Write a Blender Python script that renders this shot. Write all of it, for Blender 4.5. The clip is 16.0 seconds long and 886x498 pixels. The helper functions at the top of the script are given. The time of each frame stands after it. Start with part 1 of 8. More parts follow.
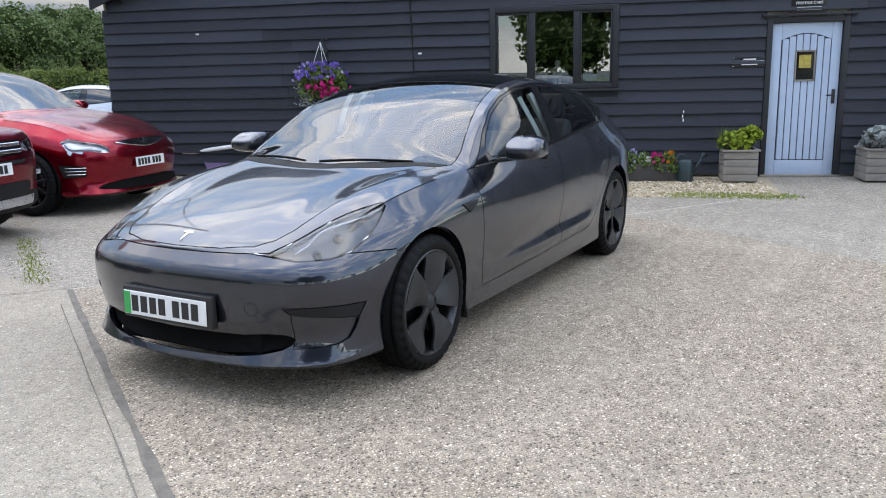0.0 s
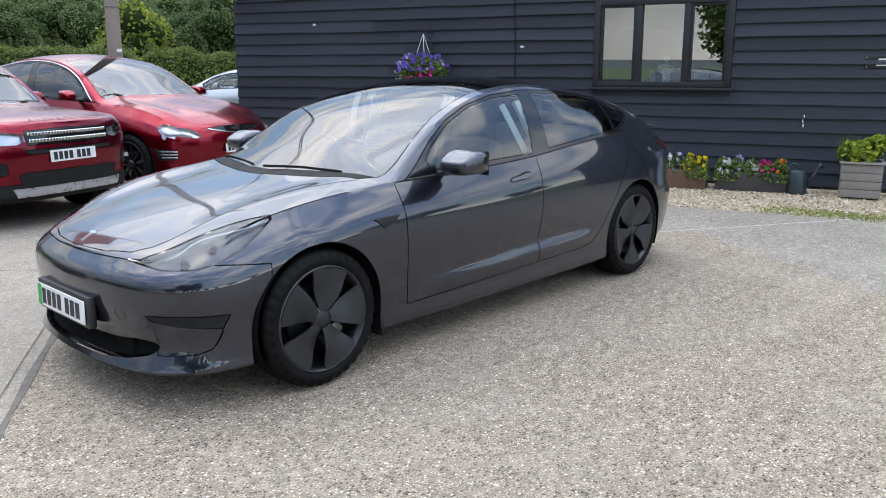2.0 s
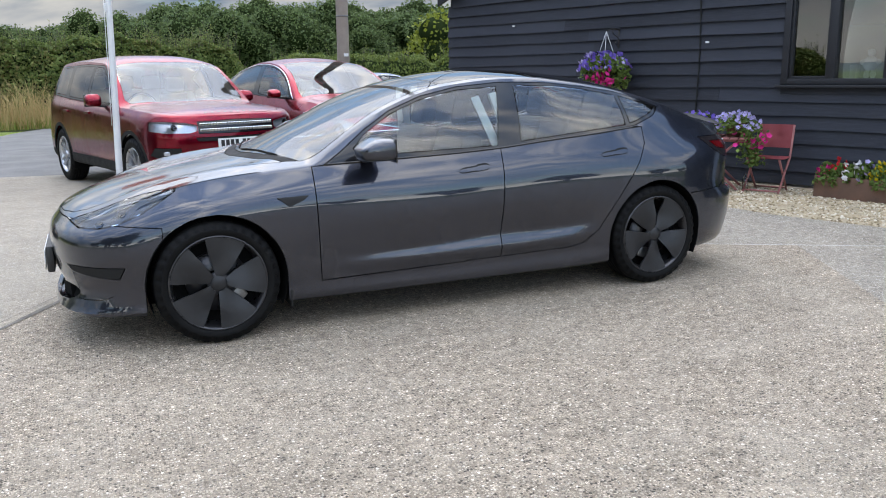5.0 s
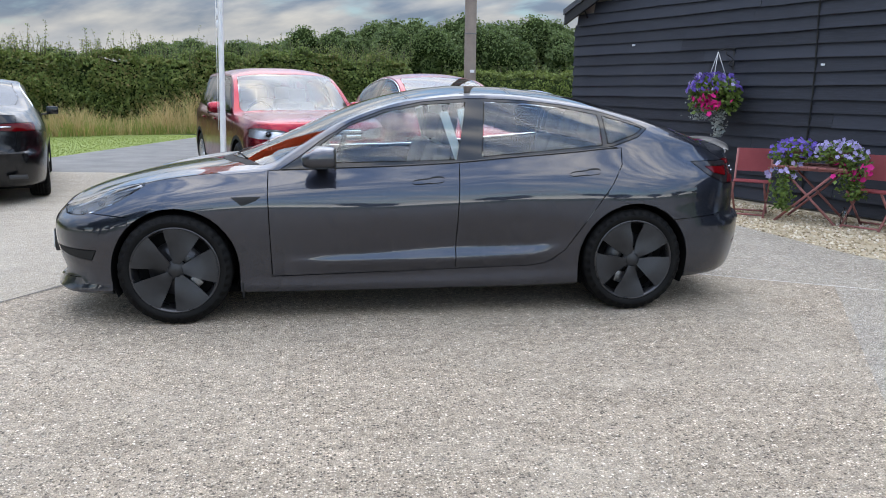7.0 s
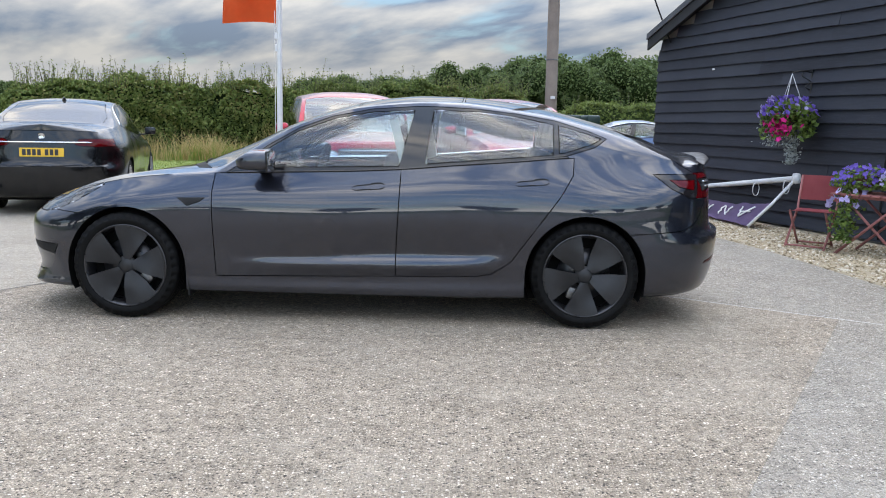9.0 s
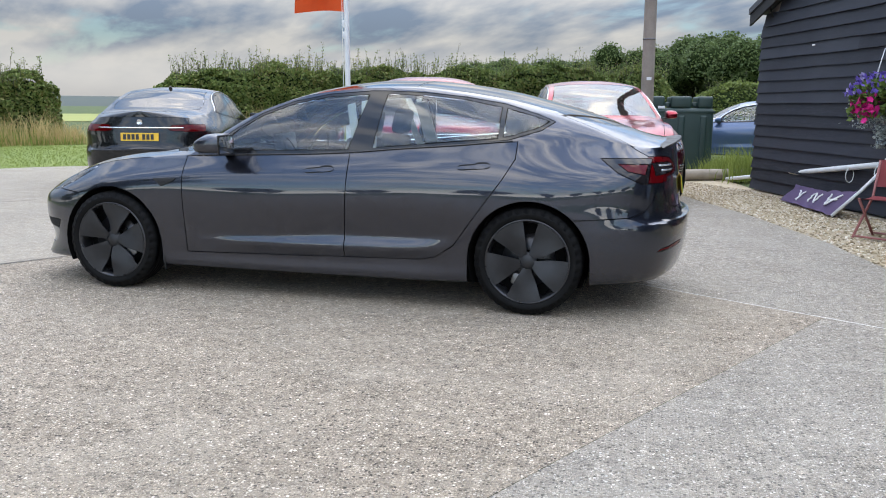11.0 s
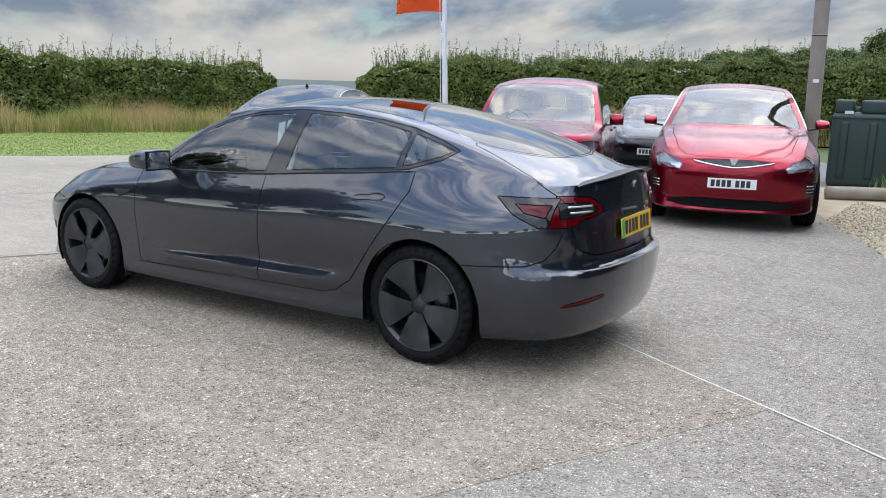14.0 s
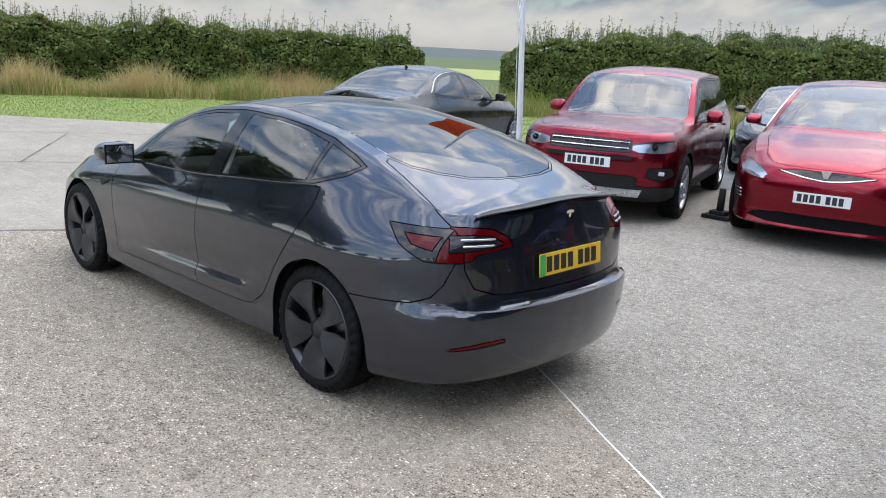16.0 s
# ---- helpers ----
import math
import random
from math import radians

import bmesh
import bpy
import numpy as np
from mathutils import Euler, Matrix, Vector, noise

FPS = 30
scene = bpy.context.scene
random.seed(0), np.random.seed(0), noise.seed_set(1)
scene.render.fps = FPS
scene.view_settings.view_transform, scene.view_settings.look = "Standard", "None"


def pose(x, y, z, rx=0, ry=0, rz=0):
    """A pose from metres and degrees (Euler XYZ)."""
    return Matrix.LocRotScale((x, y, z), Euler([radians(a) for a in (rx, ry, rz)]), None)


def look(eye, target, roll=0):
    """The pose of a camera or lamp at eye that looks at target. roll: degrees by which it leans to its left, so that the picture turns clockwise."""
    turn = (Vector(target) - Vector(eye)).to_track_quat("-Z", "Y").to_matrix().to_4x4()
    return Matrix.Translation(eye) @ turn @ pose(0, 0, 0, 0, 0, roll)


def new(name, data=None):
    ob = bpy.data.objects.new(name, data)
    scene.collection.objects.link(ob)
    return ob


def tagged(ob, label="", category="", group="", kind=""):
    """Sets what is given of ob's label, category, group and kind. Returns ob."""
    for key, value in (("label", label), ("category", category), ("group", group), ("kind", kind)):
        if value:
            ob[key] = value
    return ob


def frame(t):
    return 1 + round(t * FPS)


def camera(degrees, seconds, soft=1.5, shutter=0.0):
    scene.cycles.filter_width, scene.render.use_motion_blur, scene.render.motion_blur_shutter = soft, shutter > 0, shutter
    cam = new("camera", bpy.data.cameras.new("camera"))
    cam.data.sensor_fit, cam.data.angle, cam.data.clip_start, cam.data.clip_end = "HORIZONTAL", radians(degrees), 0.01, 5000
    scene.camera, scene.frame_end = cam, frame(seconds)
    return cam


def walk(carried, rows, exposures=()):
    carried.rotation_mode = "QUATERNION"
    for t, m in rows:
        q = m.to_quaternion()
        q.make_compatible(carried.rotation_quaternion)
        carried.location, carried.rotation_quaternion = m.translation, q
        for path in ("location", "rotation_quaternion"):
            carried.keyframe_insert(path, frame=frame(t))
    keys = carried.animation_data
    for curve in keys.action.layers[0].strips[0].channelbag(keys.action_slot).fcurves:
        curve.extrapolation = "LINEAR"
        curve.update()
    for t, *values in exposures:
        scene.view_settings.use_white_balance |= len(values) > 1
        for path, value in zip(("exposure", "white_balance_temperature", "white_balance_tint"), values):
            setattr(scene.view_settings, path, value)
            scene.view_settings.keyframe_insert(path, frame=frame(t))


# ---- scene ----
cam = camera(57.8, 16.0, soft=1.0)
PATH = [
    (0, (-4.7, -2.811, 1.407), (-2.998, -1.846, 0.991), -1.3),
    (0.5, (-4.465, -3.026, 1.437), (-2.82, -1.966, 1.025), -1.1),
    (1, (-4.228, -3.287, 1.467), (-2.648, -2.136, 1.047), -0.7),
    (1.5, (-4.016, -3.573, 1.485), (-2.513, -2.328, 1.048), -0.4),
    (2, (-3.716, -3.81, 1.517), (-2.294, -2.477, 1.07), -0.2),
    (2.5, (-3.461, -4.113, 1.533), (-2.128, -2.693, 1.08), -0.1),
    (3, (-3.153, -4.304, 1.485), (-1.917, -2.797, 1.035), -0.3),
    (3.5, (-2.856, -4.545, 1.487), (-1.73, -2.954, 1.04), -0.6),
    (4, (-2.622, -4.827, 1.475), (-1.605, -3.161, 1.038), -0.8),
    (4.5, (-2.322, -5.017, 1.438), (-1.423, -3.284, 1.005), -0.9),
    (7, (-0.599, -5.763, 1.407), (-0.288, -3.825, 1.02), 0.6),
    (7.5, (-0.272, -5.805, 1.401), (-0.046, -3.851, 1.036), 1.0),
    (8, (0.057, -5.899, 1.359), (0.202, -3.933, 1.023), 1.1),
    (8.5, (0.382, -5.9, 1.285), (0.434, -3.926, 0.969), 1.1),
    (9, (0.68, -5.801, 1.25), (0.63, -3.825, 0.943), 1.1),
    (11.5, (2.392, -5.597, 1.286), (1.839, -3.711, 0.918), 0.6),
    (12, (2.718, -5.412, 1.329), (2.072, -3.558, 0.947), 0.9),
    (12.5, (3.057, -5.255, 1.372), (2.313, -3.44, 0.982), 1.2),
    (13, (3.271, -4.974, 1.371), (2.432, -3.201, 0.98), 1.3),
    (13.5, (3.484, -4.725, 1.421), (2.559, -2.995, 1.03), 1.4),
    (14, (3.743, -4.482, 1.506), (2.734, -2.8, 1.115), 1.4),
    (14.5, (3.945, -4.177, 1.584), (2.852, -2.552, 1.179), 1.7),
    (15, (4.171, -3.89, 1.67), (2.996, -2.328, 1.244), 2.3),
    (15.5, (4.393, -3.609, 1.751), (3.137, -2.121, 1.296), 2.9),
    (16, (4.574, -3.281, 1.744), (3.236, -1.872, 1.271), 3.0),
]
walk(cam, [(t, look(eye, target, roll)) for t, eye, target, roll in PATH])

# ---- light: a broken cloud sky with a veiled sun behind the far hedge ----
SUN_AZ, SUN_EL = 82.0, 60.0
world = bpy.data.worlds.new("sky")
scene.world = world
world.use_nodes = True
wn, wl = world.node_tree.nodes, world.node_tree.links
wn.clear()
w_out = wn.new("ShaderNodeOutputWorld")
w_bg = wn.new("ShaderNodeBackground")
w_sky = wn.new("ShaderNodeTexSky")
w_sky.sky_type, w_sky.sun_disc = "NISHITA", False
w_sky.sun_elevation, w_sky.sun_rotation = radians(SUN_EL), radians(90 - SUN_AZ)
w_sky.air_density, w_sky.dust_density = 1.0, 0.4
w_tc = wn.new("ShaderNodeTexCoord")
w_sep = wn.new("ShaderNodeSeparateXYZ")
wl.new(w_tc.outputs["Generated"], w_sep.inputs[0])


def w_math(op, a, b=None, clamp=False):
    n = wn.new("ShaderNodeMath")
    n.operation, n.use_clamp = op, clamp
    for slot, v in ((0, a), (1, b)):
        if v is None:
            continue
        if isinstance(v, (int, float)):
            n.inputs[slot].default_value = v
        else:
            wl.new(v, n.inputs[slot])
    return n.outputs[0]


def w_mix(fac, a, b):
    n = wn.new("ShaderNodeMix")
    n.data_type = "RGBA"
    for slot, v in ((0, fac), (6, a), (7, b)):
        if isinstance(v, (int, float, tuple)):
            n.inputs[slot].default_value = v
        else:
            wl.new(v, n.inputs[slot])
    return n.outputs[2]


# the cloud deck: the view's way is laid on a flat layer overhead, so that clouds close up towards the horizon
w_up = w_math("MAXIMUM", w_sep.outputs[2], 0.0)
w_den = w_math("ADD", w_up, 0.24)
w_comb = wn.new("ShaderNodeCombineXYZ")
wl.new(w_math("DIVIDE", w_sep.outputs[0], w_den), w_comb.inputs[0])
wl.new(w_math("DIVIDE", w_sep.outputs[1], w_den), w_comb.inputs[1])
w_map = wn.new("ShaderNodeMapping")
w_map.vector_type = "TEXTURE"
w_map.inputs["Rotation"].default_value = (0, 0, radians(-42))
w_map.inputs["Scale"].default_value = (1.0, 0.58, 1.0)
w_map.inputs["Location"].default_value = (0.7, 2.2, 0.3)
wl.new(w_comb.outputs[0], w_map.inputs["Vector"])
w_n1 = wn.new("ShaderNodeTexNoise")
w_n1.inputs["Scale"].default_value, w_n1.inputs["Detail"].default_value, w_n1.inputs["Roughness"].default_value = 2.0, 9, 0.52
w_n1.inputs["Distortion"].default_value = 0.35
wl.new(w_map.outputs[0], w_n1.inputs["Vector"])
w_n2 = wn.new("ShaderNodeTexNoise")
w_n2.inputs["Scale"].default_value, w_n2.inputs["Detail"].default_value = 2.2, 8
wl.new(w_map.outputs[0], w_n2.inputs["Vector"])
w_cover = wn.new("ShaderNodeMapRange")
w_cover.interpolation_type = "SMOOTHSTEP"
w_cover.inputs[1].default_value, w_cover.inputs[2].default_value = 0.43, 0.59
# finer ripples overhead, closed cloud low over the hedge
w_n3 = wn.new("ShaderNodeTexNoise")
w_n3.inputs["Scale"].default_value, w_n3.inputs["Detail"].default_value, w_n3.inputs["Roughness"].default_value = 5.6, 7, 0.5
w_n3.inputs["Distortion"].default_value = 0.4
wl.new(w_map.outputs[0], w_n3.inputs["Vector"])
w_fine = w_math("MULTIPLY", w_up, 0.9, True)
w_blend = w_math("ADD", w_math("MULTIPLY", w_n1.outputs[0], w_math("SUBTRACT", 1.0, w_fine)), w_math("MULTIPLY", w_n3.outputs[0], w_fine))
w_shut = w_math("MULTIPLY", w_math("MAXIMUM", w_sep.outputs[1], 0.0), w_math("SUBTRACT", 1.0, w_math("MULTIPLY", w_up, 2.2, True)))
wl.new(w_math("ADD", w_blend, w_math("MULTIPLY", w_shut, 0.16)), w_cover.inputs[0])
w_tone = wn.new("ShaderNodeMapRange")
w_tone.inputs[1].default_value, w_tone.inputs[2].default_value = 0.40, 0.64
w_n4 = wn.new("ShaderNodeTexNoise")
w_n4.inputs["Scale"].default_value, w_n4.inputs["Detail"].default_value, w_n4.inputs["Roughness"].default_value = 4.2, 8, 0.55
w_n4.inputs["Distortion"].default_value = 0.4
wl.new(w_map.outputs[0], w_n4.inputs["Vector"])
w_half = w_math("MULTIPLY", w_up, 1.3, True)
wl.new(w_math("ADD", w_math("MULTIPLY", w_n2.outputs[0], w_math("SUBTRACT", 1.0, w_half)), w_math("MULTIPLY", w_n4.outputs[0], w_half)), w_tone.inputs[0])
CLOUD_LIT, CLOUD_SHADE = (9.5, 10.4, 12.1, 1), (2.8, 4.1, 6.8, 1)
w_cloud = w_mix(w_tone.outputs[0], CLOUD_SHADE, CLOUD_LIT)
w_gain = wn.new("ShaderNodeVectorMath")
w_gain.operation = "MULTIPLY"
wl.new(w_sky.outputs[0], w_gain.inputs[0])
w_gain.inputs[1].default_value = (1.0, 1.3, 1.6)
w_blue = w_gain.outputs[0]
w_all = w_mix(w_math("ADD", w_math("MULTIPLY", w_cover.outputs[0], 0.84), 0.08), w_blue, w_cloud)
# bright haze low over the land
w_low = wn.new("ShaderNodeMapRange")
w_low.interpolation_type = "SMOOTHSTEP"
w_low.inputs[1].default_value, w_low.inputs[2].default_value = 0.085, 0.015
wl.new(w_sep.outputs[2], w_low.inputs[0])
w_all = w_mix(w_math("MULTIPLY", w_low.outputs[0], 0.85), w_all, (15.6, 17.4, 20.6, 1))
# an overcast sky is brightest overhead
w_lift = w_math("ADD", w_math("ADD", 0.12, w_math("MULTIPLY", w_up, 1.22)), w_math("MULTIPLY", w_math("MULTIPLY", w_up, w_up), 0.5))
# the clouds that face the sun stand bright over the land behind the camera
w_lift = w_math("ADD", w_lift, w_math("MULTIPLY", w_math("MAXIMUM", w_math("MULTIPLY", w_sep.outputs[1], -1.0), 0.0), 0.75))
# and brighter where the sun stands behind the cloud
w_dot = wn.new("ShaderNodeVectorMath")
w_dot.operation = "DOT_PRODUCT"
wl.new(w_tc.outputs["Generated"], w_dot.inputs[0])
w_dot.inputs[1].default_value = (math.cos(radians(SUN_AZ)) * math.cos(radians(SUN_EL)), math.sin(radians(SUN_AZ)) * math.cos(radians(SUN_EL)), math.sin(radians(SUN_EL)))
w_glow = w_math("POWER", w_math("MAXIMUM", w_dot.outputs["Value"], 0.0), 5.0)
w_lift = w_math("MULTIPLY", w_lift, w_math("ADD", 0.92, w_math("MULTIPLY", w_glow, 0.4)))
w_scale = wn.new("ShaderNodeVectorMath")
w_scale.operation = "SCALE"
wl.new(w_all, w_scale.inputs[0])
wl.new(w_lift, w_scale.inputs["Scale"])
wl.new(w_scale.outputs[0], w_bg.inputs["Color"])
w_bg.inputs["Strength"].default_value = 0.15
wl.new(w_bg.outputs[0], w_out.inputs[0])

sun = new("sun", bpy.data.lights.new("sun", "SUN"))
sun.data.energy, sun.data.angle, sun.data.color = 0.6, radians(70), (1.0, 0.95, 0.87)
_d = Vector((math.cos(radians(SUN_AZ)) * math.cos(radians(SUN_EL)), math.sin(radians(SUN_AZ)) * math.cos(radians(SUN_EL)), math.sin(radians(SUN_EL))))
sun.matrix_world = look(_d * 50, (0, 0, 0))
scene.view_settings.exposure = 0.98
scene.view_settings.use_white_balance = True
scene.view_settings.white_balance_temperature = 8250

# ---- materials ----
def material(name, base=(0.5, 0.5, 0.5), rough=0.5, metal=0.0, **more):
    m = bpy.data.materials.new(name)
    m.use_nodes = True
    b = m.node_tree.nodes["Principled BSDF"]
    b.inputs["Base Color"].default_value = (*base, 1)
    b.inputs["Roughness"].default_value, b.inputs["Metallic"].default_value = rough, metal
    for key, v in more.items():
        b.inputs[key.replace("_", " ")].default_value = v
    return m


class Nodes:
    """Short ways to wire a material."""

    def __init__(self, m):
        self.m, self.t = m, m.node_tree
        self.bsdf = self.t.nodes["Principled BSDF"]

    def add(self, kind, **values):
        n = self.t.nodes.new("ShaderNode" + kind)
        if "operation" in values:
            n.operation = values["operation"]
        if "use_clamp" in values:
            n.use_clamp = values["use_clamp"]
        if "data_type" in values:
            n.data_type = values["data_type"]
        if "blend_type" in values:
            n.blend_type = values["blend_type"]
        if "feature" in values:
            n.feature = values["feature"]
        return n

    def link(self, a, b):
        self.t.links.new(a, b)

    def put(self, slot, v):
        if hasattr(v, "is_output"):
            self.link(v, slot)
        else:
            slot.default_value = v

    def coords(self, scale=(1, 1, 1), rot=(0, 0, 0), own=True, jitter=False):
        tc, mp = self.add("TexCoord"), self.add("Mapping")
        mp.inputs["Scale"].default_value, mp.inputs["Rotation"].default_value = scale, rot
        if own:
            self.link(tc.outputs["Object"], mp.inputs["Vector"])
        else:
            self.link(self.add("NewGeometry").outputs["Position"], mp.inputs["Vector"])
        if jitter:
            info, mul, comb = self.add("ObjectInfo"), self.add("Math", operation="MULTIPLY"), self.add("CombineXYZ")
            mul.inputs[1].default_value = 37.0
            self.link(info.outputs["Random"], mul.inputs[0])
            for k in range(3):
                self.link(mul.outputs[0], comb.inputs[k])
            self.link(comb.outputs[0], mp.inputs["Location"])
        return mp.outputs[0]

    def noise(self, vec, scale, detail=4, rough=0.55, dist=0.0):
        n = self.add("TexNoise")
        n.inputs["Scale"].default_value, n.inputs["Detail"].default_value = scale, detail
        n.inputs["Roughness"].default_value, n.inputs["Distortion"].default_value = rough, dist
        self.link(vec, n.inputs["Vector"])
        return n.outputs[0]

    def voronoi(self, vec, scale, feature="F1", out=0, rand=1.0):
        n = self.add("TexVoronoi", feature=feature)
        n.inputs["Scale"].default_value, n.inputs["Randomness"].default_value = scale, rand
        self.link(vec, n.inputs["Vector"])
        return n.outputs[out]

    def ramp(self, fac, stops):
        n = self.add("ValToRGB")
        while len(n.color_ramp.elements) < len(stops):
            n.color_ramp.elements.new(0.5)
        for e, (p, c) in zip(n.color_ramp.elements, stops):
            e.position, e.color = p, (*c, 1) if len(c) == 3 else c
        self.link(fac, n.inputs[0])
        return n.outputs[0]

    def span(self, v, a, b, lo=0.0, hi=1.0):
        n = self.add("MapRange")
        for k, x in enumerate((a, b, lo, hi)):
            n.inputs[k + 1].default_value = x
        self.link(v, n.inputs[0])
        return n.outputs[0]

    def mix(self, fac, a, b, blend="MIX"):
        n = self.add("Mix", data_type="RGBA", blend_type=blend)
        for slot, v in ((0, fac), (6, a), (7, b)):
            if isinstance(v, tuple) and len(v) == 3:
                v = (*v, 1)
            self.put(n.inputs[slot], v)
        return n.outputs[2]

    def math(self, op, a, b=0.0, clamp=False):
        n = self.add("Math", operation=op, use_clamp=clamp)
        self.put(n.inputs[0], a), self.put(n.inputs[1], b)
        return n.outputs[0]

    def bump(self, h, strength=0.3, dist=0.01):
        n = self.add("Bump")
        n.inputs["Strength"].default_value, n.inputs["Distance"].default_value = strength, dist
        self.link(h, n.inputs["Height"])
        self.link(n.outputs[0], self.bsdf.inputs["Normal"])

    def color(self, v):
        self.put(self.bsdf.inputs["Base Color"], v)

    def rough(self, v):
        self.put(self.bsdf.inputs["Roughness"], v)


def mottled(name, a, b, scale=6.0, rough=(0.5, 0.7), bump=0.15, fine=60.0, metal=0.0, dist=0.004, own=True, jitter=False, **more):
    """Two tones at two scales, with fine relief."""
    m = material(name, a, rough[0], metal, **more)
    n = Nodes(m)
    v = n.coords(own=own, jitter=jitter)
    big, small = n.noise(v, scale, 5), n.noise(v, fine, 3)
    n.color(n.mix(n.math("ADD", n.span(big, 0.35, 0.65, 0, 0.75), n.span(small, 0.3, 0.7, 0, 0.25), True), a, b))
    n.rough(n.span(big, 0.3, 0.7, *rough))
    if bump:
        n.bump(n.math("ADD", small, n.math("MULTIPLY", big, 0.5)), bump, dist)
    return m


def paint(name, base, flake, rough=0.32, metal=0.55, coat=1.0, gloss=1.45):
    """Metallic car paint under clear coat, with flake sparkle and a light film of road dust."""
    m = material(name, base, rough, metal, Coat_Weight=coat, Coat_Roughness=0.02, Coat_IOR=gloss)
    n = Nodes(m)
    v = n.coords()
    fl = n.noise(v, 900, 1)
    dust = n.span(n.noise(v, 2.3, 6), 0.45, 0.80, 0, 0.08)
    n.color(n.mix(n.span(fl, 0.45, 0.75, 0, 0.5), base, flake))
    n.rough(n.math("ADD", n.span(fl, 0.2, 0.8, rough - 0.05, rough + 0.06), dust))
    n.put(n.bsdf.inputs["Coat Roughness"], n.span(n.noise(v, 5.0, 5), 0.4, 0.8, 0.012, 0.05))
    return m


def pane(name, tint, ior=1.5, rough=0.0):
    """Thin glass: tinted see-through with mirror gloss by Fresnel."""
    m = bpy.data.materials.new(name)
    m.use_nodes = True
    t = m.node_tree
    t.nodes.clear()
    out, mixer, clear, gloss, fres = (t.nodes.new("ShaderNode" + k) for k in ("OutputMaterial", "MixShader", "BsdfTransparent", "BsdfGlossy", "Fresnel"))
    clear.inputs[0].default_value = (*tint, 1)
    gloss.inputs["Roughness"].default_value = rough
    gloss.inputs["Color"].default_value = (1, 1, 1, 1)
    fres.inputs[0].default_value = ior
    t.links.new(fres.outputs[0], mixer.inputs[0])
    t.links.new(clear.outputs[0], mixer.inputs[1])
    t.links.new(gloss.outputs[0], mixer.inputs[2])
    t.links.new(mixer.outputs[0], out.inputs[0])
    return m


M = {}
M["car_grey"] = paint("graphite_paint", (0.018, 0.0215, 0.034), (0.047, 0.055, 0.079), 0.27, 0.85, gloss=1.62)
M["car_red"] = paint("red_metallic_paint", (0.20, 0.002, 0.012), (0.40, 0.004, 0.024), 0.26, 0.92, 0.6)
M["car_red2"] = paint("deep_red_paint", (0.175, 0.002, 0.012), (0.34, 0.004, 0.024), 0.26, 0.92, 0.6)
M["car_dark"] = paint("anthracite_paint", (0.010, 0.011, 0.013), (0.030, 0.030, 0.034), 0.26, 0.8, 0.8)
M["car_silver"] = paint("silver_paint", (0.45, 0.47, 0.50), (0.7, 0.72, 0.75), 0.3, 0.6)
M["car_blue"] = paint("blue_paint", (0.06, 0.10, 0.19), (0.12, 0.2, 0.34), 0.3, 0.5)
M["glass_tint"] = pane("tinted_car_glass", (0.80, 0.90, 0.92), 1.75)
M["glass_dark"] = pane("privacy_glass", (0.10, 0.11, 0.115), 1.8)
M["glass_roof"] = pane("dark_roof_glass", (0.05, 0.055, 0.065), 1.85)
M["glass_screen"] = pane("windscreen_glass", (0.55, 0.63, 0.64), 1.82)
M["glass_lamp"] = pane("clear_lamp_lens", (0.86, 0.88, 0.9), 1.45)
M["glass_smoke"] = pane("smoky_lamp_lens", (0.80, 0.82, 0.85), 1.6)
M["lamp_grey"] = mottled("grey_lamp_bowl", (0.10, 0.102, 0.108), (0.16, 0.163, 0.17), 20, (0.30, 0.42), 0.02, 200, 0.2)
M["glass_window"] = pane("window_glass", (0.80, 0.84, 0.84), 2.7)
M["black_trim"] = mottled("satin_black_trim", (0.012, 0.012, 0.013), (0.02, 0.02, 0.021), 20, (0.35, 0.5), 0.05, 300)
M["gloss_black"] = material("gloss_black", (0.008, 0.008, 0.009), 0.08)
M["matt_black"] = mottled("black_plastic", (0.008, 0.008, 0.008), (0.016, 0.016, 0.016), 12, (0.6, 0.8), 0.1, 200, Specular_IOR_Level=0.25)
M["underbody"] = material("underbody_black", (0.005, 0.005, 0.005), 0.95, Specular_IOR_Level=0.1)
M["tyre"] = mottled("tyre_rubber", (0.004, 0.004, 0.0045), (0.009, 0.009, 0.0088), 9, (0.5, 0.66), 0.2, 120, Specular_IOR_Level=0.09)
M["rim_grey"] = mottled("dark_grey_wheel_cover", (0.017, 0.0175, 0.019), (0.025, 0.0255, 0.028), 15, (0.36, 0.46), 0.05, 300, 0.1, Specular_IOR_Level=0.35)
M["rim_edge"] = mottled("machined_dark_rim", (0.04, 0.04, 0.043), (0.065, 0.065, 0.07), 15, (0.25, 0.35), 0.03, 300, 0.8)
M["rim_silver"] = mottled("silver_alloy", (0.42, 0.43, 0.45), (0.55, 0.56, 0.58), 15, (0.25, 0.35), 0.03, 300, 0.8)
M["rim_black"] = material("black_alloy", (0.012, 0.012, 0.013), 0.18)
M["silvering"] = material("mirror_silver", (0.46, 0.48, 0.50), 0.03, 1.0)
M["chrome"] = material("chrome", (0.75, 0.76, 0.78), 0.08, 1.0)
M["steel"] = mottled("brake_steel", (0.13, 0.13, 0.135), (0.22, 0.215, 0.21), 25, (0.3, 0.5), 0.1, 200, 0.9)
M["lamp_red"] = material("red_lamp_lens", (0.085, 0.0008, 0.002), 0.10, 0.0, Coat_Weight=0.1, Specular_IOR_Level=0.25)
M["lamp_black"] = material("smoked_lamp", (0.012, 0.010, 0.011), 0.08)
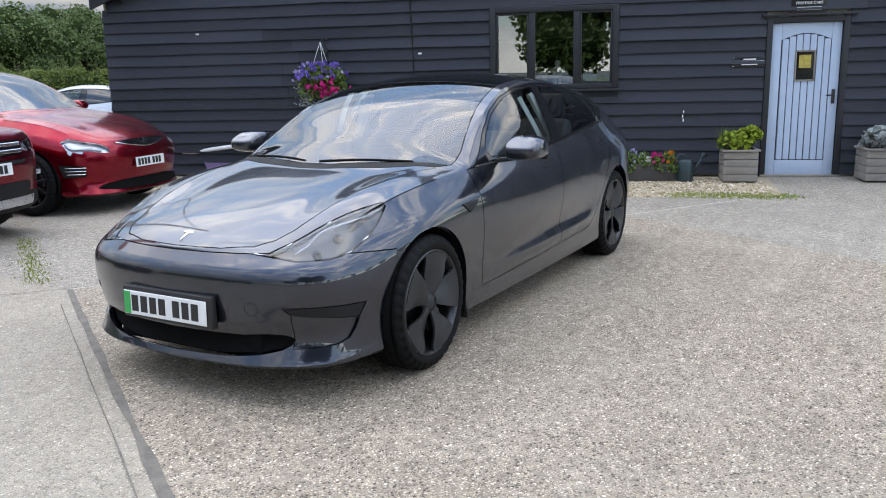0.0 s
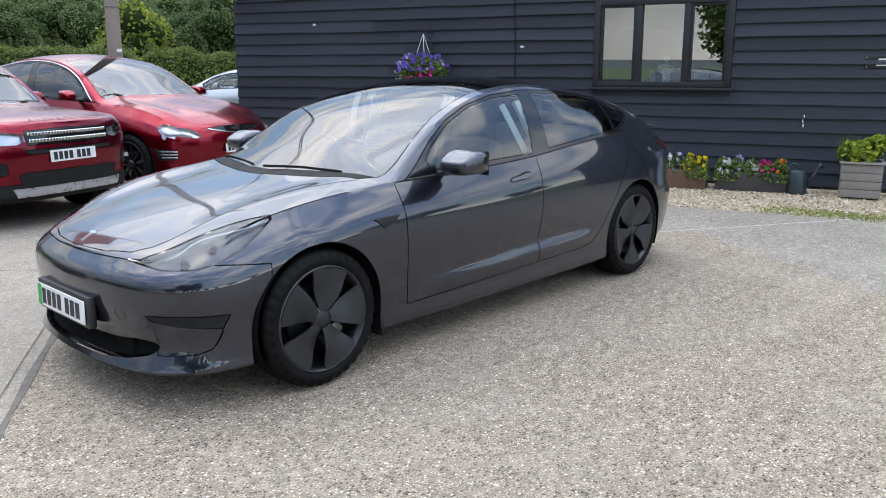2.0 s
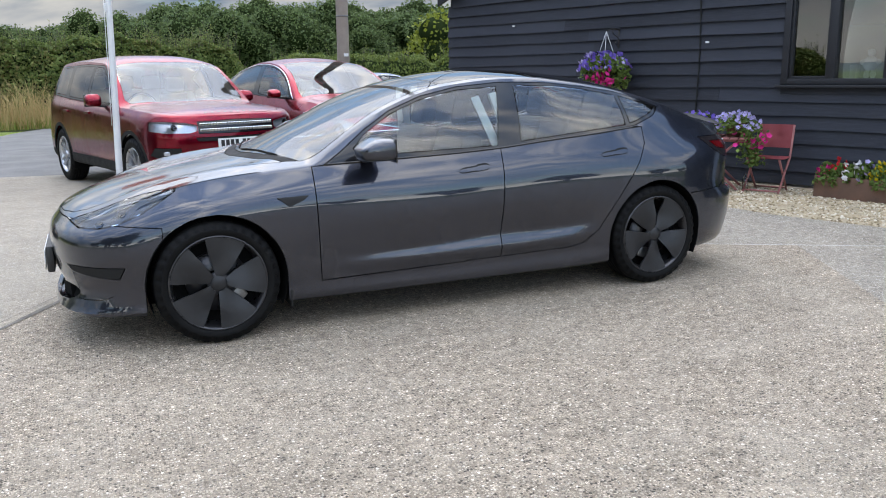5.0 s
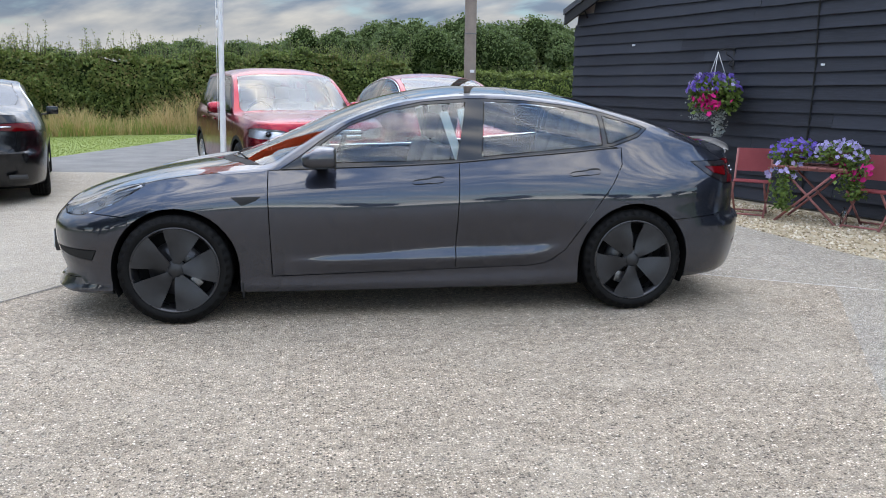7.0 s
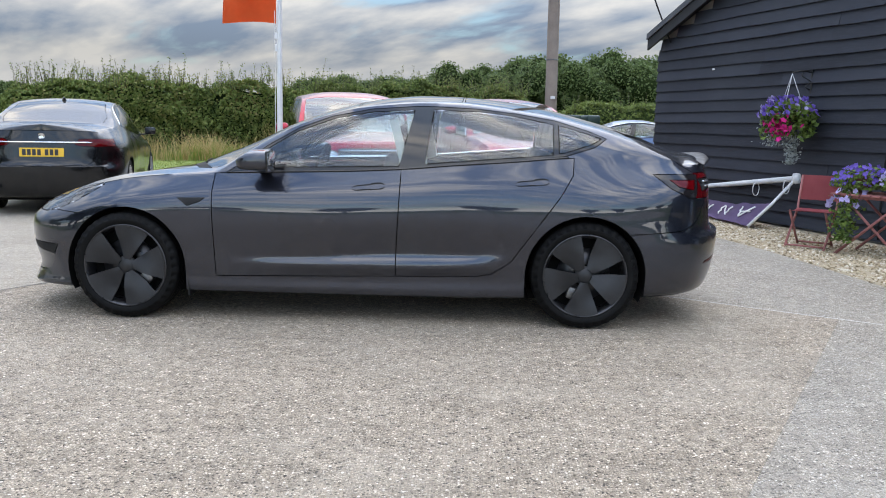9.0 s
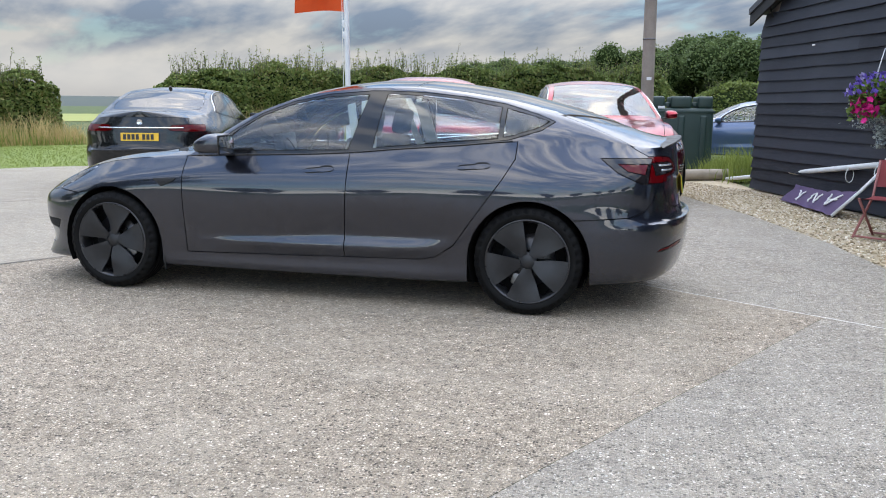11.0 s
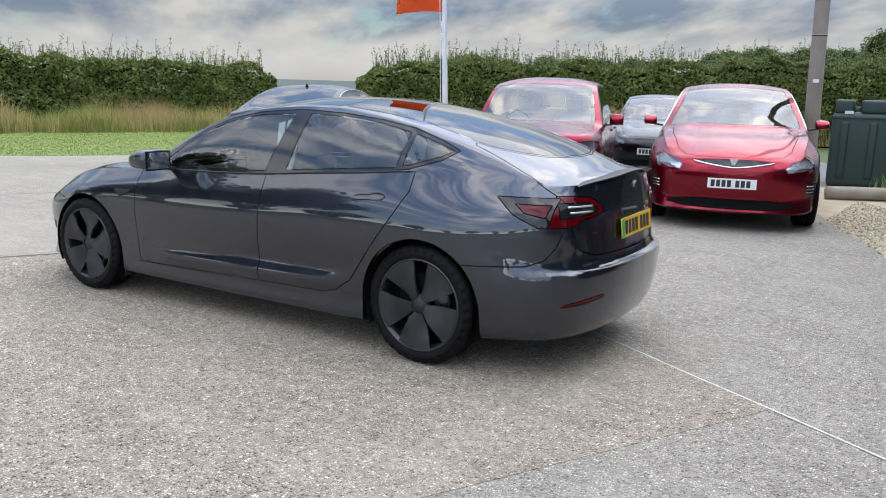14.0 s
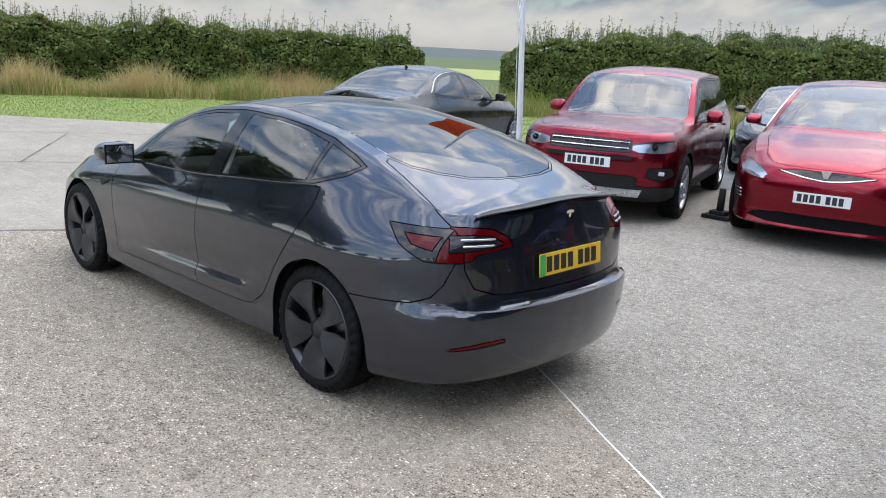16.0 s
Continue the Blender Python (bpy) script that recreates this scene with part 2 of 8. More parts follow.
M["lamp_white"] = material("lamp_reflector", (0.62, 0.64, 0.68), 0.15, 0.7)
M["plate_white"] = mottled("white_plate", (0.74, 0.74, 0.73), (0.68, 0.68, 0.66), 10, (0.35, 0.5), 0.02)
M["plate_yellow"] = mottled("yellow_plate", (0.75, 0.44, 0.03), (0.68, 0.40, 0.03), 10, (0.35, 0.5), 0.02)
M["plate_green"] = material("green_plate_flash", (0.02, 0.35, 0.09), 0.4)
M["ink"] = material("black_ink", (0.015, 0.015, 0.016), 0.5)
M["seat_dark"] = mottled("black_upholstery", (0.018, 0.018, 0.02), (0.03, 0.03, 0.033), 14, (0.6, 0.8), 0.1, 150)
M["pillar_pale"] = mottled("pale_grey_lining", (0.50, 0.53, 0.50), (0.42, 0.45, 0.43), 12, (0.7, 0.85), 0.05, 150)
M["seat_pale"] = mottled("pale_upholstery", (0.55, 0.54, 0.52), (0.48, 0.47, 0.45), 14, (0.6, 0.8), 0.1, 150)


def concrete(name, a, b, stain, pebble, tint=(1, 1, 1)):
    """Cast concrete; pebble 0: float-finished, 1: washed stones standing out of the paste."""
    m = material(name, a, 0.85)
    n = Nodes(m)
    v = n.coords(own=False)
    big, mid, fine = n.noise(v, 0.35, 5, 0.6), n.noise(v, 2.2, 6, 0.65), n.noise(v, 55, 4, 0.7)
    base = n.mix(n.span(mid, 0.35, 0.68), a, b)
    base = n.mix(n.span(big, 0.45, 0.68, 0, 0.65), base, stain)
    base = n.mix(n.span(fine, 0.30, 0.72, 0.0, 0.45), base, (0.62, 0.59, 0.54))
    h = n.math("MULTIPLY", fine, 0.35)
    if pebble:
        # two grades of stone, tinted one by one
        warp = n.add("VectorMath", operation="ADD")
        n.link(v, warp.inputs[0])
        nz = n.add("TexNoise")
        nz.inputs["Scale"].default_value = 30
        n.link(v, nz.inputs["Vector"])
        sc = n.add("VectorMath", operation="SCALE")
        sc.inputs["Scale"].default_value = 0.012
        n.link(nz.outputs[1], sc.inputs[0])
        n.link(sc.outputs[0], warp.inputs[1])
        wv = warp.outputs[0]
        d1, c1 = n.voronoi(wv, 74, "F1", 0), n.voronoi(wv, 74, "F1", 1)
        d2, c2 = n.voronoi(wv, 150, "F1", 0), n.voronoi(wv, 150, "F1", 1)
        sep1, sep2 = n.add("SeparateColor"), n.add("SeparateColor")
        n.link(c1, sep1.inputs[0]), n.link(c2, sep2.inputs[0])
        tones = [(0.0, (0.026, 0.021, 0.018)), (0.17, (0.080, 0.065, 0.053)), (0.28, (0.30, 0.252, 0.203)), (0.60, (0.475, 0.410, 0.340)), (0.90, (0.60, 0.535, 0.46)), (1.0, (0.95, 0.91, 0.85))]
        stone1 = n.ramp(sep1.outputs[0], tones)
        stone2 = n.ramp(sep2.outputs[0], tones)
        in1 = n.math("MULTIPLY", n.span(d1, 0.50, 0.36), n.math("LESS_THAN", sep1.outputs[1], 0.80))
        in2 = n.span(d2, 0.55, 0.38)
        paste = n.mix(n.span(mid, 0.3, 0.7), (0.325, 0.278, 0.228), (0.215, 0.183, 0.148))
        worn = n.span(n.math("ADD", n.noise(v, 0.6, 4), n.math("MULTIPLY", n.noise(v, 4.0, 4), 0.35)), 0.60, 0.98, 0.05, 0.45)
        st = n.mix(n.math("MULTIPLY", in2, 0.85), paste, stone2)
        st = n.mix(in1, st, stone1)
        # stones lie thicker and thinner in hand-sized patches
        clump = n.span(n.noise(v, 17, 3, 0.6), 0.32, 0.68, 0.74, 1.25)
        gain = n.add("VectorMath", operation="SCALE")
        n.link(st, gain.inputs[0]), n.link(clump, gain.inputs["Scale"])
        st = gain.outputs[0]
        base = n.mix(n.math("MULTIPLY", pebble, n.math("SUBTRACT", 1.0, worn)), base, st)
        h = n.math("ADD", h, n.math("ADD", n.math("MULTIPLY", in1, 1.0), n.math("MULTIPLY", in2, 0.5)))
    # tyre-worn streaks and broad grey stains
    sv = n.coords((0.25, 2.6, 1), (0, 0, radians(59)), own=False)
    streak = n.span(n.noise(sv, 2.0, 5, 0.65), 0.40, 0.72, 1.04, 0.92)
    blot = n.span(n.noise(v, 0.16, 3, 0.5), 0.35, 0.65, 1.06, 0.90)
    base = n.mix(1.0, base, n.ramp(n.math("MULTIPLY", streak, blot), [(0.0, (0, 0, 0)), (1.0, (1, 1, 1))]), "MULTIPLY")
    n.color(n.mix(1.0, base, tint, "MULTIPLY"))
    n.rough(n.span(mid, 0.3, 0.7, 0.75, 0.95))
    n.bump(h, 0.95 if pebble else 0.3, 0.007 if pebble else 0.003)
    return m


M["aggregate"] = concrete("washed_aggregate_concrete", (0.47, 0.43, 0.37), (0.40, 0.365, 0.315), (0.34, 0.31, 0.27), 1.0, (1.09, 1.022, 0.93))
M["concrete"] = concrete("worn_concrete", (0.39, 0.36, 0.315), (0.33, 0.303, 0.266), (0.28, 0.257, 0.226), 0.85, (1.05, 1.04, 1.01))
M["slab"] = concrete("pale_concrete", (0.40, 0.36, 0.30), (0.345, 0.31, 0.26), (0.285, 0.258, 0.217), 0.5, (1.06, 1.02, 0.955))
M["asphalt"] = mottled("old_asphalt", (0.105, 0.102, 0.098), (0.185, 0.178, 0.168), 1.6, (0.85, 0.95), 0.6, 45, own=False, dist=0.008)
M["joint"] = mottled("joint_filler", (0.10, 0.088, 0.073), (0.19, 0.168, 0.142), 12, (0.9, 1.0), 0.4, 90, own=False)
M["joint_pale"] = mottled("pale_joint", (0.78, 0.75, 0.69), (0.60, 0.57, 0.52), 8, (0.9, 1.0), 0.3, 90, own=False)
M["grit"] = mottled("gravel_bed", (0.34, 0.27, 0.18), (0.46, 0.38, 0.27), 3, (0.85, 1.0), 0.6, 70, own=False, dist=0.02)

# ---- mesh kit ----
def to_mesh(bm, name, smooth=True, sharp=40):
    if sharp:
        for e in bm.edges:
            if len(e.link_faces) == 2 and e.calc_face_angle(0) > radians(sharp):
                e.smooth = False
    for f in bm.faces:
        f.smooth = smooth
    me = bpy.data.meshes.new(name)
    bm.to_mesh(me)
    bm.free()
    return me


def part(name, bm, mat, parent=None, label="", smooth=True, sharp=40, at=None):
    """Links a bmesh as one mesh object under a thing or a part."""
    me = to_mesh(bm, name, smooth, sharp)
    me.materials.append(M[mat] if isinstance(mat, str) else mat)
    ob = new(name, me)
    if parent is not None:
        ob.parent = parent
    if at is not None:
        ob.matrix_basis = at
    if label:
        ob["label"] = label
    return ob


def empty(name, at=None):
    ob = new(name)
    ob.empty_display_size = 0.1
    if at is not None:
        ob.matrix_basis = at
    return ob


def share(name, me, parent=None, at=None, label=""):
    ob = new(name, me)
    if parent is not None:
        ob.parent = parent
    if at is not None:
        ob.matrix_basis = at
    if label:
        ob["label"] = label
    return ob


def box(size, at=(0, 0, 0), bevel=0.0, seg=2, bm=None, rot=None):
    """A box of that size with its middle at `at`, its edges rounded."""
    own = bmesh.new()
    bmesh.ops.create_cube(own, size=1.0)
    for v in own.verts:
        v.co = Vector((v.co.x * size[0], v.co.y * size[1], v.co.z * size[2]))
    if bevel:
        bmesh.ops.bevel(own, geom=own.edges[:], offset=bevel, segments=seg, profile=0.6, affect="EDGES", clamp_overlap=True)
    m = Matrix.Translation(at) @ (rot or Matrix())
    own.transform(m)
    return merge(bm, own)


def merge(bm, own):
    if bm is None:
        return own
    me = bpy.data.meshes.new("tmp")
    own.to_mesh(me)
    own.free()
    bm.from_mesh(me)
    bpy.data.meshes.remove(me)
    return bm


def tube(points, radius, sides=8, bm=None, closed=False, cap=True):
    """A round bar along points; radius a number or one a point."""
    bm = bm or bmesh.new()
    pts = [Vector(p) for p in points]
    rad = radius if isinstance(radius, (list, tuple)) else [radius] * len(pts)
    rings, last = [], None
    for i, p in enumerate(pts):
        a = pts[i - 1] if i or closed else p
        b = pts[(i + 1) % len(pts)] if i < len(pts) - 1 or closed else p
        d = (b - a).normalized()
        side = d.orthogonal().normalized() if last is None else (last - d * last.dot(d)).normalized()
        last = side
        up = d.cross(side)
        rings.append([bm.verts.new(p + (side * math.cos(2 * math.pi * k / sides) + up * math.sin(2 * math.pi * k / sides)) * rad[i]) for k in range(sides)])
    pairs = list(zip(rings, rings[1:])) + ([(rings[-1], rings[0])] if closed else [])
    for r, s in pairs:
        for k in range(sides):
            bm.faces.new((r[k], r[(k + 1) % sides], s[(k + 1) % sides], s[k]))
    if cap and not closed:
        bm.faces.new(rings[0][::-1])
        bm.faces.new(rings[-1])
    return bm


def lathe(profile, steps=32, bm=None, axis="Z", close=False):
    """Turns (radius, height) points about an axis."""
    bm = bm or bmesh.new()
    rings = []
    for r, h in profile:
        ring = []
        for k in range(steps):
            a = 2 * math.pi * k / steps
            c, s = r * math.cos(a), r * math.sin(a)
            ring.append(bm.verts.new((c, s, h) if axis == "Z" else (c, h, s)))
        rings.append(ring)
    pairs = list(zip(rings, rings[1:])) + ([(rings[-1], rings[0])] if close else [])
    for p, q in pairs:
        for k in range(steps):
            f = (p[k], p[(k + 1) % steps], q[(k + 1) % steps], q[k])
            bm.faces.new(f if axis == "Z" else f[::-1])
    return bm


def prism(outline, depth, bm=None, bevel=0.0, plane="XZ", at=0.0):
    """A flat outline given thickness along the third axis, from at to at + depth."""
    own = bmesh.new()
    low = [own.verts.new((a, at, b) if plane == "XZ" else ((a, b, at) if plane == "XY" else (at, a, b))) for a, b in outline]
    f = own.faces.new(low)
    out = bmesh.ops.extrude_face_region(own, geom=[f])
    step = Vector((0, depth, 0)) if plane == "XZ" else (Vector((0, 0, depth)) if plane == "XY" else Vector((depth, 0, 0)))
    for v in out["geom"]:
        if isinstance(v, bmesh.types.BMVert):
            v.co += step
    bmesh.ops.recalc_face_normals(own, faces=own.faces[:])
    if bevel:
        bmesh.ops.bevel(own, geom=own.edges[:], offset=bevel, segments=2, profile=0.6, affect="EDGES", clamp_overlap=True)
    return merge(bm, own)


def grid_mesh(rows, bm=None, flip=False):
    """Faces between rows of points of one length."""
    bm = bm or bmesh.new()
    vs = [[bm.verts.new(p) for p in r] for r in rows]
    for r, s in zip(vs, vs[1:]):
        for k in range(len(r) - 1):
            q = (r[k], r[k + 1], s[k + 1], s[k])
            bm.faces.new(q[::-1] if flip else q)
    return bm


def curve(points, x):
    """A smooth, never overshooting line through (x, value...) rows, read at x."""
    xs = np.array([p[0] for p in points], float)
    ys = np.array([p[1:] for p in points], float)
    h = np.diff(xs)
    d = np.diff(ys, axis=0) / h[:, None]
    m = np.zeros_like(ys)
    m[0], m[-1] = d[0], d[-1]
    for i in range(1, len(xs) - 1):
        w1, w2 = 2 * h[i] + h[i - 1], h[i] + 2 * h[i - 1]
        same = d[i - 1] * d[i] > 0
        m[i] = np.where(same, (w1 + w2) / (w1 / np.where(same, d[i - 1], 1) + w2 / np.where(same, d[i], 1)), 0)
    x = min(max(x, xs[0]), xs[-1])
    i = min(max(int(np.searchsorted(xs, x)) - 1, 0), len(xs) - 2)
    t = (x - xs[i]) / h[i]
    return (ys[i] * (1 + 2 * t) * (1 - t) ** 2 + h[i] * m[i] * t * (1 - t) ** 2 + ys[i + 1] * t * t * (3 - 2 * t) + h[i] * m[i + 1] * t * t * (t - 1))


def smooth_line(points, count):
    """Catmull-Rom through points, count of them evenly along its length."""
    p = np.array(points, float)
    p = np.vstack([2 * p[0] - p[1], p, 2 * p[-1] - p[-2]])
    out = []
    for i in range(1, len(p) - 2):
        for t in np.linspace(0, 1, 24, endpoint=False):
            out.append(0.5 * (2 * p[i] + (p[i + 1] - p[i - 1]) * t + (2 * p[i - 1] - 5 * p[i] + 4 * p[i + 1] - p[i + 2]) * t * t + (3 * p[i] - p[i - 1] - 3 * p[i + 1] + p[i + 2]) * t**3))
    out.append(p[-2])
    out = np.array(out)
    s = np.r_[0, np.cumsum(np.linalg.norm(np.diff(out, axis=0), axis=1))]
    return np.stack([np.interp(np.linspace(0, s[-1], count), s, out[:, k]) for k in range(out.shape[1])], 1)


def inside(poly, a, b):
    hit, j = False, len(poly) - 1
    for i in range(len(poly)):
        (xi, yi), (xj, yj) = poly[i], poly[j]
        if (yi > b) != (yj > b) and a < (xj - xi) * (b - yi) / (yj - yi) + xi:
            hit = not hit
        j = i
    return hit

# ---- the yard: one ground sheet, in slabs ----

def sheet(name, outline, z, mat, label, thick=0.0):
    bm = bmesh.new()
    f = bm.faces.new([bm.verts.new((x, y, z)) for x, y in outline])
    if thick:
        r = bmesh.ops.extrude_face_region(bm, geom=[f])
        for v in r["geom"]:
            if isinstance(v, bmesh.types.BMVert):
                v.co.z -= thick
    bmesh.ops.recalc_face_normals(bm, faces=bm.faces[:])
    for f in bm.faces:
        if abs(f.normal.z) > 0.9 and f.normal.z < 0 and not thick:
            f.normal_flip()
    return tagged(part(name, bm, mat, smooth=False, sharp=0), label, name.split("_")[0], kind="structure")


M["earth"] = mottled("meadow_soil", (0.055, 0.085, 0.022), (0.085, 0.11, 0.035), 0.8, (0.9, 1.0), 0.4, 30, own=False, dist=0.03)
M["lawn"] = mottled("mown_turf", (0.140, 0.186, 0.038), (0.185, 0.225, 0.055), 0.5, (0.8, 1.0), 0.3, 80, own=False, dist=0.03)


def big_ground():
    bm = bmesh.new()
    ring = [(600, 48), (140, 48), (60, 48)]
    loops = []
    for r, n in ring:
        loops.append([bm.verts.new((r * math.cos(2 * math.pi * k / n), r * math.sin(2 * math.pi * k / n), -0.06)) for k in range(n)])
    for p, q in zip(loops, loops[1:]):
        for k in range(48):
            bm.faces.new((p[k], p[(k + 1) % 48], q[(k + 1) % 48], q[k]))
    bm.faces.new(loops[-1])
    return tagged(part("ground", bm, "earth", smooth=False, sharp=0), "rough green meadow land out to the horizon", "ground", kind="structure")


big_ground()
# washed-stone bay under the grey car, its neighbours of smoother concrete, a darker lane and pale slabs beyond
J0, J1 = Vector((-0.80, 2.90)), Vector((-2.94, -0.66))
JD = (J1 - J0).normalized()
R0, R1 = Vector((1.94, 0.32)), Vector((4.35, -1.13))
RD = (R1 - R0).normalized()
A0 = Vector((3.22, -0.44))
AD = Vector((1.85, -2.85)) - A0
AD.normalize()


def along(p, d, s):
    q = p + d * s
    return (q.x, q.y)


BAY = [along(R0, RD, -3.2), along(R0, RD, 1.5), along(A0, AD, 22), along(J0, JD, 26)]
# the bay's far left corner lies where the two joints meet
_k = Matrix(((JD.x, -RD.x), (JD.y, -RD.y))).inverted() @ (R0 - J0)
BAY[0] = along(J0, JD, _k[0])
sheet("pavement_bay", BAY, 0.0, "aggregate", "washed-stone concrete yard bay with pale worn patches")
sheet("pavement_apron", [along(R0, RD, 1.5), along(R0, RD, 3.6), (5.05, -1.76), (6.97, -1.27), (8.9, -7.0), (16, -22), along(A0, AD, 22)], -0.002, "concrete", "grey worn concrete apron by the barn")
sheet("pavement_rear", [BAY[0], along(R0, RD, 3.6), (3.4, 4.6), (2.72, 6.6), (1.9, 9.3), (-0.9, 7.9)], -0.002, "concrete", "grey concrete behind the parked grey car")
sheet("pavement_slabs", [(-0.9, 7.9), BAY[0], along(J0, JD, 26), (-18, -22), (-14.3, 2.3), (-11.4, 5.2), (-9.4, 8.1), (-7.4, 9.6), (-4.8, 8.6)], -0.003, "slab", "pale concrete slabs of the drive")
sheet("road_lane", [(1.9, 9.3), (2.9, 14), (-2, 24), (-3.7, 20), (-5.9, 11.5), (-7.4, 9.6), (-4.8, 8.6), (-0.9, 7.9)], -0.004, "asphalt", "dark worn asphalt lane")
sheet("ground_lawn", [(-14.3, 2.3), (-11.4, 5.2), (-9.4, 8.1), (-7.4, 9.6), (-5.9, 11.5), (-3.7, 20), (-12, 21.5), (-19, 14.5), (-22.5, 5), (-26, -6), (-18, -22)], -0.008, "lawn", "mown green lawn strip along the drive")
sheet("ground_gravel", [(2.72, 6.6), (3.4, 4.6), (3.9, 2.6), (4.15, 0.7), (4.75, -0.95), (5.05, -1.75), (6.95, -1.3), (3.9, 7.9), (2.9, 14), (1.9, 9.3)], -0.001, "grit", "golden gravel bed along the barn wall")


def joint(name, pts, width, mat, label):
    bm = bmesh.new()
    rows = []
    n = 40
    for k in range(n + 1):
        s = k / n * (len(pts) - 1)
        i = min(int(s), len(pts) - 2)
        p = Vector(pts[i]).lerp(Vector(pts[i + 1]), s - i)
        d = (Vector(pts[i + 1]) - Vector(pts[i])).normalized()
        w = width * (0.6 + 0.8 * noise.noise(Vector((p.x * 3, p.y * 3, 1))) + 0.3)
        w = max(w, width * 0.4)
        q = Vector((-d.y, d.x)) * w / 2
        wob = Vector((-d.y, d.x)) * 0.005 * noise.noise(Vector((p.x * 2, p.y * 2, 4)))
        rows.append([(p.x + wob.x - q.x, p.y + wob.y - q.y, 0.0035), (p.x + wob.x + q.x, p.y + wob.y + q.y, 0.0035)])
    grid_mesh(rows, bm, True)
    bmesh.ops.recalc_face_normals(bm, faces=bm.faces[:])
    for f in bm.faces:
        if f.normal.z < 0:
            f.normal_flip()
    return tagged(part(name, bm, mat, smooth=False, sharp=0), label, "joint", kind="structure")


joint("pavement_joint_1", [BAY[0], along(J0, JD, 9)], 0.046, "joint", "dirty filled joint between concrete bays")
_w = Vector((-0.857, 0.515)) * 0.088
joint("pavement_joint_6", [along(J0 + _w, JD, 1.2), along(J0 + _w, JD, 9)], 0.007, "joint", "thin ragged crack beside the joint")
joint("pavement_joint_7", [(-2.30, 3.22), (-1.25, 2.30), (0.3, 1.0)], 0.012, "joint", "thin cross joint in the concrete")
joint("pavement_joint_2", [BAY[0], along(R0, RD, 3.6)], 0.012, "joint_pale", "pale straight saw-cut joint")
joint("pavement_joint_3", [(-10.31, 2.45), (-7.2, 0.6)], 0.035, "joint", "dark joint between pale slabs")
joint("pavement_joint_4", [(-5.6, 3.3), (-8.8, -2.0)], 0.03, "joint", "dark joint between pale slabs")
joint("pavement_joint_5", [(-12.6, -1.2), (-8.4, 6.0)], 0.03, "joint", "dark joint between pale slabs")

# ---- the black weatherboarded barn ----
BARN = Vector((7.0, -1.31, 0))
_s = Vector((-0.3218, 0.9468, 0))
_n = Vector((-0.9468, -0.3218, 0))
# own axes of the wall: x along it towards the far corner, y out of it, z up
WALL = Matrix(((_s.x, _n.x, 0, BARN.x), (_s.y, _n.y, 0, BARN.y), (0, 0, 1, 0), (0, 0, 0, 1)))


def tarred():
    m = material("black_stained_board", (0.012, 0.013, 0.017), 0.6, Specular_IOR_Level=0.35)
    n = Nodes(m)
    v = n.coords((0.6, 6, 6), jitter=True)
    grain = n.noise(v, 9, 6, 0.6, 0.6)
    broad = n.noise(n.coords((0.7, 0.7, 0.7), own=False), 1.2, 4)
    info = n.add("ObjectInfo")
    tone = n.mix(info.outputs["Random"], (0.013, 0.0155, 0.022), (0.029, 0.0335, 0.045))
    tone = n.mix(n.span(grain, 0.45, 0.72, 0, 0.6), tone, (0.036, 0.039, 0.053))
    spots = n.noise(n.coords((14, 14, 14), own=False), 3.0, 3)
    tone = n.mix(n.span(spots, 0.70, 0.78, 0, 0.5), tone, (0.09, 0.09, 0.10))
    n.color(tone)
    n.rough(n.span(broad, 0.3, 0.7, 0.5, 0.72))
    n.bump(grain, 0.35, 0.003)
    return m


M["board"] = tarred()
M["black_wood"] = mottled("black_painted_wood", (0.007, 0.008, 0.011), (0.013, 0.014, 0.018), 10, (0.45, 0.6), 0.12, 120)
M["roofing"] = mottled("grey_roof_sheet", (0.05, 0.055, 0.065), (0.08, 0.085, 0.095), 3, (0.4, 0.6), 0.1, 60)
M["plaster"] = mottled("dim_plaster", (0.30, 0.28, 0.25), (0.36, 0.34, 0.31), 3, (0.8, 0.95), 0.1)
EAVE_S, EAVE_Z, PITCH = 9.74, 2.70, math.tan(radians(20.5))
RIDGE_S, END_S = 2.2, -5.3
WIN = (2.05, 3.79, 1.225, 2.34)
DOOR = (-0.81, 0.055, 0.0, 2.02)


def roof_z(s):
    return EAVE_Z + PITCH * (min(EAVE_S - s, s - (2 * RIDGE_S - EAVE_S)))


def barn_wall():
    """The gable wall, with its door and window cut through, 0.2 thick, behind the boards."""
    t, root = 0.2, empty("wall_gable", WALL)
    xs = sorted({END_S, DOOR[0], DOOR[1], WIN[0], RIDGE_S, WIN[1], EAVE_S})
    bm = bmesh.new()

    def slab(a, b, za, zb):
        top = zb if zb is not None else None
        pts = [(a, za), (b, za), (b, top if top is not None else roof_z(b) - 0.02), (a, top if top is not None else roof_z(a) - 0.02)]
        prism(pts, -t, bm, plane="XZ", at=-0.03)

    for a, b in zip(xs, xs[1:]):
        mid = (a + b) / 2
        hole = next((h for h in (WIN, DOOR) if h[0] < mid < h[1]), None)
        if hole:
            if hole[2] > 0:
                slab(a, b, -0.1, hole[2])
            slab(a, b, hole[3], None)
        else:
            slab(a, b, -0.1, None)
    part("wall_core", bm, "plaster", root, smooth=False)
    return tagged(root, "black stained weatherboard gable wall of the barn", "wall", kind="structure")


wall_gable = barn_wall()


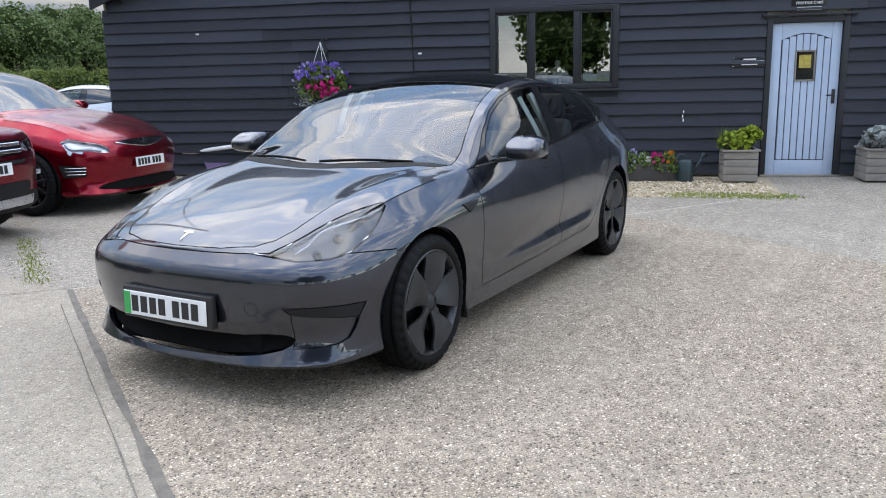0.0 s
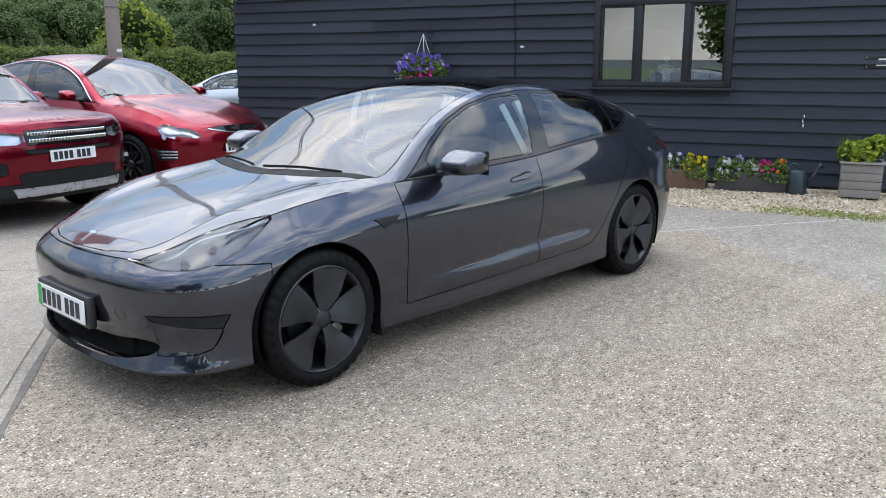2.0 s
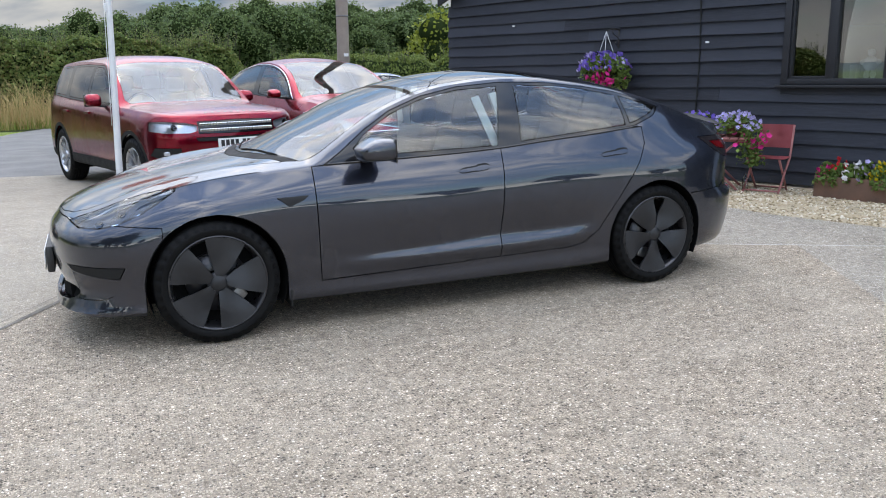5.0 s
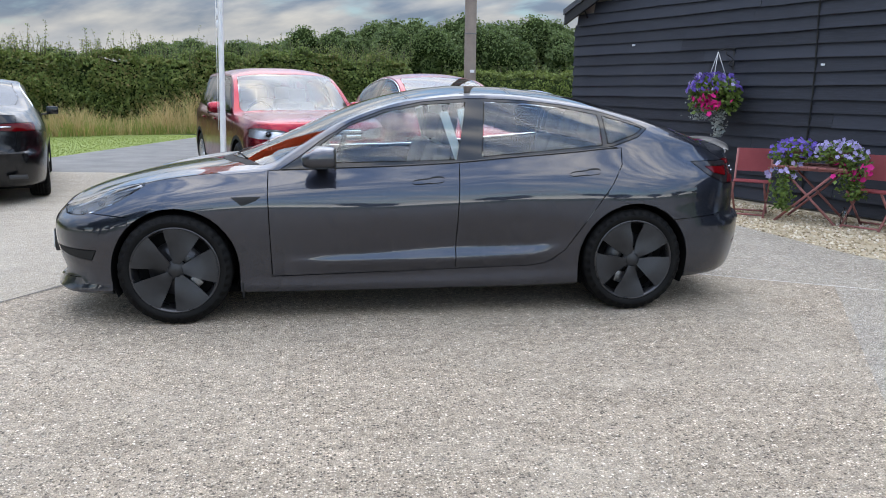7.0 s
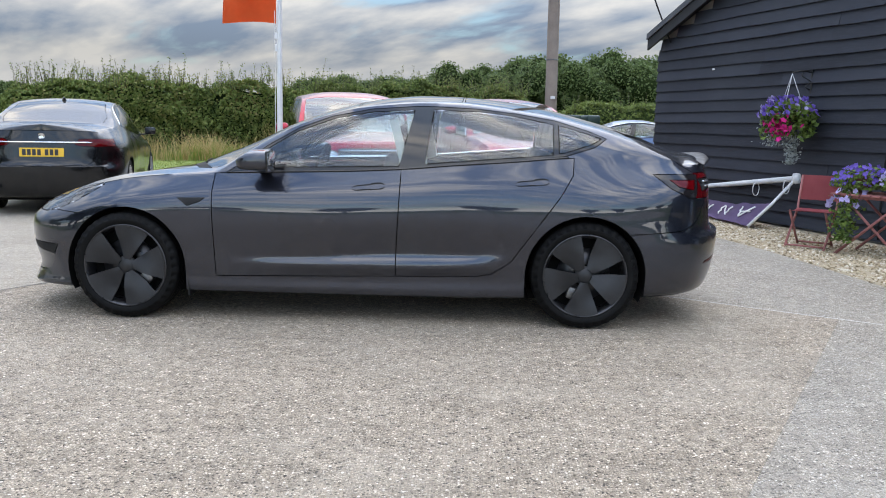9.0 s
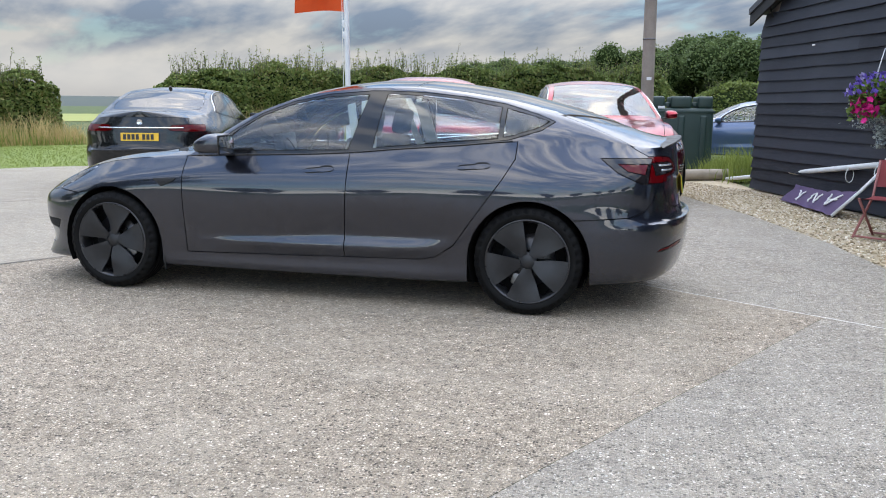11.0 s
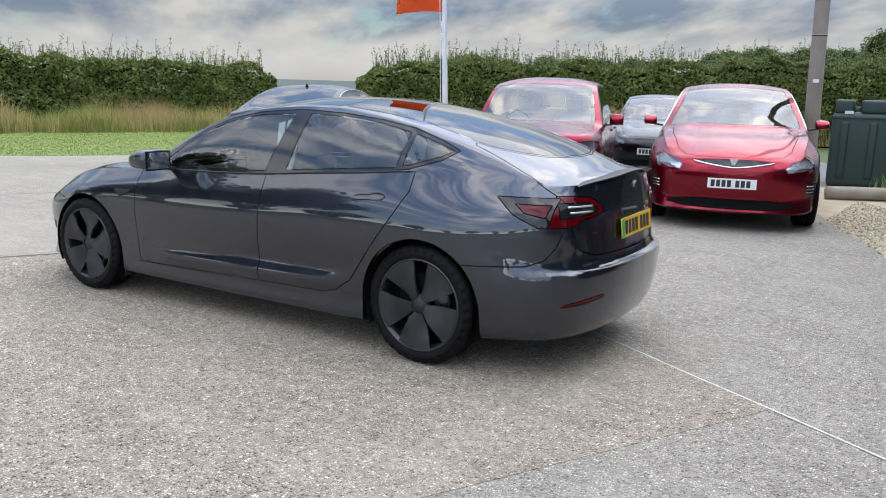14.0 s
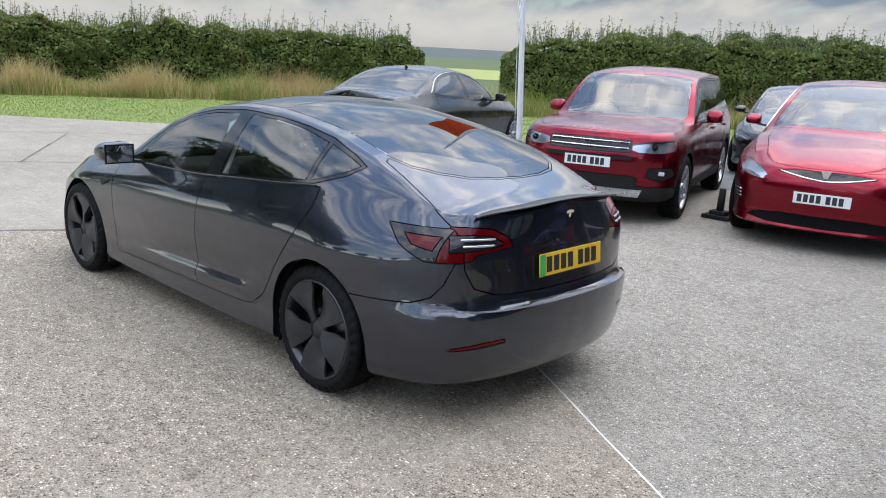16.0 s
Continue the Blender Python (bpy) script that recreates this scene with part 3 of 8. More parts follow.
def plain_wall(name, pts, mat, label):
    bm = bmesh.new()
    for (ax, ay), (bx, by) in zip(pts, pts[1:]):
        own = bmesh.new()
        d = Vector((bx - ax, by - ay, 0))
        q = Vector((-d.y, d.x, 0)).normalized() * 0.1
        vs = [own.verts.new(Vector((x, y, z)) + k * q) for k in (-1, 1) for x, y, z in ((ax, ay, -0.1), (bx, by, -0.1), (bx, by, 2.5), (ax, ay, 2.5))]
        for f in ((0, 1, 2, 3), (7, 6, 5, 4), (0, 4, 5, 1), (1, 5, 6, 2), (2, 6, 7, 3), (3, 7, 4, 0)):
            own.faces.new([vs[k] for k in f])
        merge(bm, own)
    ob = part(name, bm, mat, smooth=False)
    ob.matrix_basis = WALL
    return tagged(ob, label, "wall", kind="structure")


plain_wall("wall_side", [(EAVE_S - 0.12, -0.24), (EAVE_S - 0.12, -12), (END_S + 0.1, -12), (END_S + 0.1, -0.24)], "black_wood", "black boarded side walls of the barn")


def barn_roof():
    root = empty("roof", WALL)
    for k, (sa, sb) in enumerate(((EAVE_S + 0.09, RIDGE_S), (2 * RIDGE_S - EAVE_S - 0.09, RIDGE_S))):
        bm = bmesh.new()
        za, zb = roof_z(sa) + 0.03, roof_z(sb) + 0.03
        pts = [(sa, za), (sb, zb), (sb, zb + 0.09), (sa, za + 0.09)]
        prism(pts, -12.6, bm, plane="XZ", at=0.22)
        part("roof_slope", bm, "roofing", root, smooth=False)
        bm = bmesh.new()
        prism([(sa, za - 0.17), (sb, zb - 0.17), (sb, zb - 0.003), (sa, za - 0.003)], 0.035, bm, plane="XZ", at=0.16, bevel=0.004)
        part("barge_board", bm, "black_wood", root, "dark barge board along the verge", smooth=False)
    return tagged(root, "low-pitched grey roof with dark barge boards", "roof", kind="structure")


barn_roof()
bm = bmesh.new()
box((15.4, 12, 0.06), (2.2, -6.2, 2.47), bm=bm)
ceil = part("ceiling", bm, "plaster", smooth=False)
ceil.matrix_basis = WALL
tagged(ceil, "plain pale ceiling inside the barn", "ceiling", kind="structure")
bm = bmesh.new()
box((14.8, 11.6, 0.05), (2.2, -6.2, 0.0), bm=bm)
flo = part("floor", bm, "plaster", smooth=False)
flo.matrix_basis = WALL
tagged(flo, "dim floor inside the barn", "floor", kind="structure")

# ---- cars: a shell lofted from plan, side and roof lines, then cut into panels ----
from mathutils.bvhtree import BVHTree


class Shell:
    """Half a car body (y over 0, nose towards -x): lower wall round the plan, window band, and top."""

    def __init__(self, spec, stations=150, nv=26, ng=9, nt=14, k=(1, 1, 1)):
        self.spec, self.k = spec, k
        line = smooth_line(spec["plan"], stations)
        line[0, 1] = line[-1, 1] = 0.0
        tang = np.gradient(line, axis=0)
        tang /= np.linalg.norm(tang, axis=1)[:, None]
        out = np.stack([-tang[:, 1], tang[:, 0]], 1)
        out[0], out[-1] = (-1, 0), (1, 0)
        wall, band, top = [], [], []
        prof = [(x, *np.ravel(p)) for x, p in spec["profile"]]
        p_exp = spec.get("crown", 2.2)
        for (x, y), n in zip(line, out):
            pts = curve(prof, x).reshape(-1, 2)
            zt, it = curve(spec["belt"], x)
            pts = np.vstack([pts, [zt, it]])
            sp = smooth_line(pts, nv)
            row = [(x - n[0] * i, max(y - n[1] * i, 0.0), z) for z, i in sp]
            wall.append(row)
            b = np.array(row[-1])
            dy, dz = curve(spec["rail"], x)
            e = b + (0, -dy, dz)
            e[1] = max(e[1], 0)
            g = []
            for j in range(ng + 1):
                t = j / ng
                q = b + (e - b) * t
                q[1] += spec.get("tumble", 0.02) * math.sin(math.pi * t) * min(1, dz * 5)
                g.append(tuple(q))
            band.append(g)
            zc = float(curve(spec["centre"], e[0])[0])
            zc = max(zc, e[2]) if e[1] > 0.02 else e[2]
            r = []
            for j in range(nt + 1):
                t = 1 - j / nt
                crest = math.exp(-(((t - 0.80) / 0.11) ** 2)) - 0.55 * math.exp(-(((t - 0.55) / 0.13) ** 2))
                r.append((e[0], e[1] * t, zc - (zc - e[2]) * t**p_exp + crest * (float(curve(spec["ridge"], e[0])[0]) if "ridge" in spec else 0)))
            top.append(r)
        bm = self.bm = bmesh.new()
        self.zone = bm.faces.layers.int.new("zone")
        self.cls = bm.faces.layers.int.new("cls")
        for z, rows in enumerate((wall, band, top)):
            vs = [[bm.verts.new((p[0] * k[0], p[1] * k[1], p[2] * k[2])) for p in r] for r in rows]
            for r, s in zip(vs, vs[1:]):
                for j in range(len(r) - 1):
                    f = bm.faces.new((r[j], r[j + 1], s[j + 1], s[j]))
                    f[self.zone] = z
        bmesh.ops.remove_doubles(bm, verts=bm.verts[:], dist=0.0004)
        bmesh.ops.dissolve_degenerate(bm, edges=bm.edges[:], dist=0.0004)
        self.tree = BVHTree.FromBMesh(bm)
        self.names = ["body"]

    def at_side(self, x, z):
        return self.tree.ray_cast(Vector((x * self.k[0], 3, z * self.k[2])), Vector((0, -1, 0)))[:2]

    def at_end(self, y, z, rear=False):
        return self.tree.ray_cast(Vector((9 if rear else -9, y * self.k[1], z * self.k[2])), Vector((-1 if rear else 1, 0, 0)))[:2]

    def at_top(self, x, y):
        return self.tree.ray_cast(Vector((x * self.k[0], y * self.k[1], 5)), Vector((0, 0, -1)))[:2]

    def region(self, name, zones, proj, poly, only=None, over=None):
        """Cuts the outline into the shell and gives what lies inside it a name. only: a test on a face's middle; over: names it may take from."""
        bm, (a, b) = self.bm, {"xz": (0, 2), "xy": (0, 1), "yz": (1, 2)}[proj]
        poly = [(p * self.k[a], q * self.k[b]) for p, q in poly]
        if name not in self.names:
            self.names.append(name)
        tag = self.names.index(name)

        def wanted(f):
            return f[self.zone] in zones and (over is None or self.names[f[self.cls]] in over) and (only is None or only(Vector([m / j for m, j in zip(f.calc_center_median(), self.k)])))

        pa, pb = [p[0] for p in poly], [p[1] for p in poly]

        def spans(f, lo_a, hi_a, lo_b, hi_b):
            us, ws = [v.co[a] for v in f.verts], [v.co[b] for v in f.verts]
            return max(us) >= lo_a and min(us) <= hi_a and max(ws) >= lo_b and min(ws) <= hi_b

        near = {f for f in bm.faces if spans(f, min(pa), max(pa), min(pb), max(pb)) and wanted(f)}
        for p, q in zip(poly, poly[1:] + poly[:1]):
            no = [0, 0, 0]
            no[a], no[b] = -(q[1] - p[1]), q[0] - p[0]
            co = [0, 0, 0]
            co[a], co[b] = p
            if Vector(no).length < 1e-7:
                continue
            faces = [f for f in near if spans(f, min(p[0], q[0]) - 1e-4, max(p[0], q[0]) + 1e-4, min(p[1], q[1]) - 1e-4, max(p[1], q[1]) + 1e-4)]
            if not faces:
                continue
            faces.sort(key=lambda f: f.index)
            geom = list(dict.fromkeys(v for f in faces for v in f.verts)) + list(dict.fromkeys(e for f in faces for e in f.edges)) + faces
            r = bmesh.ops.bisect_plane(bm, geom=geom, dist=1e-5, plane_co=co, plane_no=Vector(no).normalized())
            near = {f for f in near if f.is_valid} | {f for f in r["geom"] if isinstance(f, bmesh.types.BMFace)}
            bm.faces.index_update()
        near = [f for f in bm.faces if f in near]
        for f in near:
            m = f.calc_center_median()
            if wanted(f) and inside(poly, m[a], m[b]):
                f[self.cls] = tag
        bm.normal_update()

    def take(self, name, lip=0.022, gap=0.0030, mirror=None, both=False, thick=0.0):
        """A bmesh of the faces of that name, shrunk by the gap and with its rim turned in. mirror: the other side; both: both halves joined."""
        tag = self.names.index(name)
        src = [f for f in self.bm.faces if f[self.cls] == tag]
        out, seen = bmesh.new(), {}

        def vert(v):
            if v not in seen:
                seen[v] = out.verts.new(v.co)
            return seen[v]

        for f in src:
            out.faces.new([vert(v) for v in f.verts])
        if both:
            flip = {}
            for v in list(out.verts):
                flip[v] = v if abs(v.co.y) < 1e-3 else out.verts.new((v.co.x, -v.co.y, v.co.z))
                if flip[v] is v:
                    v.co.y = 0.0
            for f in list(out.faces):
                ring = [flip[v] for v in f.verts][::-1]
                if set(ring) != set(f.verts):
                    try:
                        out.faces.new(ring)
                    except ValueError:
                        pass
        if mirror:
            for v in out.verts:
                v.co.y = -v.co.y
            bmesh.ops.reverse_faces(out, faces=out.faces[:])
        out.normal_update()
        rim = [e for e in out.edges if len(e.link_faces) == 1]
        if gap:
            mid = {}
            for e in rim:
                f = e.link_faces[0]
                d = (e.verts[1].co - e.verts[0].co).normalized()
                inw = f.calc_center_median() - e.verts[0].co
                inw -= d * inw.dot(d)
                if inw.length > 1e-7:
                    inw.normalize()
                    for v in e.verts:
                        mid[v] = mid.get(v, Vector()) + inw
            for v, d in mid.items():
                if d.length > 1e-6:
                    v.co += d.normalized() * gap
        if lip and rim:
            nrm = {v: v.normal.copy() for e in rim for v in e.verts}
            r = bmesh.ops.extrude_edge_only(out, edges=rim)
            fresh = [g for g in r["geom"] if isinstance(g, bmesh.types.BMVert)]
            for v in fresh:
                old = next(w for e in v.link_edges for w in (e.other_vert(v),) if w in nrm)
                v.co -= nrm[old] * lip
            for e in rim:
                e.smooth = False
        return out


def ring_arch(x, z, r, low=0.0, n=28):
    """A wheel arch: round above the hub, straight down below it."""
    pts = [(x + r * math.cos(math.pi * k / n), z + r * math.sin(math.pi * k / n)) for k in range(n + 1)]
    return pts + [(x - r * 1.0, low), (x + r * 1.0, low)]


def tyre_mesh(radius, width, rim, name, n=180):
    """A tyre about the y axis, outer side towards -y: bulged walls, grooved tread, blocks on its shoulders."""
    w = width / 2
    prof = [(rim - 0.012, -w * 0.80), (rim + 0.004, -w * 0.90), (rim + 0.012, -w * 0.955), (rim + (radius - rim) * 0.45, -w), (radius - 0.038, -w * 0.98), (radius - 0.034, -w * 0.97), (radius - 0.014, -w * 0.89), (radius - 0.004, -w * 0.76)]
    grooves = [-0.42, -0.14, 0.14, 0.42]
    for g in grooves:
        prof += [(radius, w * (g - 0.05)), (radius - 0.007, w * (g - 0.04)), (radius - 0.007, w * (g + 0.04)), (radius, w * (g + 0.05))]
    prof += [(r, -h) for r, h in reversed(prof[:8])]
    bm = bmesh.new()
    rings = []
    for r, h in prof:
        edge = abs(h) > w * 0.7 and r > radius - 0.036
        ring = []
        for k in range(n):
            a = 2 * math.pi * k / n
            rr = r - ((0.003 if r > radius - 0.01 else 0.008) if edge and k % 5 < 2 else 0)
            ring.append(bm.verts.new((rr * math.cos(a), h, rr * math.sin(a))))
        rings.append(ring)
    for p, q in zip(rings, rings[1:]):
        for k in range(n):
            bm.faces.new((p[k], q[k], q[(k + 1) % n], p[(k + 1) % n]))
    me = to_mesh(bm, name, True, 25)
    me.materials.append(M["tyre"])
    return me


def blade(a0, a1, r0, r1, y0, y1, lean=0.0, twist=0.0, thick=0.012, steps=6):
    """A spoke: a fan between two angles at the hub and at the rim, leaning back to one edge."""
    bm = bmesh.new()
    rows = []
    for i in range(steps + 1):
        t = i / steps
        r = r0 + (r1 - r0) * t
        row = []
        for k in range(7):
            u = k / 6
            lo, hi = a0[0] + (a1[0] - a0[0]) * t, a0[1] + (a1[1] - a0[1]) * t
            ang = lo + (hi - lo) * u + twist * t
            y = y0 + (y1 - y0) * t + lean * (u - 0.5) * math.sin(math.pi * min(t * 1.2, 1)) + 0.004 * (2 * u - 1) ** 2
            row.append((r * math.cos(ang), y, r * math.sin(ang)))
        rows.append(row)
    grid_mesh(rows, bm)
    f = bm.faces[:]
    r = bmesh.ops.extrude_face_region(bm, geom=f)
    for v in r["geom"]:
        if isinstance(v, bmesh.types.BMVert):
            v.co.y += thick
    bmesh.ops.recalc_face_normals(bm, faces=bm.faces[:])
    return bm


def wheel_kit(radius, width, rim, style, name):
    """Meshes of a wheel: returns a function that hangs one under a car."""
    tyre = tyre_mesh(radius, width, rim, name + "_tyre")
    w = width / 2
    face = {"cover": "rim_grey", "five": "rim_silver", "ten": "rim_silver", "black": "rim_black"}[style]
    bm = lathe([(rim + 0.006, -w * 0.90), (rim + 0.001, -w * 0.955), (rim - 0.006, -w * 0.93), (rim - 0.022, -w * 0.6), (rim - 0.03, w * 0.7)], 64, axis="Y")
    rim_me = to_mesh(bm, "rim")
    rim_me.materials.append(M["rim_edge" if style == "cover" else face])
    spokes = []
    hub_r = 0.056 if style == "cover" else 0.044
    if style == "cover":
        for k in range(5):
            c = 2 * math.pi * k / 5 + math.pi / 2 + 0.16
            bm = blade((c - 0.49, c + 0.49), (c - 0.435, c + 0.435), hub_r * 0.8, rim - 0.006, -w * 0.86, -w * 0.96, 0.036, 0.0)
            spokes.append(to_mesh(bm, "spoke"))
    elif style == "five":
        for k in range(5):
            c = 2 * math.pi * k / 5 + math.pi / 2
            for o in (-0.17, 0.17):
                bm = blade((c + o * 1.4 - 0.16, c + o * 1.4 + 0.16), (c + o - 0.055, c + o + 0.055), hub_r, rim - 0.01, -w * 0.62, -w * 0.84, 0.0, 0.0, 0.03)
                spokes.append(to_mesh(bm, "spoke"))
    else:
        for k in range(10):
            c = 2 * math.pi * k / 10 + math.pi / 2
            bm = blade((c - 0.16, c + 0.16), (c - 0.05, c + 0.05), hub_r, rim - 0.01, -w * 0.62, -w * 0.84, 0.0, 0.0, 0.03)
            spokes.append(to_mesh(bm, "spoke"))
    for s in spokes:
        s.materials.append(M[face])
    bm = lathe([(0.0005, -w * 0.86), (0.022, -w * 0.86), (0.027, -w * 0.84), (hub_r + 0.004, -w * 0.79), (hub_r + 0.004, -w * 0.6)], 32, axis="Y")
    cap_me = to_mesh(bm, "hub_cap")
    cap_me.materials.append(M[face])
    bm = lathe([(0.06, -w * 0.30), (0.165, -w * 0.30), (0.165, -w * 0.12), (0.06, -w * 0.12)], 48, axis="Y")
    disc_me = to_mesh(bm, "brake_disc")
    disc_me.materials.append(M["rim_edge"])
    bm = box((0.075, 0.06, 0.13), (0.135, -w * 0.24, 0.0), 0.015)
    caliper_me = to_mesh(bm, "brake_caliper")
    caliper_me.materials.append(M["steel" if style == "cover" else "rim_silver"])
    bm = lathe([(0.0005, -w * 0.05), (rim - 0.025, -w * 0.05)], 32, axis="Y")
    back_me = to_mesh(bm, "dust_shield")
    back_me.materials.append(M["underbody"])

    def hang(car, x, y, z, outward, turn=0.0):
        root = empty("wheel")
        root.parent = car
        root.matrix_basis = pose(x, y, z, 0, turn, 0 if outward < 0 else 180)
        share("tyre", tyre, root, label="black treaded rubber tyre")
        share("rim", rim_me, root)
        for s in spokes:
            share("spoke", s, root)
        share("hub_cap", cap_me, root)
        share("brake_disc", disc_me, root, label="bare steel brake disc")
        share("brake_caliper", caliper_me, root, label="grey brake caliper").matrix_basis = Matrix.Rotation(radians(turn + 8 if outward < 0 else turn - 172), 4, "Y")
        share("dust_shield", back_me, root)
        return root

    return hang


def arch_liner(x, z, r, y0, y1):
    bm = bmesh.new()
    rows = []
    for k in range(25):
        a = radians(-25 + 230 * k / 24)
        rows.append([(x + r * math.cos(a), y, z + r * math.sin(a)) for y in (y0, y1)])
    grid_mesh(rows, bm, True)
    rim = [bm.verts.new((x + r * math.cos(radians(-25 + 230 * k / 24)), y0, z + r * math.sin(radians(-25 + 230 * k / 24)))) for k in range(25)]
    bm.faces.new(rim)
    return bm


def number_plate(car, m, back, flash, text_bars=True, name="number_plate"):
    """A plate with its characters as plain bars; x to the right, y up, facing +z of m."""
    bm = box((0.52, 0.111, 0.006), (0, 0, 0.003), 0.002, 1)
    pl = part(name, bm, back, car, at=m)
    if flash:
        part("plate_flash", box((0.042, 0.105, 0.002), (-0.236, 0, 0.0065)), "plate_green", pl, "green flash at the plate's end", smooth=False)
    x = -0.185 if flash else -0.205
    for k in range(7):
        if k == 4:
            x += 0.03
        part("character_bar", box((0.042, 0.076, 0.0016), (x, 0, 0.0068)), "ink", pl, smooth=False)
        x += 0.058
    return pl


def seat(car, x, y, mat, wide=0.50, z=0.33):
    root = empty("car_seat")
    root.parent = car
    root.matrix_basis = pose(x, y, z)
    part("cushion", box((0.50, wide, 0.15), (0, 0, 0.08), 0.05, 3), mat, root)
    part("backrest", box((0.13, wide * 0.96, 0.62), (0.30, 0, 0.42), 0.05, 3, rot=pose(0, 0, 0, 0, 16, 0)), mat, root)
    part("headrest", box((0.10, 0.26, 0.19), (0.43, 0, 0.82), 0.045, 3, rot=pose(0, 0, 0, 0, 12, 0)), mat, root)
    return root


def cabin(car, x0, x1, belt, half, right_hand, mat, z=0.33, rows=((-0.15,), (0.85,))):
    """Seats, dashboard, steering wheel and door linings inside a car."""
    bm = box((0.42, half * 1.86, 0.20), (x0 + 0.28, 0, belt - 0.13), 0.06, 3)
    part("dashboard", bm, "matt_black", car)
    side = 1 if right_hand else -1
    bm = tube([(x0 + 0.62 + 0.06 * math.sin(a), side * 0.37 + 0.185 * math.cos(a), belt - 0.03 + 0.17 * math.sin(a)) for a in np.linspace(0, 2 * math.pi, 28, endpoint=False)], 0.015, 8, closed=True)
    sw = part("steering_wheel", bm, "matt_black", car)
    part("wheel_spoke", box((0.03, 0.34, 0.06), (x0 + 0.62, side * 0.37, belt - 0.04), 0.012), "matt_black", sw)
    part("display_screen", box((0.02, 0.37, 0.22), (x0 + 0.52, 0, belt + 0.02), 0.008, rot=pose(0, 0, 0, 0, -8, 0)), "gloss_black", car)
    for i, (x,) in enumerate(rows):
        for y in ((-0.37, 0.37) if i == 0 else (-0.40, 0, 0.40)):
            seat(car, x, y, mat, 0.50 if i == 0 else 0.42, z + 0.03 * i)
    for y in (-1, 1):
        part("door_lining", box((x1 - x0 - 0.3, 0.05, 0.46), ((x0 + x1) / 2, y * (half * 0.95), belt - 0.28), 0.02), "matt_black", car)


def mirror(car, x, y, z, side, mat, size=(0.20, 0.19, 0.125)):
    root = empty("door_mirror")
    root.parent = car
    root.matrix_basis = Matrix.Translation((x, side * y, z))
    bm = bmesh.new()
    bmesh.ops.create_uvsphere(bm, u_segments=24, v_segments=16, radius=1.0)
    for v in bm.verts:
        c = v.co
        q = 0.50
        c.x, c.y, c.z = (math.copysign(abs(c.x) ** q, c.x), math.copysign(abs(c.y) ** q, c.y), math.copysign(abs(c.z) ** q, c.z))
        if c.x > 0.55:
            c.x = 0.55 + (c.x - 0.55) * 0.12
        taper = 1 - 0.12 * max(0, c.y * side)
        if c.z > 0:
            c.z *= min(1.0, 0.30 + 0.95 * (c.x + 1))
        else:
            c.z *= 0.85
        c.x, c.y, c.z = c.x * size[0] / 2, c.y * size[1] / 2 - side * 0.0, c.z * size[2] / 2 * taper
    part("housing", bm, mat, root)
    part("mirror_glass", box((0.004, size[1] * 0.80, size[2] * 0.74), (size[0] * 0.305, 0, 0), 0.012), "silvering", root, "silvered mirror glass")
    part("bezel", box((0.010, size[1] * 0.93, size[2] * 0.88), (size[0] * 0.290, 0, 0), 0.004), "gloss_black", root, "black rim round the mirror glass")
    part("arm", box((0.075, 0.13, 0.026), (-0.005, -side * (size[1] / 2 + 0.015), -size[2] * 0.42), 0.01, rot=pose(0, 0, 0, side * 8, 0, 0)), "black_trim", root, "black mirror arm")
    return root

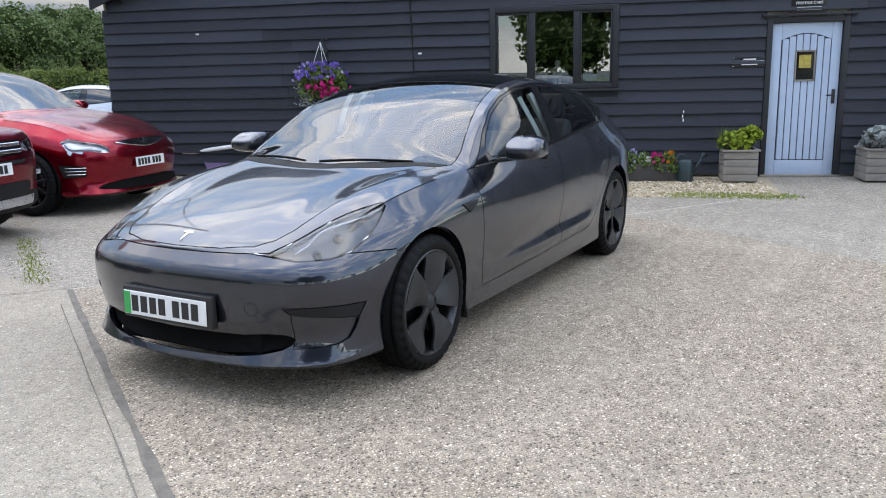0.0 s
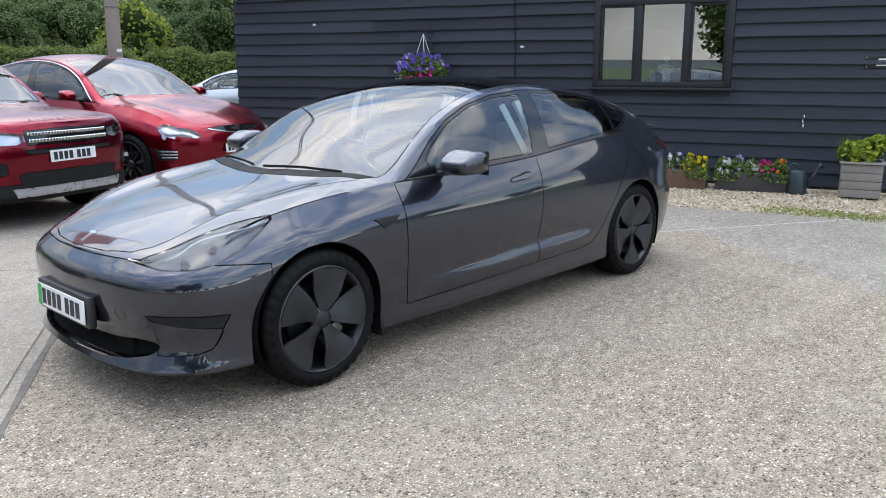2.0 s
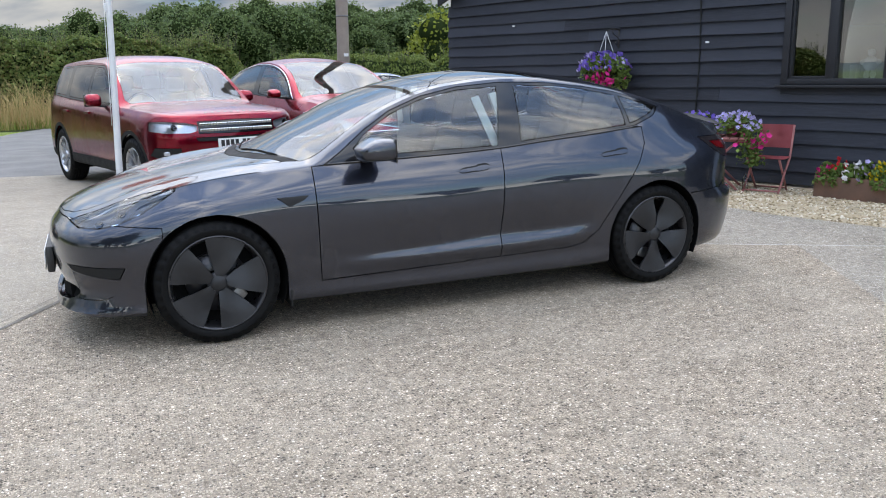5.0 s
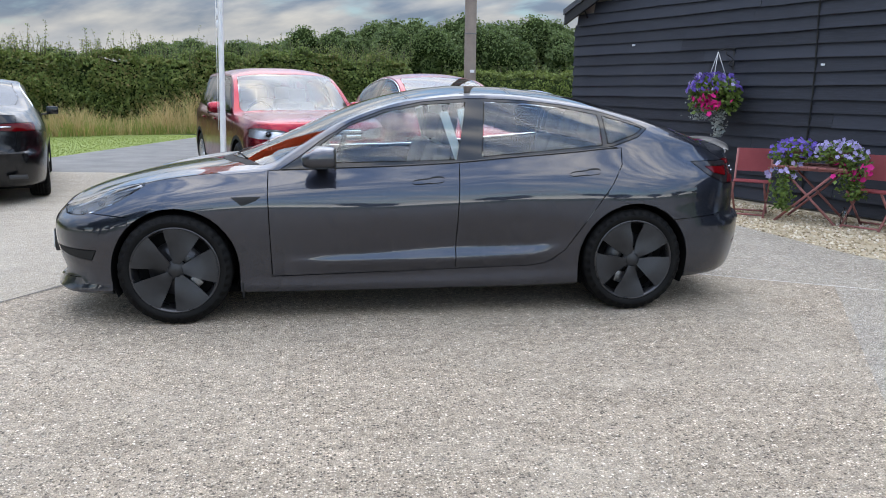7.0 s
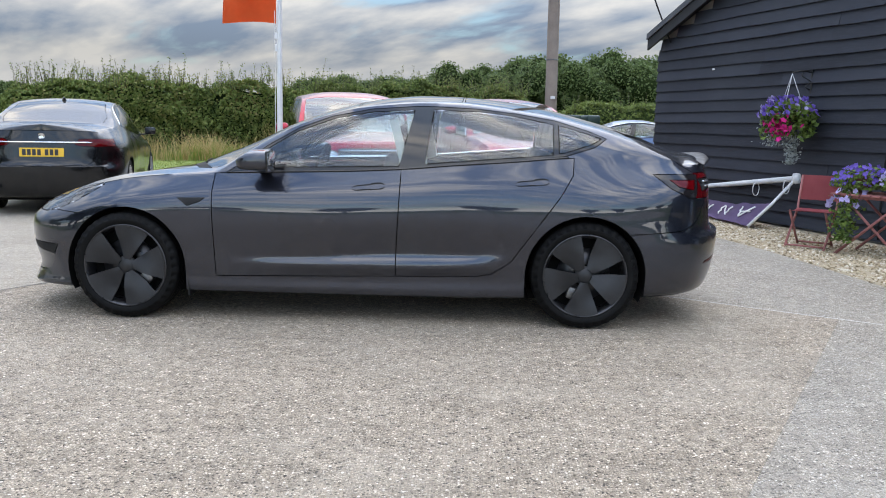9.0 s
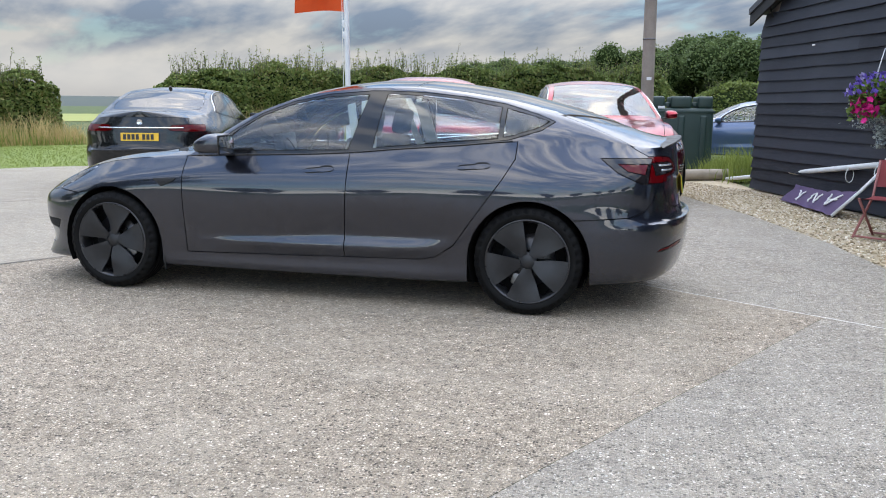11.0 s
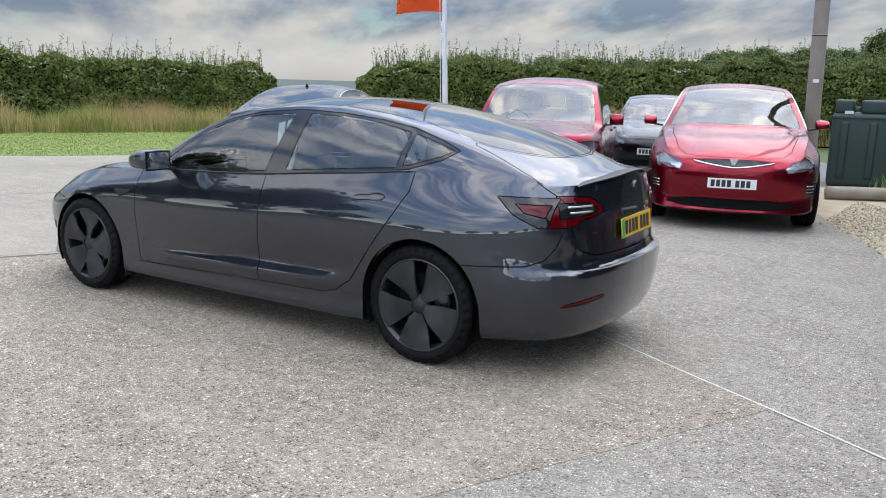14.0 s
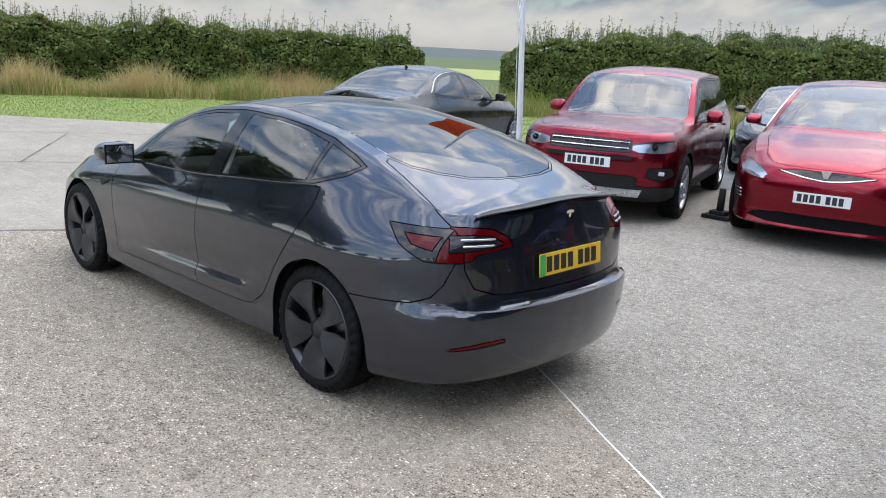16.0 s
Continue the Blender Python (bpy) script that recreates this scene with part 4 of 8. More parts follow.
# ---- the grey saloon in the middle of the yard ----
HERO = dict(
    plan=[(-2.279, 0), (-2.268, 0.22), (-2.232, 0.45), (-2.155, 0.64), (-2.03, 0.775), (-1.85, 0.855), (-1.64, 0.893), (-1.42, 0.908), (-1.0, 0.908), (-0.5, 0.915), (0.0, 0.92), (0.6, 0.922), (1.1, 0.924), (1.45, 0.924), (1.72, 0.910), (1.95, 0.872), (2.14, 0.795), (2.28, 0.655), (2.365, 0.45), (2.405, 0.22), (2.415, 0)],
    profile=[
        (-2.279, [(0.165, 0.10), (0.19, 0.015), (0.225, 0.02), (0.30, 0.055), (0.38, 0.03), (0.400, 0.0270), (0.50, 0.012), (0.60, 0.018)]),
        (-2.10, [(0.165, 0.10), (0.19, 0.012), (0.23, 0.02), (0.31, 0.04), (0.39, 0.025), (0.410, 0.0219), (0.50, 0.008), (0.61, 0.022)]),
        (-1.85, [(0.165, 0.10), (0.20, 0.02), (0.25, 0.02), (0.33, 0.02), (0.42, 0.015), (0.440, 0.0138), (0.54, 0.008), (0.66, 0.035)]),
        (-1.44, [(0.17, 0.10), (0.20, 0.03), (0.26, 0.02), (0.34, 0.015), (0.44, 0.008), (0.460, 0.0074), (0.58, 0.004), (0.74, 0.018)]),
        (-1.0, [(0.175, 0.10), (0.19, 0.035), (0.275, 0.030), (0.34, 0.024), (0.42, 0.018), (0.440, 0.0168), (0.62, 0.006), (0.78, 0.020)]),
        (-0.75, [(0.175, 0.10), (0.19, 0.032), (0.278, 0.030), (0.37, 0.022), (0.40, 0.024), (0.420, 0.0223), (0.62, 0.005), (0.79, 0.020)]),
        (-0.3, [(0.175, 0.10), (0.19, 0.032), (0.286, 0.032), (0.372, 0.012), (0.412, 0.027), (0.432, 0.025), (0.63, 0.004), (0.80, 0.020)]),
        (0.3, [(0.175, 0.10), (0.19, 0.032), (0.296, 0.032), (0.372, 0.008), (0.446, 0.030), (0.468, 0.028), (0.65, 0.003), (0.82, 0.018)]),
        (0.72, [(0.175, 0.10), (0.19, 0.032), (0.305, 0.032), (0.385, 0.010), (0.448, 0.030), (0.468, 0.027), (0.66, 0.003), (0.84, 0.018)]),
        (1.0, [(0.178, 0.10), (0.195, 0.032), (0.300, 0.028), (0.41, 0.020), (0.48, 0.016), (0.500, 0.0144), (0.66, 0.002), (0.84, 0.018)]),
        (1.44, [(0.18, 0.10), (0.20, 0.03), (0.28, 0.02), (0.38, 0.012), (0.50, 0.005), (0.520, 0.0046), (0.66, 0.002), (0.84, 0.022)]),
        (1.9, [(0.19, 0.12), (0.22, 0.05), (0.30, 0.025), (0.42, 0.010), (0.54, 0.006), (0.560, 0.0077), (0.68, 0.018), (0.86, 0.040)]),
        (2.2, [(0.20, 0.13), (0.235, 0.06), (0.32, 0.03), (0.45, 0.008), (0.57, 0.003), (0.583, 0.008), (0.620, 0.040), (0.88, 0.050)]),
        (2.415, [(0.21, 0.14), (0.25, 0.07), (0.34, 0.03), (0.47, 0.006), (0.595, 0.0), (0.606, 0.006), (0.632, 0.055), (0.88, 0.085)]),
    ],
    belt=[(-2.279, 0.680, 0.075), (-2.23, 0.683, 0.090), (-2.10, 0.700, 0.120), (-1.95, 0.745, 0.145), (-1.8, 0.795, 0.155), (-1.6, 0.850, 0.150), (-1.44, 0.878, 0.140), (-1.2, 0.905, 0.125), (-0.9, 0.922, 0.105), (-0.5, 0.936, 0.085), (0.0, 0.953, 0.078), (0.3, 0.970, 0.078), (0.6, 0.997, 0.080), (1.0, 1.028, 0.088), (1.3, 1.055, 0.110), (1.6, 1.068, 0.150), (1.9, 1.060, 0.185), (2.1, 1.040, 0.185), (2.2, 1.022, 0.165), (2.3, 1.030, 0.13), (2.415, 1.035, 0.105)],
    rail=[(-2.279, 0, 0), (-0.90, 0, 0), (-0.75, 0.055, 0.085), (-0.6, 0.108, 0.178), (-0.4, 0.155, 0.280), (-0.2, 0.190, 0.348), (0.0, 0.212, 0.390), (0.3, 0.230, 0.405), (0.6, 0.237, 0.383), (0.9, 0.232, 0.330), (1.2, 0.205, 0.258), (1.5, 0.150, 0.170), (1.8, 0.075, 0.080), (2.0, 0.025, 0.022), (2.15, 0, 0), (2.415, 0, 0)],
    centre=[(-2.25, 0.66), (-2.10, 0.745), (-1.9, 0.812), (-1.6, 0.880), (-1.3, 0.928), (-1.2, 0.944), (-1.1, 0.978), (-0.9, 1.060), (-0.7, 1.145), (-0.45, 1.258), (-0.2, 1.345), (0.0, 1.395), (0.2, 1.428), (0.4, 1.443), (0.6, 1.441), (0.9, 1.418), (1.2, 1.372), (1.5, 1.302), (1.8, 1.215), (2.0, 1.140), (2.15, 1.092), (2.33, 1.066)],
    ridge=[(-2.25, 0), (-2.05, 0), (-1.75, 0.014), (-1.35, 0.018), (-1.1, 0.008), (-0.95, 0), (2.4, 0)],
    crown=2.3,
)


def bmesh_middles(sh, name):
    """A way to find places on a lamp: t from its nose to its tail, u from its lower to its upper edge."""
    tag = sh.names.index(name)
    pts = [(f.calc_center_median(), f.normal.copy()) for f in sh.bm.faces if f[sh.cls] == tag]
    xs = [p.x for p, n in pts]
    x0, x1 = min(xs), max(xs)

    def at(t, u):
        x = x0 + (x1 - x0) * t
        near = sorted([q for q in pts if abs(q[0].x - x) < (x1 - x0) * 0.09], key=lambda q: q[0].z)
        return near[int(u * (len(near) - 1))]

    return at


def settle(line, times=4):
    """Evens out a row of places."""
    p = np.array(line, float)
    for _ in range(times):
        p[1:-1] = (p[:-2] + 2 * p[1:-1] + p[2:]) / 4
    return p.tolist()


def grey_saloon():
    car = empty("car")
    sh = Shell(HERO, nv=38, nt=24)
    front = lambda c: c.x < -1.6
    rear = lambda c: c.x > 1.6
    for x, r in ((-1.434, 0.372), (1.439, 0.372)):
        sh.region("hole", (0,), "xz", ring_arch(x, 0.335, r))
    # panels of the flanks
    sh.region("front_bumper", (0,), "xz", [(-2.5, 0.1), (-1.70, 0.1), (-1.70, 0.655), (-1.83, 0.665), (-2.5, 0.70)], front, ("body",))
    sh.region("rear_bumper", (0,), "xz", [(1.70, 0.1), (2.6, 0.1), (2.6, 0.83), (2.20, 0.83), (2.165, 0.72), (2.12, 0.655), (2.04, 0.622), (1.70, 0.600)], rear, ("body",))
    sh.region("front_door", (0,), "xz", [(-0.874, 1.1), (-0.884, 0.80), (-0.876, 0.52), (-0.868, 0.284), (0.262, 0.308), (0.263, 0.466), (0.279, 0.752), (0.293, 1.1)])
    sh.region("rear_door", (0,), "xz", [(0.293, 1.1), (0.279, 0.752), (0.263, 0.466), (0.262, 0.308), (0.62, 0.314), (0.76, 0.318), (0.86, 0.338), (0.975, 0.415), (1.116, 0.615), (1.273, 0.832), (1.345, 0.955), (1.36, 1.2)])
    # glass and its black surround
    sh.region("window_surround", (1,), "xz", [(-0.83, 0.915), (-0.456, 0.934), (-0.11, 0.946), (0.293, 0.967), (0.6, 0.994), (0.965, 1.027), (1.30, 1.068), (1.487, 1.125), (1.565, 1.178), (1.50, 1.205), (1.44, 1.227), (1.242, 1.285), (1.01, 1.322), (0.745, 1.350), (0.49, 1.360), (0.37, 1.360), (0.083, 1.338), (-0.165, 1.288), (-0.376, 1.210), (-0.552, 1.106), (-0.70, 0.998)])
    sh.region("front_window", (1,), "xz", [(-0.60, 0.966), (0.27, 0.988), (0.355, 1.335), (0.083, 1.319), (-0.165, 1.268), (-0.376, 1.190), (-0.552, 1.082), (-0.63, 1.01)])
    sh.region("rear_window", (1,), "xz", [(0.435, 1.006), (1.225, 1.075), (1.228, 1.262), (1.01, 1.303), (0.745, 1.331), (0.49, 1.340), (0.478, 1.338)])
    sh.region("quarter_window", (1,), "xz", [(1.262, 1.084), (1.30, 1.090), (1.47, 1.144), (1.53, 1.178), (1.44, 1.208), (1.262, 1.256)])
    # top
    sh.region("bonnet", (2,), "xy", [(-2.192, -0.1), (-2.192, 0.0), (-2.185, 0.12), (-2.168, 0.25), (-2.118, 0.40), (-2.05, 0.462), (-1.95, 0.498), (-1.80, 0.530), (-1.60, 0.560), (-1.34, 0.600), (-1.15, 0.645), (-1.03, 0.690), (-1.02, 0.68), (-1.09, 0.55), (-1.17, 0.30), (-1.215, 0.10), (-1.22, 0.0), (-1.22, -0.1)])
    sh.region("scuttle", (2,), "xy", [(-1.22, -0.1), (-1.22, 0.0), (-1.215, 0.10), (-1.17, 0.30), (-1.09, 0.55), (-1.02, 0.68), (-0.94, 0.715), (-1.02, 0.55), (-1.10, 0.32), (-1.145, 0.12), (-1.15, 0.0), (-1.15, -0.1)])
    sh.region("windscreen", (2,), "xy", [(-1.15, -0.1), (-1.15, 0.0), (-1.145, 0.12), (-1.10, 0.32), (-1.02, 0.55), (-0.93, 0.722), (-0.88, 0.722), (-0.78, 0.715), (-0.6, 0.665), (-0.4, 0.620), (-0.2, 0.588), (-0.01, 0.566), (-0.03, 0.3), (-0.04, 0.0), (-0.04, -0.1)])
    sh.region("roof_glass", (2,), "xy", [(-0.025, -0.1), (-0.025, 0.0), (-0.015, 0.3), (0.005, 0.562), (0.3, 0.552), (0.655, 0.546), (0.665, 0.3), (0.67, -0.1)])
    sh.region("rear_screen", (2,), "xy", [(0.685, -0.1), (0.68, 0.3), (0.67, 0.546), (1.0, 0.54), (1.3, 0.545), (1.50, 0.558), (1.60, 0.562), (1.72, 0.525), (1.83, 0.445), (1.92, 0.33), (1.975, 0.17), (1.99, 0.0), (1.99, -0.1)])
    sh.region("boot_lid", (2,), "xy", [(2.005, -0.1), (2.005, 0.0), (1.99, 0.17), (1.935, 0.34), (1.842, 0.458), (1.73, 0.54), (1.60, 0.578), (1.62, 0.61), (1.85, 0.635), (2.05, 0.655), (2.6, 0.655), (2.6, -0.1)], None, ("body",))
    sh.region("boot_lid", (0,), "yz", [(-0.1, 0.655), (0.50, 0.662), (0.61, 0.70), (0.655, 0.79), (0.655, 1.3), (-0.1, 1.3)], rear)
    # lamps
    sh.region("headlamp", (2,), "xy", [(-2.30, 0.478), (-2.139, 0.478), (-2.04, 0.532), (-1.95, 0.568), (-1.86, 0.604), (-1.76, 0.648), (-1.68, 0.690), (-1.605, 0.735), (-1.60, 0.9), (-2.30, 0.9)])
    sh.region("headlamp", (0,), "xz", [(-2.16, 0.71), (-2.145, 0.676), (-2.10, 0.652), (-2.0, 0.654), (-1.908, 0.675), (-1.80, 0.720), (-1.70, 0.775), (-1.61, 0.832), (-1.60, 1.0), (-2.16, 1.0)], lambda c: c.y > 0.40)
    sh.region("tail_lamp", (0,), "xz", [(1.845, 0.968), (2.06, 0.968), (2.6, 0.975), (2.6, 0.825), (2.09, 0.821), (1.954, 0.884)], lambda c: c.x > 1.8 and c.y > 0.655)
    sh.region("tail_lamp_inner", (0,), "yz", [(0.70, 0.975), (0.60, 0.978), (0.50, 0.969), (0.43, 0.930), (0.405, 0.885), (0.50, 0.870), (0.60, 0.858), (0.62, 0.830), (0.70, 0.826)], lambda c: c.x > 2.0 and c.y <= 0.66)
    sh.region("lamp_core", (0,), "yz", [(0.72, 0.940), (0.60, 0.946), (0.52, 0.940), (0.465, 0.912), (0.455, 0.896), (0.52, 0.884), (0.60, 0.876), (0.72, 0.866)], lambda c: c.x > 2.0 and c.y < 0.70, ("tail_lamp", "tail_lamp_inner"))
    sh.region("smoked_tip", (0,), "xz", [(1.82, 0.985), (2.15, 0.985), (2.13, 0.81), (1.86, 0.81)], lambda c: c.x > 1.8 and c.y > 0.60, ("tail_lamp", "lamp_core"))
    sh.region("side_lens", (0,), "xz", [(1.95, 0.936), (2.125, 0.934), (2.112, 0.872), (2.01, 0.893)], lambda c: c.x > 1.8 and c.y > 0.60, ("smoked_tip",))
    sh.region("rear_valance", (0,), "yz", [(-0.1, 0.1), (0.95, 0.1), (0.95, 0.20), (0.70, 0.218), (0.40, 0.236), (-0.1, 0.242)], lambda c: c.x > 1.85, ("rear_bumper",))
    # openings of the front bumper
    sh.region("lower_grille", (0,), "yz", [(-0.1, 0.225), (0.30, 0.230), (0.46, 0.245), (0.55, 0.266), (0.60, 0.293), (0.605, 0.312), (0.57, 0.330), (0.50, 0.333), (0.36, 0.322), (-0.1, 0.316)], front)
    sh.region("corner_intake", (0,), "yz", [(0.580, 0.459), (0.72, 0.458), (0.826, 0.453), (0.808, 0.392), (0.72, 0.405), (0.612, 0.424)], lambda c: c.x < -1.85)
    sh.region("bumper_recess", (0,), "yz", [(0.808, 0.388), (0.797, 0.345), (0.780, 0.300), (0.750, 0.280), (0.66, 0.272), (0.60, 0.272), (0.61, 0.424), (0.72, 0.404)], lambda c: c.x < -1.85, ("front_bumper",))
    sh.region("fog_reflector", (0,), "yz", [(0.725, 0.408), (0.48, 0.440), (0.482, 0.458), (0.57, 0.452), (0.71, 0.424)], lambda c: c.x > 2.0)
    both = [("body", "car_grey", "body_shell"), ("front_bumper", "car_grey", "front_bumper"), ("rear_bumper", "car_grey", "rear_bumper"), ("bonnet", "car_grey", "bonnet"), ("boot_lid", "car_grey", "boot_lid"), ("scuttle", "matt_black", "scuttle_panel"), ("windscreen", "glass_screen", "windscreen"), ("roof_glass", "glass_roof", "roof_glass"), ("rear_screen", "glass_roof", "rear_screen"), ("lower_grille", "underbody", "lower_grille"), ("rear_valance", "matt_black", "rear_valance")]
    made = {}
    for cls, mat, name in both:
        skin = sh.take(cls, both=True)
        if cls == "lower_grille":
            for v in skin.verts:
                v.co.x += 0.035
        ob = part(name, skin, mat, car)
        made[cls] = ob
        if "glass" in mat:
            ob.visible_shadow = False
    sided = [("front_door", "car_grey", ""), ("rear_door", "car_grey", ""), ("window_surround", "gloss_black", "gloss black window surround"), ("front_window", "glass_tint", ""), ("rear_window", "glass_tint", ""), ("quarter_window", "glass_tint", ""), ("corner_intake", "matt_black", "black corner intake"), ("fog_reflector", "lamp_red", "red rear reflector")]
    for cls, mat, label in sided:
        for flip in (False, True):
            ob = part(cls, sh.take(cls, mirror=flip, lip=0.006 if "window" in cls else 0.022), mat, car, label)
            if "glass" in mat:
                ob.visible_shadow = False
            made[cls, flip] = ob
    for flip in (False, True):
        s = -1 if flip else 1
        hl = part("headlamp", sh.take("headlamp", mirror=flip, lip=0.01, gap=0.006), "glass_smoke", car, "swept-back clear headlamp")
        hl.visible_shadow = False
        # bowl and light pipes behind the lens
        inner = sh.take("headlamp", mirror=flip, lip=0.0, gap=0.011)
        for v in inner.verts:
            v.co += Vector((0.022, -0.016 * s, -0.030))
        part("lamp_bowl", inner, "lamp_grey", hl, "grey lamp bowl")
        seat_at = bmesh_middles(sh, "headlamp")
        for t in (0.34, 0.56):
            p, n = seat_at(t, 0.45)
            bm = bmesh.new()
            bmesh.ops.create_uvsphere(bm, u_segments=16, v_segments=10, radius=0.022)
            q = p - n * 0.034
            bm.transform(Matrix.Translation((q.x, s * q.y, q.z)))
            part("projector", bm, "lamp_black", hl, "dark lamp projector")
        line = []
        for t in np.linspace(0.06, 0.94, 14):
            p, n = seat_at(t, 0.80)
            q = p - n * 0.012
            line.append((q.x, s * q.y, q.z))
        part("light_pipe", tube(settle(line), 0.005, 6), "lamp_white", hl, "pale daylight light pipe")
        tl = part("tail_lamp", sh.take("tail_lamp", mirror=flip), "lamp_red", car, "red tail lamp with smoked tip")
        ti = part("inner_lens", sh.take("tail_lamp_inner", mirror=flip), "lamp_red", tl)
        part("lamp_core", sh.take("lamp_core", mirror=flip, lip=0.004), "lamp_black", tl, "dark lamp core")
        part("smoked_tip", sh.take("smoked_tip", mirror=flip, lip=0.004), "lamp_black", tl, "smoked lamp tip")
        part("side_lens", sh.take("side_lens", mirror=flip, lip=0.003), "lamp_red", tl, "red lens in the smoked tip")
        for z in (0.925, 0.897):
            pts = []
            for y in np.linspace(0.655, 0.50 + 0.3 * (0.925 - z), 10):
                p, n = sh.at_end(float(y), z, True)
                if p:
                    pts.append((p.x - 0.001, s * p.y, p.z))
            part("clear_bar", tube(pts, 0.006, 6), "lamp_white", tl, "clear reversing light bar")
        bm = sh.take("bumper_recess", mirror=flip, lip=0.0, gap=0.001)
        bm.normal_update()
        for v in bm.verts:
            u = min(max((abs(v.co.y) - 0.60) / 0.17, 0.0), 1.0)
            v.co -= v.normal * 0.016 * u * u * (3 - 2 * u)
        part("bumper_recess", bm, "car_grey", car)
        # door handles, lying flush in the skin
        for x0, z0, x1, z1, door in ((-0.012, 0.851, 0.192, 0.870, "front_door"), (0.990, 0.896, 1.197, 0.914, "rear_door")):
            rows = []
            for t in np.linspace(0, 1, 14):
                row = []
                for k in (-1, 0, 1):
                    wide = 0.014 * (1.0 if t > 0.6 else 0.72) * (1 - 0.75 * abs(2 * t - 1) ** 8)
                    x, z = x0 + (x1 - x0) * t, z0 + (z1 - z0) * t + k * wide
                    p, n = sh.at_side(x, z)
                    row.append((p.x, s * (p.y + 0.0055), p.z))
                rows.append(row)
            bm = grid_mesh(rows, flip=s > 0)
            r = bmesh.ops.extrude_face_region(bm, geom=bm.faces[:])
            for v in r["geom"]:
                if isinstance(v, bmesh.types.BMVert):
                    v.co.y -= s * 0.006
            bmesh.ops.recalc_face_normals(bm, faces=bm.faces[:])
            part("door_handle", bm, "car_grey", made[door, flip])
            rows = [[(a, b + s * -0.0025, c + (c - row[1][2]) * 0.75) for a, b, c in row] for row in rows]
            part("handle_recess", grid_mesh(rows, flip=s > 0), "matt_black", made[door, flip], "dark shut line round the handle")
        # wing vent with its camera
        v0 = [sh.at_side(x, z)[0] for x, z in ((-1.10, 0.772), (-0.925, 0.776), (-0.955, 0.752), (-1.035, 0.722))]
        bm = bmesh.new()
        f = bm.faces.new([bm.verts.new((p.x, s * (p.y + 0.008), p.z)) for p in v0])
        r = bmesh.ops.extrude_face_region(bm, geom=[f])
        for v in r["geom"]:
            if isinstance(v, bmesh.types.BMVert):
                v.co.y -= s * 0.012
        bmesh.ops.recalc_face_normals(bm, faces=bm.faces[:])
        bmesh.ops.bevel(bm, geom=bm.edges[:], offset=0.002, segments=1, affect="EDGES")
        part("side_repeater", bm, "matt_black", car, "black triangular wing repeater")
        mirror(car, -0.555, 1.015, 1.012, s, "car_grey", (0.245, 0.21, 0.142))
        part("pillar_trim", box((0.10, 0.03, 0.36), (0.375, s * 0.725, 1.14), 0.012, rot=pose(0, 0, 0, s * 27, -9, 0)), "pillar_pale", car, "pale lining of the middle pillar")
        part("seat_belt", box((0.055, 0.008, 0.40), (0.27, s * 0.70, 1.10), 0.003, rot=pose(0, 0, 0, s * 24, -16, 0)), "pillar_pale", car, "pale seat belt")
        # mud flap behind the front wheel, rubbing strip along the window sill
        part("sill_core", box((1.98, 0.05, 0.55), (0.0, s * 0.815, 0.47), 0.01), "underbody", car)
        part("mud_flap", box((0.012, 0.16, 0.10), (-1.045, s * 0.80, 0.20), 0.004), "matt_black", car)
        # liners
        for x in (-1.434, 1.439):
            part("wheel_arch_liner", arch_liner(x, 0.335, 0.371, s * 0.56, s * 0.885), "underbody", car, "black wheel arch liner")
        # slim bright-edged sill strip of the windows
        pts = []
        for x in np.linspace(-0.80, 1.32, 40):
            b = curve(HERO["belt"], x)
            p, n = sh.at_side(float(x), float(b[0]) + 0.004)
            if p:
                pts.append((p.x, s * (p.y + 0.002), p.z))
        part("sill_strip", tube(pts, 0.006, 6), "gloss_black", car, "black strip along the window sill")
    # floor pan and dark core behind the gaps
    part("floor_pan", box((3.5, 1.42, 0.07), (0.02, 0, 0.180), 0.03), "underbody", car)
    part("bulkhead", box((0.9, 1.05, 0.42), (-1.62, 0, 0.43), 0.05), "underbody", car)
    part("grille_backing", box((0.25, 0.90, 0.13), (-2.05, 0, 0.270), 0.01), "underbody", car)
    part("luggage_well", box((0.85, 1.05, 0.50), (1.78, 0, 0.48), 0.05), "underbody", car)
    cabin(car, -1.05, 1.2, 0.93, 0.80, True, "seat_dark")
    # boot spoiler
    rows = []
    for y in np.linspace(-0.585, 0.585, 45):
        a = abs(y) / 0.585
        x = 2.318 - 0.105 * a**2.2
        p, n = sh.at_top(min(x, 2.30) - 0.05, abs(float(y)))
        z = p.z if p else 1.10
        f = 1 - 0.92 * a**6
        lift = 0.009 * f
        rows.append([(x - 0.075 * f, y, z + 0.002), (x - 0.03 * f, y, z + 0.003 + lift * 0.5), (x + 0.020 * f, y, z + 0.002 + lift), (x + 0.024 * f, y, z - 0.004 + lift), (x - 0.02 * f, y, z - 0.008)])
    part("boot_spoiler", grid_mesh(rows), "black_trim", car, "slim black boot spoiler")
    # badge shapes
    p, n = sh.at_end(0.02, 1.0, True)
    wedge = [(-0.030, 0.034), (0.0, 0.040), (0.030, 0.034), (0.026, 0.020), (0.009, 0.024), (0.0, -0.040), (-0.009, 0.024), (-0.026, 0.020)]
    part("badge", prism(wedge, 0.005, plane="XZ", at=-0.002), "chrome", car, "small chrome badge", at=pose(p.x + 0.001, 0, 0.985, 6, 0, 90))
    p, n = sh.at_top(-2.135, 0.0)
